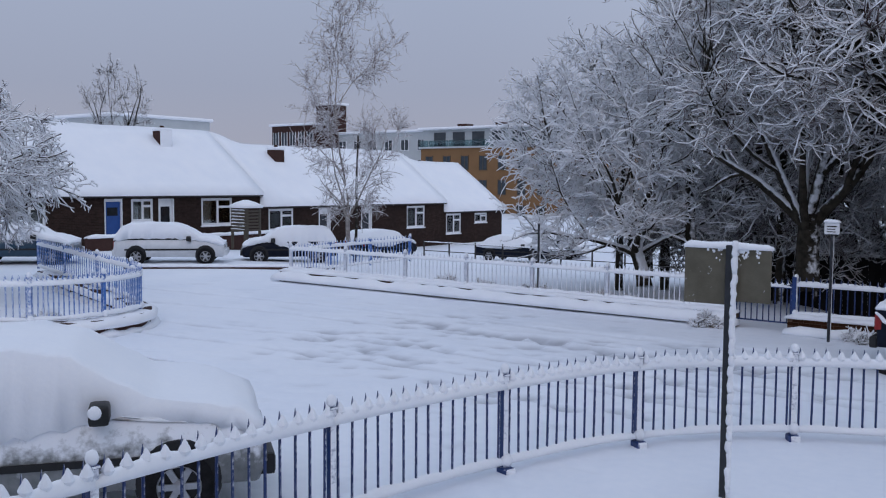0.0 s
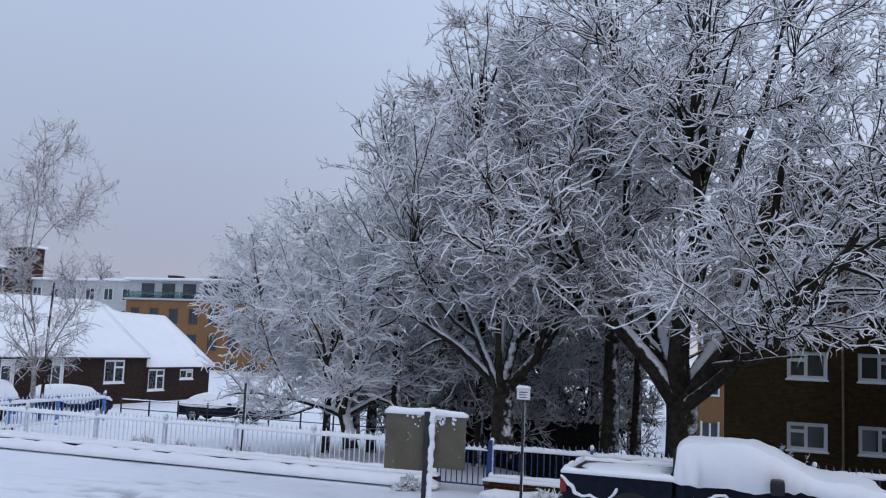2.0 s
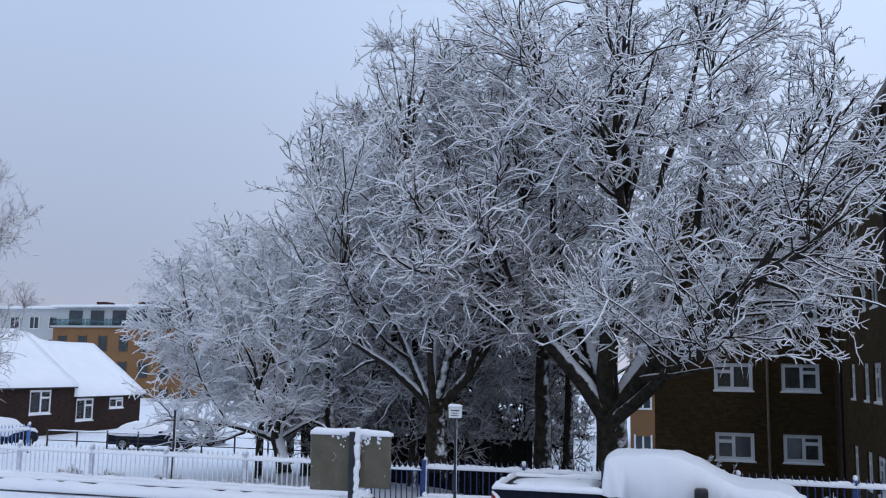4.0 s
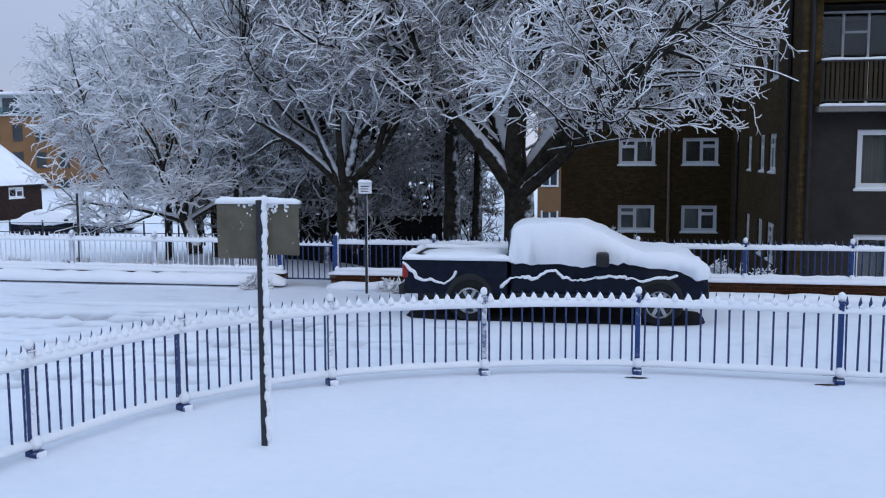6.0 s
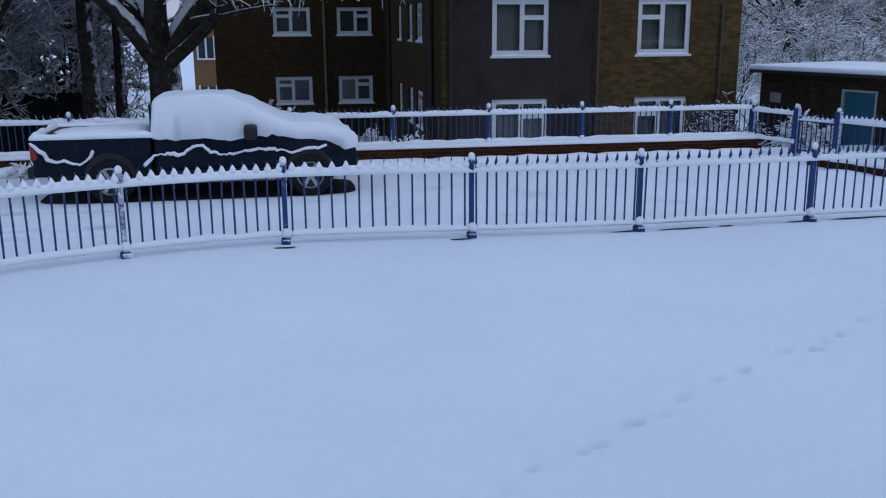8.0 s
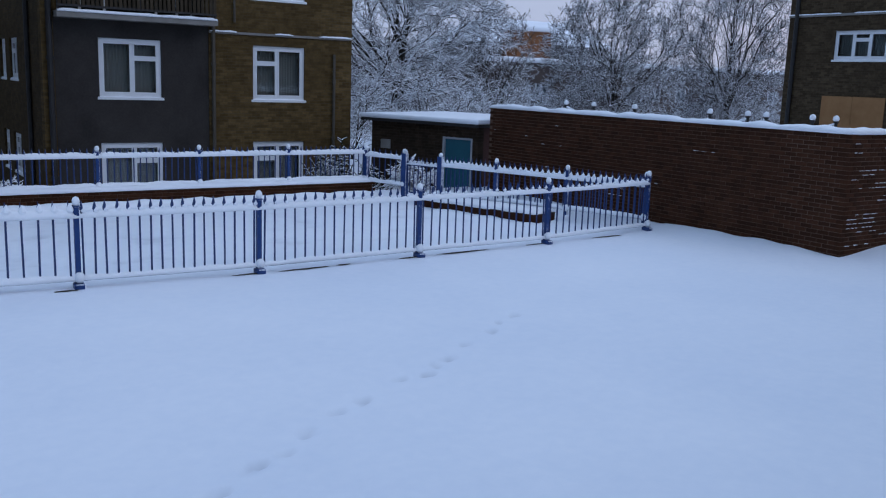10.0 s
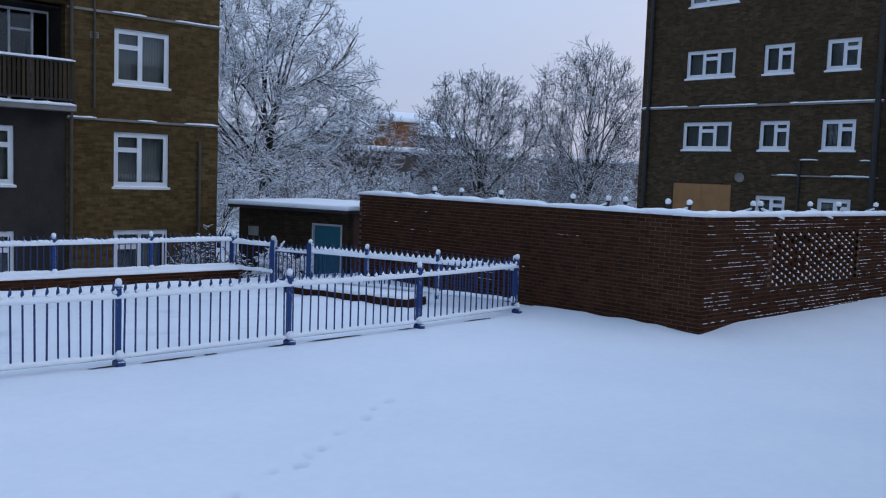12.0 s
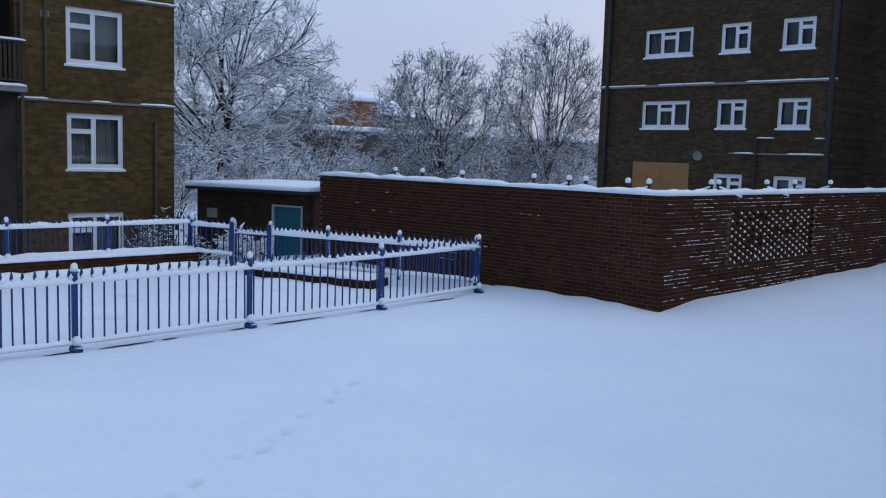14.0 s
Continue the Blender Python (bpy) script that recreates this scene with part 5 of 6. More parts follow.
tagged(part("snow_crust", bm, snow, sign, "crust of wind-blown snow", True), kind="stuff")
bm = bmesh.new()
for k in range(170):
    u = rng.random() ** 1.6
    x = rng.choice((rng.uniform(0.02, 0.16), rng.uniform(0.22, 0.36), rng.uniform(-0.35, -0.1)))
    z = 2.40 - u * (0.42 if x > 0.25 else 0.2)
    r = rng.uniform(0.006, 0.019) * (1.2 - u)
    lathe(bm, [(r * 0.5, -r), (r, -r * 0.4), (r, r * 0.4), (r * 0.4, r)], 6, "z", pose(x, 0.045, z))
tagged(part("snow_flecks", bm, snow, sign, "flecks of snow on the panels", True), kind="stuff")
lamp = thing("notice_pole", pose(-4.43, 17.6, 0), "slim dark pole with a small white notice", "pole")
part("pole", lathe(bmesh.new(), [(0.035, -0.1), (0.032, 2.35)], 10), black_paint, lamp)
part("notice", bevelled(boxes((-0.14, 0.14, -0.06, -0.035, 2.08, 2.30)), 0.006, 1), white_frame, lamp)
part("writing", boxes((-0.09, 0.09, -0.064, -0.061, 2.22, 2.24), (-0.09, 0.06, -0.064, -0.061, 2.17, 2.185), (-0.09, 0.07, -0.064, -0.061, 2.12, 2.135)), render_grey, lamp, "unreadable grey lines")
part("snow_cap", snow_strip([(-0.15, -0.045, 2.30), (0.15, -0.045, 2.30)], 0.07, 0.06, 3, 0.05, 0.0), snow, lamp, smooth=True)
pole2 = thing("dark_pole", pose(-11.75, 18.9, 0), "plain dark steel pole behind the railing", "pole")
part("pole", lathe(bmesh.new(), [(0.04, -0.3), (0.04, 1.95), (0.045, 2.0)], 10), black_paint, pole2)
plate = thing("wall_plate", pose(-8.2, 24.4, 1.35), "small pale plate with dark bars under the trees", "sign")
part("plate", boxes((0, 0.75, 0, 0.03, 0, 0.28)), white_frame, plate)
part("writing", boxes((0.08, 0.2, -0.006, -0.002, 0.06, 0.22), (0.28, 0.4, -0.006, -0.002, 0.06, 0.22), (0.48, 0.6, -0.006, -0.002, 0.06, 0.22)), render_grey, plate, "unreadable dark bars")
part("stake", boxes((0.3, 0.36, 0.03, 0.08, -2.6, 0.25)), dark_board, plate)

# ---- trees ----


def unit(a):
    return a / np.maximum(np.linalg.norm(a, axis=-1, keepdims=True), 1e-9)


def to_shell(p, d, c, r):
    """How far each ray runs to the ellipsoid that bounds the crown."""
    q, e = (p - c) / r, d / r
    a, b, k = (e * e).sum(-1), (q * e).sum(-1), (q * q).sum(-1) - 1
    disc = np.maximum(b * b - a * k, 0)
    return np.where((k < 0) | ((disc > 0) & (b < 0)), (-b + np.sqrt(disc)) / a, 0.0)


def runs(rs, start, d, length, n, wob, bend, lift):
    """Wandering lines: (count, n + 1, 3)."""
    pts, p, d = [start], start, d
    for i in range(n):
        d = unit(d + rs.normal(0, wob, d.shape) + np.asarray(bend) / n + lift[:, None] * np.array([0, 0, 1.0]) / n)
        p = p + d * (length / n)[:, None]
        pts.append(p)
    return np.stack(pts, 1)


def tubes(lines, radii, k, cap):
    """Tubes round lines; cap heaps snow on the upper side."""
    t = unit(np.gradient(lines, axis=1))
    z = np.array([0, 0, 1.0])
    s = np.cross(t, z)
    bad = np.linalg.norm(s, axis=-1) < 0.15
    s[bad] = np.array([1.0, 0, 0])
    s = unit(s)
    u = unit(np.cross(s, t))
    ring = []
    for j in range(k):
        a = math.pi / 2 + 2 * math.pi * j / k
        up = max(0.0, math.sin(a))
        ring.append(lines + s * (radii * math.cos(a))[..., None] + u * (radii * math.sin(a) + up * cap * np.minimum(1, radii * 0 + 1))[..., None])
    taper = np.minimum(1.0, radii / np.maximum(radii.mean(1, keepdims=True), 1e-6))
    if cap:
        ring = [lines + (q - lines) * np.where(taper < 0.3, 0.25, 1.0)[..., None] for q in ring]
    V = np.stack(ring, 2)
    b, n = lines.shape[:2]
    idx = np.arange(b * n * k).reshape(b, n, k)
    F = np.stack([idx[:, :-1, :], np.roll(idx, -1, 2)[:, :-1, :], np.roll(idx, -1, 2)[:, 1:, :], idx[:, 1:, :]], -1).reshape(-1, 4)
    return V.reshape(-1, 3), F


def joined(name, bits, material, parent, label, smooth=True):
    V, F, o = [], [], 0
    for v, f in bits:
        V.append(v)
        F.append(f + o)
        o += len(v)
    V, F = np.concatenate(V), np.concatenate(F)
    me = bpy.data.meshes.new(name)
    me.vertices.add(len(V))
    me.vertices.foreach_set("co", V.astype(np.float32).ravel())
    me.loops.add(len(F) * 4)
    me.loops.foreach_set("vertex_index", F.astype(np.int32).ravel())
    me.polygons.add(len(F))
    me.polygons.foreach_set("loop_start", np.arange(0, len(F) * 4, 4, dtype=np.int32))
    me.polygons.foreach_set("use_smooth", np.ones(len(F), dtype=bool) if smooth else np.zeros(len(F), dtype=bool))
    me.materials.append(material)
    me.update(calc_edges=True)
    ob = new(name, me)
    ob.parent = parent
    if label:
        ob["label"] = label
    return ob


def branch_off(rs, lines, radii, count, t0, spread, out_c, outward, up):
    """Starts and ways of count branches from the given lines."""
    i = rs.integers(0, len(lines), count)
    t = t0 + (1 - t0) * rs.random(count) ** 0.8
    f = t * (lines.shape[1] - 1)
    j = np.minimum(f.astype(int), lines.shape[1] - 2)
    w = (f - j)[:, None]
    p = lines[i, j] * (1 - w) + lines[i, j + 1] * w
    tan = unit(lines[i, j + 1] - lines[i, j])
    rnd = rs.normal(0, 1, (count, 3))
    perp = unit(rnd - (rnd * tan).sum(-1, keepdims=True) * tan)
    ang = np.radians(rs.uniform(*spread, count))[:, None]
    d = unit(tan * np.cos(ang) + perp * np.sin(ang) + unit(p - out_c) * outward + np.array([0, 0, up]))
    r = radii[i, j] * (1 - w[:, 0]) + radii[i, j + 1] * w[:, 0]
    return p, d, r


def reach(rs, lines, radii, targets, hub, first, bend):
    """Branches that start at the nearest older wood inwards of each target and run to it: starts, ways, radii, lengths."""
    P, T = lines[:, first:-1].reshape(-1, 3), unit(lines[:, first + 1:] - lines[:, first:-1]).reshape(-1, 3)
    W = radii[:, first:-1].reshape(-1)
    far = np.linalg.norm(P - hub, axis=1)
    best = []
    for block in np.array_split(targets, max(1, len(targets) // 400)):
        gap = np.linalg.norm(block[:, None] - P[None], axis=2)
        best.append((gap + 0.9 * np.maximum(0, far[None] - np.linalg.norm(block - hub, axis=1)[:, None] + 0.1)).argmin(1))
    i = np.concatenate(best)
    to = targets - P[i]
    return P[i], unit(unit(to) + bend * T[i] + rs.normal(0, 0.12, to.shape)), W[i], np.linalg.norm(to, axis=1)


def kept_in(lines, c, r, most=0.96):
    """Draws in those lines that end outside the crown."""
    out = np.linalg.norm((lines[:, -1] - c) / r, axis=1)
    k = np.where(out > most, np.maximum(0.35, 1 - (out - most) * 1.1), 1.0)
    return lines[:, :1] + (lines - lines[:, :1]) * k[:, None, None]


def scatter(rs, count, c, r, inner, skirt, z0, foot):
    """Points spread through the crown, more of them towards its rim, none under its lower edge."""
    d = unit(rs.normal(0, 1, (count * 3, 3)))
    p = c + d * r * (inner + (1 - inner) * rs.random(count * 3) ** 0.55)[:, None] * (1 + 0.07 * np.sin(d[:, :1] * 7 + d[:, 2:] * 5))
    rim = np.minimum(1, np.hypot((p[:, 0] - foot[0]) / r[0], (p[:, 1] - foot[1]) / r[1]))
    p = p[p[:, 2] + z0 > skirt + 0.8 * (1 - rim)]
    return p[:count]


def tree(label, x, y, fork, r0, centre, size, counts, seed, lean=(0, 0), steep=(30, 80), mats=None, twig=(0.012, 0.006), cap=0.018, droop=0.0, lens=(0.36, 0.42), group="snow-laden trees", ground_z=None, kind_name="tree", lead=(0.34, 0.5), flat=0.8, skirt=-9.0, outward=0.5):
    """A bare tree: trunk, limbs that fork, boughs, branches and twigs that run outwards inside a crown; counts for limbs, boughs, branches, twigs."""
    z0 = fall(x, y) if ground_z is None else ground_z
    rs = np.random.default_rng(seed)
    mats = mats or (bark, twig_dark)
    e = thing(kind_name, pose(x, y, z0), label, "tree", group)
    c, r = np.array(centre, float) - np.array([x, y, z0]), np.array(size, float)
    top = fork - z0
    n = 7
    tz = np.linspace(-0.25, top + 0.25, n)
    trunk = np.stack([lean[0] * (tz / top) ** 1.5 + 0.02 * np.sin(tz * 3), lean[1] * (tz / top) + 0 * tz, tz], 1)[None]
    rad = r0 * (1.0 + 0.45 * np.exp(-np.maximum(tz, 0) * 2.2) - 0.10 * tz / top)[None]
    joined("trunk", [tubes(trunk, rad, 12, 0)], mats[0], e, "dark trunk streaked with snow")
    k1 = counts[0]
    az = np.arange(k1) * 2 * math.pi / k1 + rs.uniform(-0.3, 0.3, k1) + seed
    elev = np.radians(rs.uniform(*steep, k1))
    elev[: max(1, k1 // 4)] = np.radians(rs.uniform(74, 86))
    d = np.stack([np.cos(az) * np.cos(elev), np.sin(az) * np.cos(elev), np.sin(elev)], 1)
    p = np.array([lean[0], lean[1], top - 0.05]) + rs.normal(0, r0 * 0.25, (k1, 3)) * np.array([1, 1, 0.6])
    L = np.maximum(to_shell(p, d, c, r) * rs.uniform(0.82, 0.98, k1), 0.8)
    l1 = runs(rs, p, d, L, 9, 0.11, (0, 0, 0), np.full(k1, 0.25 - droop))
    l1 = kept_in(l1, c, r)
    r1 = np.linspace(1, 0.12, 10)[None] * (r0 * rs.uniform(*lead, k1))[:, None]
    # each limb forks again two or three times on its lower half
    hub = np.array([lean[0], lean[1], top + (0.25 if droop < 0.3 else 0.6) * r[2]])
    p, d, rr = branch_off(rs, l1[:, :6], r1[:, :6], int(k1 * 2.4), 0.12, (22, 48), hub, 0.25, 0.1)
    L = np.maximum(to_shell(p, d, c, r) * rs.uniform(0.75, 0.96, len(p)), 0.5)
    lb = runs(rs, p, d, L, 9, 0.12, (0, 0, 0), 0.15 - droop + rs.normal(0, 0.15, len(p)))
    lb = kept_in(lb, c, r, 0.9)
    rb = np.linspace(1, 0.14, 10)[None] * (rr * rs.uniform(0.55, 0.8, len(p)))[:, None]
    ok = lb[..., 2].min(1) + z0 > skirt - 0.8
    lb, rb = lb[ok], rb[ok]
    for line, radius in [(l1, r1), (lb, rb)]:
        for i in range(len(line)):
            joined("limb", [tubes(line[i:i + 1], radius[i:i + 1], 8, 0.012)], mats[0], e, "")
    l1, r1 = np.concatenate([l1, lb]), np.concatenate([r1, rb])
    low = max(skirt, z0 + 0.5)
    p, d, rr, L = reach(rs, l1, r1, scatter(rs, counts[1], c, r, 0.45, low, z0, hub), hub, 2, 0.7)
    L = L * 1.08 + 0.1
    l2 = runs(rs, p, d, L, 7, 0.17, (0, 0, 0), 0.12 - droop + rs.normal(0, 0.25, len(p)))
    l2 = kept_in(l2, c, r, 1.02)
    ok = l2[..., 2].min(1) + z0 > skirt - 0.6
    l2, rr = l2[ok], rr[ok]
    r2 = np.linspace(1, 0.25, 8)[None] * np.minimum(rr * 0.6, 0.07 * r0 / 0.3)[:, None]
    tagged(joined("bough", [tubes(l2, np.maximum(r2, twig[0]), 4, cap * 0.9)], mats[0], e, "boughs with snow on their upper sides"), kind="stuff")
    p, d, rr, L = reach(rs, l2, r2, scatter(rs, counts[2], c, r, 0.3, low, z0, hub), hub, 1, 0.75)
    d = unit(d * np.array([1, 1, flat]))
    L = np.minimum(L * 1.1, lens[0] * r.mean() * 1.3) + 0.15
    l3 = kept_in(runs(rs, p, d, L, 5, 0.42, (0, 0, 0), 0.15 - 1.3 * droop + rs.normal(0, 0.35, len(p))), c, r, 1.06)
    ok = l3[..., 2].min(1) + z0 > skirt - 0.2
    l3, rr = l3[ok], rr[ok]
    r3 = np.array([1.0, 0.92, 0.84, 0.74, 0.6, 0.2])[None] * np.clip(rr * 0.6, twig[0], twig[0] * 1.5)[:, None]
    p, d, rr = branch_off(rs, l3, r3, counts[3], 0.05, (32, 68), hub, outward * 0.7, 0.04)
    d = unit(d * np.array([1, 1, flat]))
    L = np.minimum(to_shell(p, d, c, r) + 0.12, lens[1] * rs.uniform(0.4, 1.0, len(p))) + 0.05
    l4 = runs(rs, p, d, L, 2, 0.42, (0, 0, 0), 0.15 - 2.0 * droop + rs.normal(0, 0.4, len(p)))
    l4 = l4[l4[..., 2].min(1) + z0 > skirt]
    r4 = np.array([1.0, 0.92, 0.35])[None] * (twig[1] * rs.uniform(0.8, 1.3, len(l4)))[:, None]
    tagged(joined("crown", [tubes(l3, r3, 3, cap), tubes(l4, r4, 3, cap * 0.9)], mats[1], e, "fine snow-covered twigs"), kind="stuff")
    return e


tree("broad bare tree, every twig outlined in snow", -1.62, 21.6, 2.0, 0.40, (-1.6, 21.5, 6.9), (6.6, 5.5, 6.2), (9, 480, 4200, 19000), 4, steep=(18, 70), twig=(0.012, 0.0085), cap=0.021, lead=(0.40, 0.58), lens=(0.2, 0.38), droop=0.04, skirt=3.0)
tree("tall forked tree with snow along its limbs", -5.9, 21.4, 2.1, 0.28, (-5.9, 21.6, 6.9), (4.1, 4.0, 5.2), (6, 260, 2400, 10500), 7, steep=(30, 74), twig=(0.012, 0.0085), cap=0.021, lead=(0.38, 0.55), lens=(0.24, 0.38), skirt=3.3)
tree("leaning dark-trunked tree with drooping snowy sprays", -10.1, 21.6, 1.2, 0.18, (-11.2, 22.4, 3.8), (3.7, 3.8, 3.5), (6, 180, 2000, 8600), 12, lean=(-0.35, 0.2), steep=(22, 66), mats=(bark, twig_white), twig=(0.011, 0.008), cap=0.019, droop=0.12, lens=(0.26, 0.36), skirt=0.9)
tree("tall bare tree behind the others, pale with snow", -8.4, 25.6, 2.2, 0.26, (-7.6, 25.2, 5.4), (5.0, 4.0, 4.7), (7, 180, 1900, 7800), 15, mats=(bark, twig_white), twig=(0.013, 0.010), cap=0.022, steep=(35, 78), lens=(0.26, 0.4))
tree("slender young tree at the edge of the group", -12.0, 26.0, 0.9, 0.12, (-12.3, 26.0, 3.6), (2.9, 2.8, 3.5), (5, 90, 1000, 4200), 18, mats=(bark, twig_white), twig=(0.012, 0.009), cap=0.016, steep=(45, 80))
tree("bare tree at the back of the group", -4.4, 28.5, 2.4, 0.30, (-4.2, 28.0, 7.4), (5.0, 4.0, 5.8), (7, 80, 760, 3000), 22, twig=(0.017, 0.012), cap=0.02)
tree("tall slender birch with fine hanging twigs", -25.3, 26.4, 1.5, 0.095, (-25.2, 26.4, 5.9), (2.3, 2.3, 5.6), (5, 75, 620, 2600), 31, steep=(62, 85), mats=(birch_bark, birch_twig), twig=(0.009, 0.006), cap=0.010, droop=0.12, lens=(0.24, 0.5))
tree("weeping tree bowed down with snow", -23.9, 8.4, 2.2, 0.2, (-23.8, 9.0, 3.3), (4.0, 4.0, 2.3), (7, 130, 1500, 6600), 35, steep=(20, 66), twig=(0.014, 0.010), cap=0.022, droop=0.42, lens=(0.34, 0.5))
tree("bare tree rising behind the bungalow roofs", -70.5, 45.5, 4.0, 0.3, (-70.5, 45.5, 8.8), (3.0, 3.0, 5.0), (6, 50, 420, 2000), 39, mats=(bark, twig_dusted), twig=(0.020, 0.016), cap=0.006, steep=(50, 82), group="far trees", ground_z=-1.9)
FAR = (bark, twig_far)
DUSTED = (bark, twig_dusted)
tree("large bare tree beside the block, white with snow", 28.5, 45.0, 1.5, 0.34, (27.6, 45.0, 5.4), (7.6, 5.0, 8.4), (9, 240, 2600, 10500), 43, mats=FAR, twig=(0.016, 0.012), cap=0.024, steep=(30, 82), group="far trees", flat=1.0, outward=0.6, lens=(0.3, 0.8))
tree("small dense bare tree dusted with snow", 35.6, 46.0, 0.6, 0.16, (35.7, 46.0, 3.5), (2.8, 2.5, 4.2), (6, 80, 760, 3400), 47, mats=DUSTED, twig=(0.016, 0.012), cap=0.010, steep=(45, 82), group="far trees", flat=1.1, outward=0.6)
tree("rounded bare tree frosted with snow", 45.0, 45.0, 0.6, 0.22, (44.6, 45.0, 4.3), (5.2, 4.5, 5.6), (8, 200, 1900, 7600), 51, mats=DUSTED, twig=(0.015, 0.012), cap=0.014, steep=(40, 80), group="far trees", flat=1.1, outward=0.6, lens=(0.3, 0.7))
tree("upright bare tree with rising branches", 56.6, 45.0, 0.8, 0.24, (56.6, 45.0, 6.1), (5.7, 4.5, 6.9), (9, 200, 1800, 7200), 55, mats=DUSTED, twig=(0.017, 0.013), cap=0.010, steep=(48, 84), group="far trees", flat=1.25, outward=0.6, lens=(0.32, 0.9))
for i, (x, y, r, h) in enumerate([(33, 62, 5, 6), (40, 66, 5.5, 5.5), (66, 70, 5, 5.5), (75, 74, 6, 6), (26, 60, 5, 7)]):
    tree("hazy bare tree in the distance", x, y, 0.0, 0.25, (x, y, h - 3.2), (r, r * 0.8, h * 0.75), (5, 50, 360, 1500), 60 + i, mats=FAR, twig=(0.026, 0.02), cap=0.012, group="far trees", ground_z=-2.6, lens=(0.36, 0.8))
for i, (x, y, r, h) in enumerate([(-4.7, 25.6, 1.6, 4.6), (-6.6, 24.6, 1.6, 4.2), (-3.6, 27.5, 1.3, 5.0), (-9.0, 26.2, 2.0, 4.6)]):
    tree("thicket of bare brown stems behind the trees", x, y, 0.1, 0.08, (x, y, h * 0.5), (r, r * 0.8, h * 0.6), (6, 50, 420, 1500), 130 + i, mats=(bark, twig_brown), twig=(0.012, 0.009), cap=0.006, steep=(45, 84), group="brown thickets", flat=1.0)
for i, (x, y, r, h) in enumerate([(-7.6, 25.2, 2.0, 2.9), (-10.4, 25.4, 2.0, 2.7)]):
    tree("thicket of fine snowy stems under the trees", x, y, -0.3, 0.07, (x, y, h * 0.5 + 0.1), (r, r * 0.8, h * 0.62), (6, 50, 380, 1600), 90 + i, mats=(bark, twig_dusted), twig=(0.011, 0.008), cap=0.014, steep=(30, 78), group="thickets")
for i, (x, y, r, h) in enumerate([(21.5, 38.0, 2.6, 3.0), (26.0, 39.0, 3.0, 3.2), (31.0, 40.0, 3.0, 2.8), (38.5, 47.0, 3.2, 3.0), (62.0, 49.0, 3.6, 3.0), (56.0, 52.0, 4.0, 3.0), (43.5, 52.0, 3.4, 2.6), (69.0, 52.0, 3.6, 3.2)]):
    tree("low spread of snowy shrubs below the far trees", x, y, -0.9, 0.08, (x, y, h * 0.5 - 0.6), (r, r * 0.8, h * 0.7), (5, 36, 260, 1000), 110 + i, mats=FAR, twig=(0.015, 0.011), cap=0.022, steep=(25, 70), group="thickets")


def conifer(x, y, h, r, seed):
    z0 = fall(x, y)
    rs = np.random.default_rng(seed)
    e = thing("conifer", pose(x, y, z0), "dark conifer with a little snow on its boughs", "tree", "conifers")
    tz = np.linspace(-0.2, h, 8)
    trunk = np.stack([0.03 * np.sin(tz), 0 * tz, tz], 1)[None]
    joined("trunk", [tubes(trunk, np.linspace(0.2, 0.03, 8)[None], 9, 0)], bark, e, "")
    n = 90
    t = rs.uniform(0.25, 0.99, n)
    az = rs.uniform(0, 2 * math.pi, n)
    p = np.stack([0 * t, 0 * t, t * h], 1)
    d = np.stack([np.cos(az), np.sin(az), rs.uniform(-0.1, 0.35, n)], 1)
    L = r * (1.08 - t) * rs.uniform(0.7, 1.1, n) * 1.3
    l1 = runs(rs, p, unit(d), L, 5, 0.06, (0, 0, 0), np.full(n, -0.5))
    r1 = np.linspace(0.05, 0.02, 6)[None] * np.ones((n, 1))
    q, dd, rr = branch_off(rs, l1, r1, 4200, 0.05, (25, 70), np.array([0, 0, h / 2]), 0.2, -0.15)
    l2 = runs(rs, q, dd, rs.uniform(0.14, 0.34, len(q)), 2, 0.25, (0, 0, 0), np.full(len(q), -0.4))
    r2 = np.linspace(1, 0.35, 3)[None] * rs.uniform(0.035, 0.065, len(q))[:, None]
    tagged(joined("crown", [tubes(l1, r1, 3, 0.01), tubes(l2, r2, 3, 0.006)], needle, e, "blackish green foliage flecked with snow"), kind="stuff")


for x, y, h, r, s in ((-8.4, 27.6, 7.0, 2.0, 1), (-6.6, 26.6, 5.5, 1.8, 2), (-11.2, 29.0, 6.5, 2.0, 4), (-5.2, 30.0, 8.5, 2.2, 5)):
    conifer(x, y, h, r, s)


def dark_trunk(x, y, r, h, seed):
    z0 = fall(x, y)
    e = thing("tree", pose(x, y, z0), "slim dark tree standing among the others", "tree", "dark trunks")
    rs = np.random.default_rng(seed)
    tz = np.linspace(-0.2, h, 9)
    trunk = np.stack([np.cumsum(rs.normal(0, 0.03, 9)), np.cumsum(rs.normal(0, 0.03, 9)), tz], 1)[None]
    joined("trunk", [tubes(trunk, (r * np.linspace(1.15, 0.5, 9))[None], 10, 0)], bark, e, "")


for i, (x, y, r, h) in enumerate(((-3.5, 23.0, 0.26, 6.5), (-3.0, 24.0, 0.16, 6.0), (-9.2, 22.6, 0.15, 5.0), (-10.9, 24.8, 0.14, 5.5), (-7.3, 23.8, 0.13, 5.0), (-11.7, 23.4, 0.11, 4.0), (-24.87, 26.4, 0.06, 5.1))):
    dark_trunk(x, y, r, h, 70 + i)


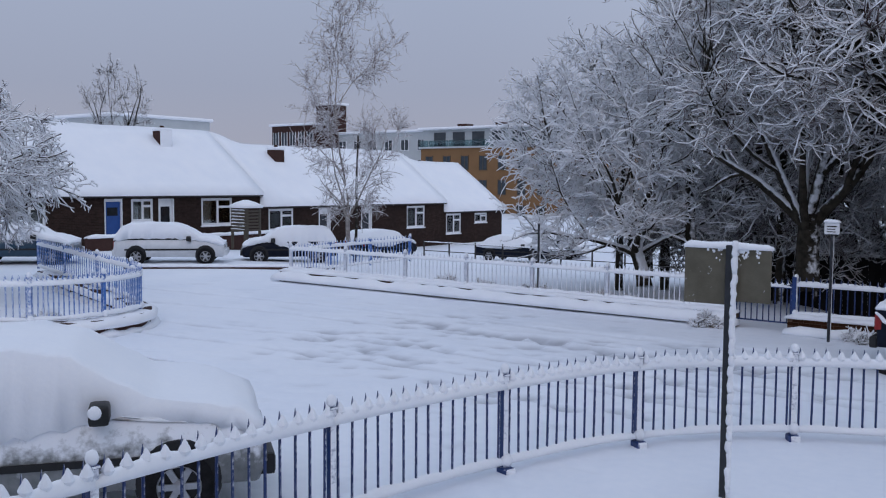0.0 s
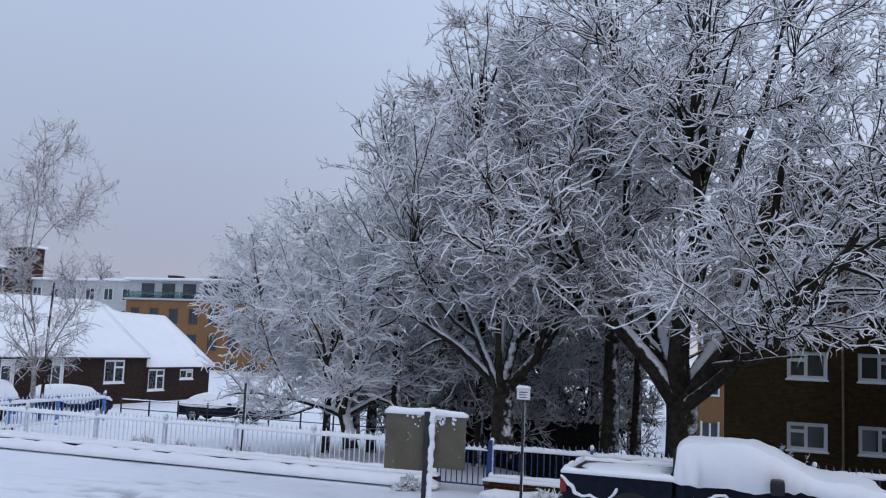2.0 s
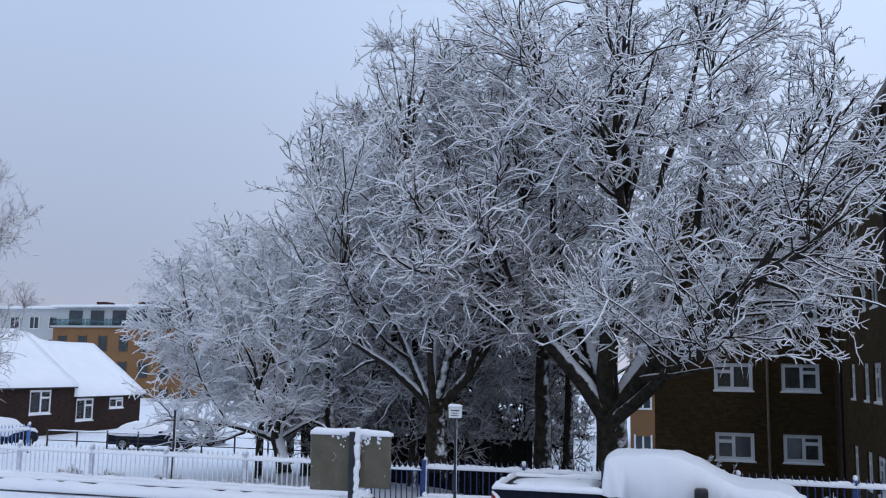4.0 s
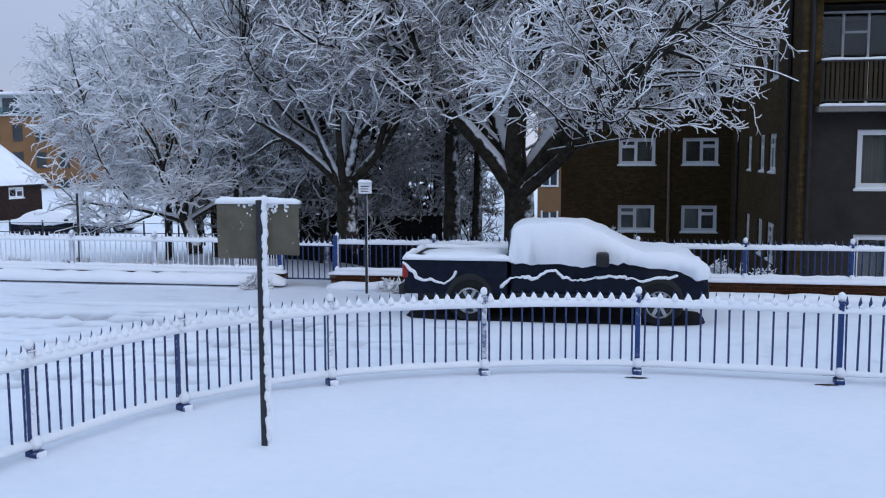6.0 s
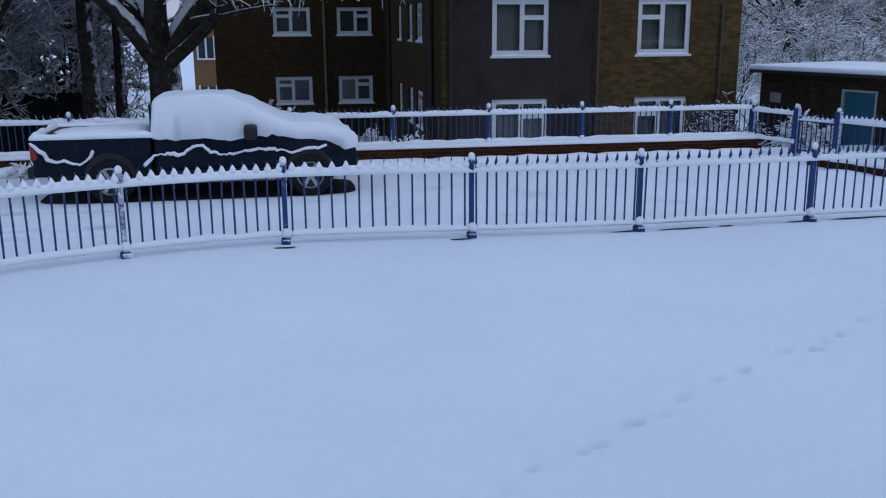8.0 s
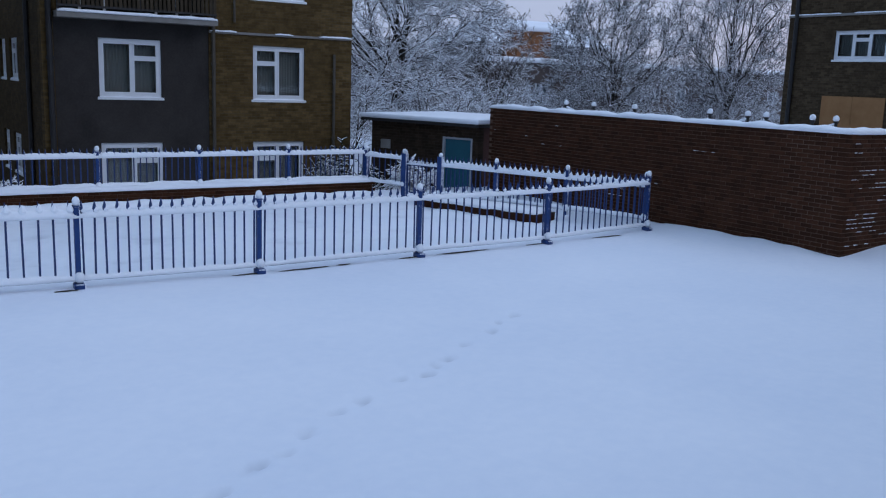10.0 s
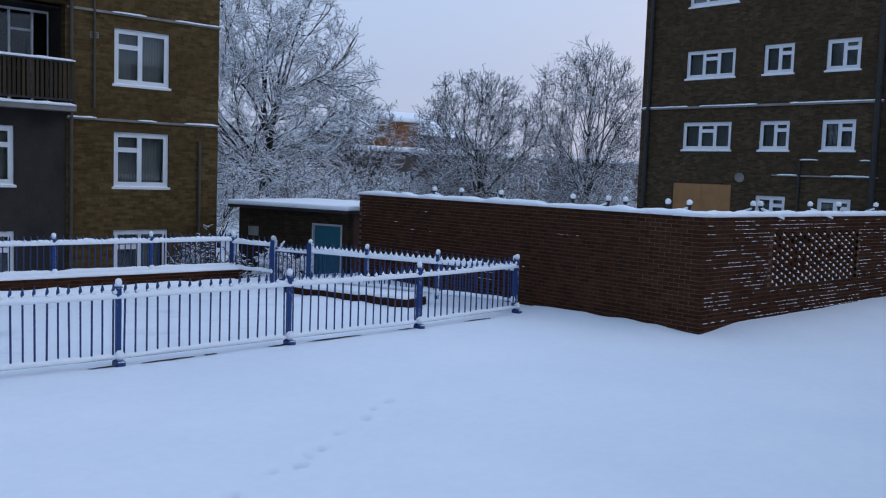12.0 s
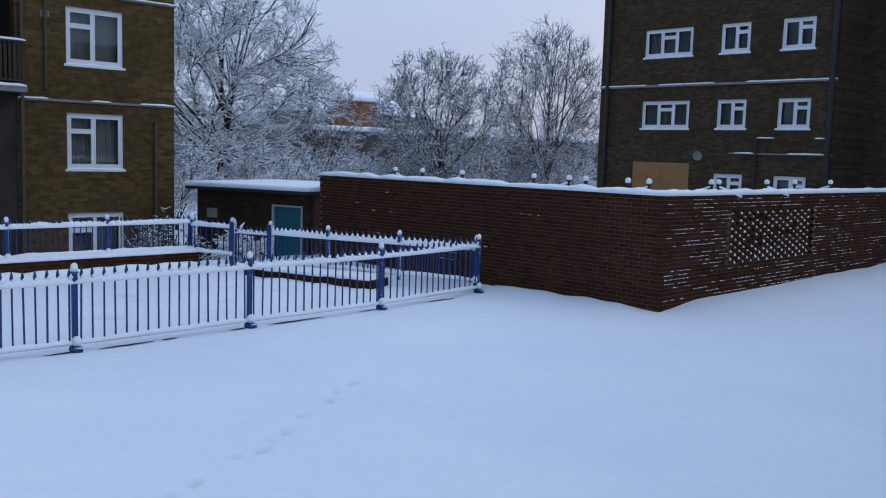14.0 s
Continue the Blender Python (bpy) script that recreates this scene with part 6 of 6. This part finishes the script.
def bush(label, x, y, r, h, n, seed, mat, z=None):
    z0 = fall(x, y) if z is None else z
    rs = np.random.default_rng(seed)
    e = thing("bush", pose(x, y, z0), label, "bush", "snowy bushes")
    d = unit(np.stack([rs.normal(0, 1, n), rs.normal(0, 1, n), np.abs(rs.normal(0.5, 0.7, n))], 1))
    l1 = runs(rs, d * 0.05 * [1, 1, 0], d, rs.uniform(0.6, 1.0, n) * r, 5, 0.15, (0, 0, 0), rs.uniform(-0.8, 0.3, n))
    l1[..., 2] *= h / r
    r1 = np.linspace(0.018, 0.008, 6)[None] * np.ones((n, 1))
    q, dd, rr = branch_off(rs, l1, r1, n * 26, 0.15, (30, 80), np.array([0, 0, 0.0]), 0.3, 0.1)
    l2 = runs(rs, q, dd, rs.uniform(0.06, 0.2, len(q)), 2, 0.35, (0, 0, 0), np.full(len(q), -0.4))
    r2 = np.linspace(1, 0.5, 3)[None] * rs.uniform(0.008, 0.018, len(q))[:, None]
    tagged(joined("foliage", [tubes(l1, r1, 3, 0.01), tubes(l2, r2, 3, 0.012)], mat, e, "snow-laden sprays"), kind="stuff")


bush("low bush heaped with snow against the flats", 3.4, 20.6, 1.1, 1.7, 90, 3, twig_dark)
bush("evergreen bush speckled with snow", 11.7, 20.3, 1.15, 1.9, 110, 4, bush_leaf)
bush("evergreen bush speckled with snow", 12.9, 20.8, 0.9, 1.7, 80, 5, bush_leaf)
bush("arching bush bent over with snow beside the rear wing", 0.4, 31.0, 2.0, 2.0, 90, 6, twig_dark)
bush("shrubs in the bungalow gardens dusted with snow", -36.6, 33.2, 0.9, 0.9, 60, 7, bush_leaf)
for i, (x, y) in enumerate(((-14.5, 20.4), (-13.2, 20.8), (-12.4, 20.2), (-10.8, 20.5), (-16.2, 20.9), (-17.2, 8.9), (-18.1, 9.2), (-10.0, 20.1))):
    bush("small bedding plant poking through the snow", x, y, 0.35, 0.3, 26, 80 + i, twig_dark)
bush("small bush at the corner of the gate", -7.0, 17.95, 0.3, 0.3, 26, 95, twig_dark)
bush("low dark plants at the foot of the notice pole", -3.9, 17.95, 0.4, 0.2, 36, 96, twig_dark)
bush("snowy bush behind the side gate", 13.1, 18.9, 0.8, 0.9, 60, 97, twig_dark)

# ---- vehicles ----


def slab(prof, half, tumble=0.0, z_ref=0.9, ends=((-1, 0.955), (-0.985, 0.985), (-0.93, 1.0), (-0.4, 1.0), (0.4, 1.0), (0.93, 1.0), (0.985, 0.985), (1, 0.955)), rough=0.0, seed=0, arch=0.0):
    """A side outline (x, z) swept across the width with rounded sides that lean in above z_ref."""
    bm = bmesh.new()
    cx = sum(p[0] for p in prof) / len(prof)
    cz = sum(p[1] for p in prof) / len(prof)
    fine = []
    for (ax, az), (bx, bz) in zip(prof, prof[1:] + prof[:1]):
        k = max(1, int(math.hypot(bx - ax, bz - az) / (0.09 if rough else 0.16)))
        fine += [(ax + (bx - ax) * i / k, az + (bz - az) * i / k) for i in range(k)]
    rings = []
    for s, k in ends:
        ring = []
        for x, z in fine:
            qx, qz = cx + (x - cx) * k, cz + (z - cz) * (k if z > cz else 1 - (1 - k) * 0.5)
            w = half * (1 - tumble * max(0.0, z - z_ref))
            v = Vector((qx, s * w, qz - arch * s * s * max(0, z - cz)))
            if rough:
                v += Vector((noise.noise(v * 3 + Vector((seed, 0, 0))), noise.noise(v * 3 + Vector((0, seed, 9))), noise.noise(v * 3.5 + Vector((5, 0, seed))))) * rough
                if z < z_ref + 0.08:
                    # the ragged lower edge, where the snow has broken off
                    v.z += rough * 1.5 * noise.noise(Vector((x * 7, seed, s))) + rough * 0.9 * noise.noise(Vector((x * 17, s, seed)))
                v += Vector((0, noise.noise(v * 9 + Vector((3, seed, 0))), noise.noise(v * 10 + Vector((seed, 1, 4))))) * rough * 0.6
            ring.append(bm.verts.new(v))
        rings.append(ring)
    n = len(fine)
    for a, b in zip(rings, rings[1:]):
        for i in range(n):
            bm.faces.new((a[i], a[(i + 1) % n], b[(i + 1) % n], b[i]))
    for ring in (rings[0], rings[-1]):
        bm.faces.new(ring)
    bmesh.ops.triangulate(bm, faces=[f for f in bm.faces if len(f.verts) > 4])
    bmesh.ops.recalc_face_normals(bm, faces=bm.faces[:])
    return bm


def wheel(parent, x, y, r, side, spokes=6):
    w = part("wheel", lathe(bmesh.new(), [(r * 0.64, -0.10), (r * 0.92, -0.10), (r, -0.06), (r, 0.06), (r * 0.92, 0.10), (r * 0.64, 0.10), (r * 0.62, 0.0), (r * 0.64, -0.10)], 28, "y", None, 0, False), rubber, parent, "black tyre", True, pose(x, y, r))
    part("rim", lathe(bmesh.new(), [(r * 0.64, -0.07), (r * 0.66, 0.085 * 1), (r * 0.60, 0.09), (r * 0.57, 0.04), (r * 0.57, 0.0)] if side > 0 else [(r * 0.64, 0.07), (r * 0.66, -0.085), (r * 0.60, -0.09), (r * 0.57, -0.04), (r * 0.57, 0.0)], 24, "y", None, 0, False), alloy, w)
    part("hub", lathe(bmesh.new(), [(r * 0.58, -0.01), (r * 0.58, 0.01)], 20, "y"), black_trim, w)
    bm = bmesh.new()
    for i in range(spokes):
        box(bm, 0.04, r * 0.6, -0.012 + side * 0.055, 0.012 + side * 0.055, -0.028, 0.028, 0, pose(0, 0, 0, 0, 360 * i / spokes, 0))
    lathe(bm, [(0.06, side * 0.035), (0.06, side * 0.075), (0.02, side * 0.085)], 12, "y")
    part("spokes", bm, alloy, w)
    return w


def mirror(parent, x, y, z, side, mat=black_trim, s=1.0, snowy_face=False):
    bm = bevelled(boxes((-0.06 * s, 0.08 * s, -0.10 * s, 0.10 * s, -0.075 * s, 0.075 * s)), 0.035 * s, 2)
    q = part("mirror", bm, mat, parent, "door mirror", True, pose(x, y + side * 0.12, z))
    if snowy_face:
        part("mirror_snow", lathe(bmesh.new(), [(0.05 * s, -0.01), (0.046 * s, 0.015), (0.02 * s, 0.028)] if side > 0 else [(0.05 * s, 0.01), (0.046 * s, -0.015), (0.02 * s, -0.028)], 12, "y", pose(-0.015, side * 0.09 * s, 0.03)), snow, q, "lump of snow on the mirror", True)
    part("stalk", boxes((-0.02, 0.03, -0.12 if side > 0 else 0.05, -0.05 if side > 0 else 0.12, -0.03, 0.01)), black_trim, q)
    return q


# pickup, standing on a patch that the snow has not reached
bm = bmesh.new()
ring = [(math.cos(2 * math.pi * i / 40), math.sin(2 * math.pi * i / 40)) for i in range(40)]
bm.faces.new([bm.verts.new((2.62 * math.copysign(abs(c) ** 0.35, c), 0.88 * math.copysign(abs(s) ** 0.35, s) + 0.05 * noise.noise(Vector((c * 3, s * 3, 0))), 0)) for c, s in ring])
tagged(part("bare_tarmac", bm, asphalt, matrix=pose(-0.45, 15.62, 0.006)), "bare dark tarmac sheltered by the pickup", "tarmac", kind="structure")
truck = thing("pickup_truck", pose(-0.43, 15.68, 0), "dark blue-black pickup truck under thick snow", "pickup")
H2 = 0.90
part("cab", slab([(-0.72, 0.42), (-0.72, 1.02), (-0.66, 1.60), (-0.45, 1.66), (0.5, 1.64), (0.75, 1.55), (1.5, 1.16), (2.3, 1.08), (2.55, 0.95), (2.6, 0.62), (2.52, 0.42)], H2, 0.22, 1.0), dark_car_paint, truck, "dark blue-black cab and bonnet", True)
part("load_bed", slab([(-2.58, 0.45), (-2.6, 1.08), (-0.76, 1.08), (-0.76, 0.45)], H2), dark_car_paint, truck, "dark load bed", False)
part("bed_well", boxes((-2.5, -0.8, -0.78, 0.78, 1.081, 1.09)), black_trim, truck, "dark inside of the bed")
part("chassis", boxes((-2.4, 2.4, -0.6, 0.6, 0.28, 0.46)), black_trim, truck)
part("bumper", bevelled(boxes((2.45, 2.60, -0.88, 0.88, 0.42, 0.64)), 0.04, 2), black_trim, truck)
part("bumper", bevelled(boxes((-2.7, -2.58, -0.85, 0.85, 0.42, 0.6)), 0.03, 2), black_trim, truck)
for side in (-1, 1):
    part("taillight", bevelled(boxes((-2.62, -2.5, side * 0.82 - 0.085, side * 0.82 + 0.085, 0.72, 0.98)), 0.02, 1), red_lens, truck, "red tail lamp")
    part("headlight", bevelled(boxes((2.4, 2.57, side * 0.7 - 0.16, side * 0.7 + 0.16, 0.78, 0.95)), 0.03, 2), lamp_lens, truck, "clear headlamp")
    part("side_step", bevelled(boxes((-0.7, 1.25, side * 0.93 - 0.06, side * 0.93 + 0.06, 0.34, 0.39)), 0.015, 1), alloy, truck, "metal side step")
    part("step_snow", snow_strip([(-0.65, side * 0.94, 0.39), (1.2, side * 0.94, 0.39)], 0.1, 0.05, 6, 0.1, 0.0, 0.6), snow, truck, "", True)
    part("sill", boxes((-0.65, 1.3, side * 0.9 - 0.02, side * 0.9 + 0.02, 0.42, 0.50)), black_trim, truck)
    mirror(truck, 0.83, side * 0.93, 1.12, side, black_trim, 1.55)
    for x in (-1.42, 1.79):
        part("wheel_arch", lathe(bmesh.new(), [(0.40, -0.02), (0.41, 0.0), (0.40, 0.02), (0.2, 0.022), (0.2, -0.022)], 28, "y", pose(x, side * 0.895, 0.42)), black_trim, truck)
        wheel(truck, x, side * 0.875, 0.36, side)
part("cab_snow", slab([(-0.74, 1.05), (-0.72, 1.4), (-0.71, 1.64), (-0.62, 1.70), (-0.1, 1.735), (0.45, 1.72), (0.82, 1.60), (1.25, 1.36), (1.55, 1.25), (2.0, 1.23), (2.4, 1.13), (2.6, 0.98), (2.63, 0.80), (2.45, 0.78), (2.2, 0.90), (1.7, 0.98), (1.0, 1.03), (0.4, 0.97), (-0.1, 1.02), (-0.4, 0.98)], 0.94, 0.2, 1.0, rough=0.028, seed=3, arch=0.07), snow, truck, "thick snow over cab, windows and bonnet", True)
part("rear_window", boxes((-0.775, -0.745, -0.70, 0.70, 1.16, 1.56)), car_glass, truck, "dark rear window")
part("bed_snow", snow_strip([(-2.6, -0.86, 1.07), (-0.72, -0.86, 1.07)], 0.15, 0.10, 4, 0.1, 0.02, 0.5), snow, truck, "snow on the bed rail", True)
part("bed_snow", snow_strip([(-2.6, 0.86, 1.07), (-0.72, 0.86, 1.07)], 0.15, 0.11, 5, 0.1, 0.02, 0.5), snow, truck, "snow on the bed rail", True)
part("bed_snow", snow_strip([(-2.56, -0.86, 1.07), (-2.56, 0.86, 1.07)], 0.13, 0.10, 6, 0.1, 0.02, 0.5), snow, truck, "snow on the tailgate", True)
part("bed_snow", snow_strip([(-2.4, 0.1, 1.06), (-0.85, 0.1, 1.06)], 1.1, 0.1, 7, 0.2, 0.02, 0.5), snow, truck, "snow in the bed", True)
STRANDS = [[(-2.58, 0.98), (-2.5, 0.9), (-2.4, 0.82), (-2.33, 0.72), (-2.1, 0.7), (-1.9, 0.66), (-1.75, 0.7), (-1.66, 0.84)],
           [(-1.66, 0.45), (-1.5, 0.55), (-1.3, 0.57), (-1.1, 0.5)],
           [(-0.85, 0.62), (-0.7, 0.76), (-0.5, 0.78), (-0.3, 0.76), (-0.1, 0.88), (0.05, 0.9), (0.15, 0.82), (0.35, 0.76), (0.7, 0.78), (1.0, 0.82), (1.3, 0.8), (1.5, 0.74), (1.75, 0.8), (2.1, 0.84)]]
for st in STRANDS:
    st = [(p.x, p.y) for s in curve_points([(x, z, 0) for x, z in st], 7) for p in s[:-1]] + [st[-1]]
    st = [(x, z + 0.022 * noise.noise(Vector((x * 6, z * 6, 2))) + 0.03 * noise.noise(Vector((x * 13, z * 5, 7)))) for x, z in st]
    bm = bmesh.new()
    for (ax, az), (bx, bz) in zip(st, st[1:]):
        w = 0.022 * (1 + 0.9 * noise.noise(Vector((ax * 4, az * 4, 0))))
        lathe(bm, [(w * 0.4, -w * 1.6), (w, -w * 0.8), (w, w * 0.8), (w * 0.4, w * 1.6)], 7, "z", look((ax, -0.915, az), (bx, -0.915, bz)) @ pose(0, 0, 0))
    tagged(part("snow_strand", bm, snow, truck, "curling strand of slipped snow", True), kind="stuff")


def car(label, x, y, z, ang, L, paint, hatch, seed, group="parked cars", wide=0.86, snow_side=0.0, tall=1.0, snowy_face=False):
    e = thing("car", pose(x, y, z, 0, 0, ang), label, "car", group)
    q = lambda pts: [(a * L, b * tall) for a, b in pts]
    part("body", slab(q([(-0.49, 0.3), (-0.5, 0.55), (-0.495, 0.85), (-0.47, 0.93), (0.2, 0.93), (0.44, 0.82), (0.49, 0.66), (0.5, 0.45), (0.48, 0.28)]), wide, 0.1, 0.7), paint, e, "", True)
    roof = [(-0.47, 0.9), (-0.42, 1.36), (-0.36, 1.42), (0.02, 1.42), (0.10, 1.36), (0.26, 0.9)] if hatch else [(-0.40, 0.9), (-0.28, 1.34), (-0.22, 1.40), (0.02, 1.40), (0.10, 1.34), (0.27, 0.9)]
    part("cabin", slab(q(roof), wide * 0.93, 0.25, 0.9), car_glass, e, "dark windows", True)
    if hatch:
        top = [(-0.50, 0.90), (-0.492, 1.05), (-0.44, 1.42), (-0.38, 1.54), (-0.1, 1.57), (0.03, 1.55), (0.12, 1.46), (0.27, 1.06), (0.42, 0.96), (0.49, 0.80), (0.485, 0.70), (0.40, 0.80), (0.22, 0.92), (0.0, 0.98 - snow_side), (-0.3, 1.0 - snow_side)]
    else:
        top = [(-0.51, 0.82), (-0.5, 1.04), (-0.42, 1.08), (-0.30, 1.46), (-0.22, 1.55), (0.0, 1.56), (0.1, 1.48), (0.28, 1.06), (0.42, 0.97), (0.5, 0.80), (0.49, 0.68), (0.40, 0.78), (0.22, 0.9), (0.0, 0.95 - snow_side), (-0.3, 0.95 - snow_side)]
    part("snow_blanket", slab(q(top), wide * 1.02, 0.28, 0.95, rough=0.03, seed=seed, arch=0.08), snow, e, "thick rounded snow over roof and bonnet", True)
    for side in (-1, 1):
        part("side_strip", boxes((-0.4 * L, 0.36 * L, side * wide - 0.015, side * wide + 0.015, 0.52, 0.58)), black_trim, e)
        part("headlight", bevelled(boxes((0.46 * L, 0.497 * L, side * wide * 0.72 - 0.15, side * wide * 0.72 + 0.15, 0.58, 0.72)), 0.02, 1), lamp_lens, e)
        part("taillight", bevelled(boxes((-0.503 * L, -0.47 * L, side * wide * 0.8 - 0.1, side * wide * 0.8 + 0.1, 0.62, 0.85)), 0.02, 1), red_lens, e)
        mirror(e, 0.17 * L, side * wide * 0.96, 0.98 * tall, side, black_trim, 1.2, snowy_face)
        for fx in (-0.30, 0.32):
            part("wheel_arch", lathe(bmesh.new(), [(0.36, -0.015), (0.37, 0.0), (0.36, 0.015), (0.15, 0.016), (0.15, -0.016)], 24, "y", pose(fx * L, side * wide * 0.985, 0.34)), black_trim, e)
            wheel(e, fx * L, side * (wide - 0.03), 0.30, side)
    part("bumper", bevelled(boxes((0.47 * L, 0.515 * L, -wide * 0.95, wide * 0.95, 0.32, 0.52)), 0.04, 2), black_trim if paint is not white_car_paint else paint, e)
    part("bumper", bevelled(boxes((-0.515 * L, -0.47 * L, -wide * 0.95, wide * 0.95, 0.32, 0.55)), 0.04, 2), black_trim if paint is not white_car_paint else paint, e)
    return e


car("white hatchback with snow piled on its roof", -28.45, 20.2, -0.05, 47, 3.95, white_car_paint, True, 2, tall=0.97)
car("dark saloon buried under smooth snow", -26.6, 24.35, -0.18, 229, 3.65, dark_car_paint, True, 5, snow_side=0.34, tall=0.93)
car("dark teal car with a deep cap of snow", -31.9, 16.2, 0.0, 47, 3.9, teal_car_paint, True, 8, snow_side=0.1)
car("parked car almost hidden by snow", -29.6, 33.4, -0.7, 82, 3.3, dark_car_paint, True, 11, snow_side=0.34, tall=0.9)
car("dark car snowed in beyond the park", -25.9, 40.2, -1.12, 8, 4.2, dark_car_paint, False, 14, snow_side=0.2, tall=0.9)
car("pale car lost in snow at the end of the road", -27.5, 46.5, -1.38, 12, 4.2, white_car_paint, True, 19, snow_side=0.3)
car("silver car plastered with snow beside the railing", -7.88, 3.38, 0.06, 53, 4.3, silver_car_paint, True, 17, snow_side=0.22, wide=0.88, tall=1.02, snowy_face=True)

# ---- small things by the bungalows ----
porch = thing("bird_table", pose(-33.6, 28.2, -0.2), "slatted timber shelter with a snowy hipped roof", "shelter")
for px, py in ((-0.45, -0.45), (0.45, -0.45), (-0.45, 0.45), (0.45, 0.45)):
    part("post", boxes((px - 0.05, px + 0.05, py - 0.05, py + 0.05, 0, 1.95)), pipe_brown, porch)
for k in range(7):
    z = 0.85 + k * 0.15
    part("slat", boxes((-0.48, 0.48, -0.52, -0.48, z, z + 0.09)), pipe_brown, porch)
    part("slat", boxes((0.50, 0.54, -0.46, 0.46, z, z + 0.09)), pipe_brown, porch)
    part("slat_snow", snow_strip([(-0.48, -0.51, z + 0.09), (0.48, -0.51, z + 0.09)], 0.06, 0.035, k, 0.1, 0.0, 0.6), snow, porch, smooth=True)
part("roof_snow", lathe(bmesh.new(), [(0.80, 1.95), (0.84, 2.04), (0.5, 2.2), (0.12, 2.32)], 8), snow, porch, "hipped cap of snow", True)
hedge = thing("garden_wall", pose(-35.5, 21, -0.2), "low garden walls with snow in front of the bungalows", "wall")
for a, b in ((0, 3.5), (5.5, 11.5)):
    part("wall", boxes((-0.12, 0.12, a, b, -1.2, 0.72 - a * 0.03)), dark_brick_far, hedge)
    part("coping_snow", snow_strip([(0, a, 0.72 - a * 0.03), (0, b, 0.72 - a * 0.03)], 0.36, 0.15, int(a), 0.25), snow, hedge, "", True)
kerb = thing("kerb", pose(-24.5, 19.6, -0.02), "snowy kerb beside the road", "kerb", kind="structure")
part("kerb_stone", boxes((-3.5, 3.6, -0.07, 0.07, -0.15, 0.10), ), dark_brick_far, kerb, matrix=pose(0, 0, 0, 0, 0, 42))
part("kerb_snow", snow_strip([(-3.5, 0.04, 0.09), (3.6, 0.04, 0.09)], 0.24, 0.09, 9, 0.2, 0.0, 0.6), snow, kerb, "", True, pose(0, 0, 0, 0, 0, 42))
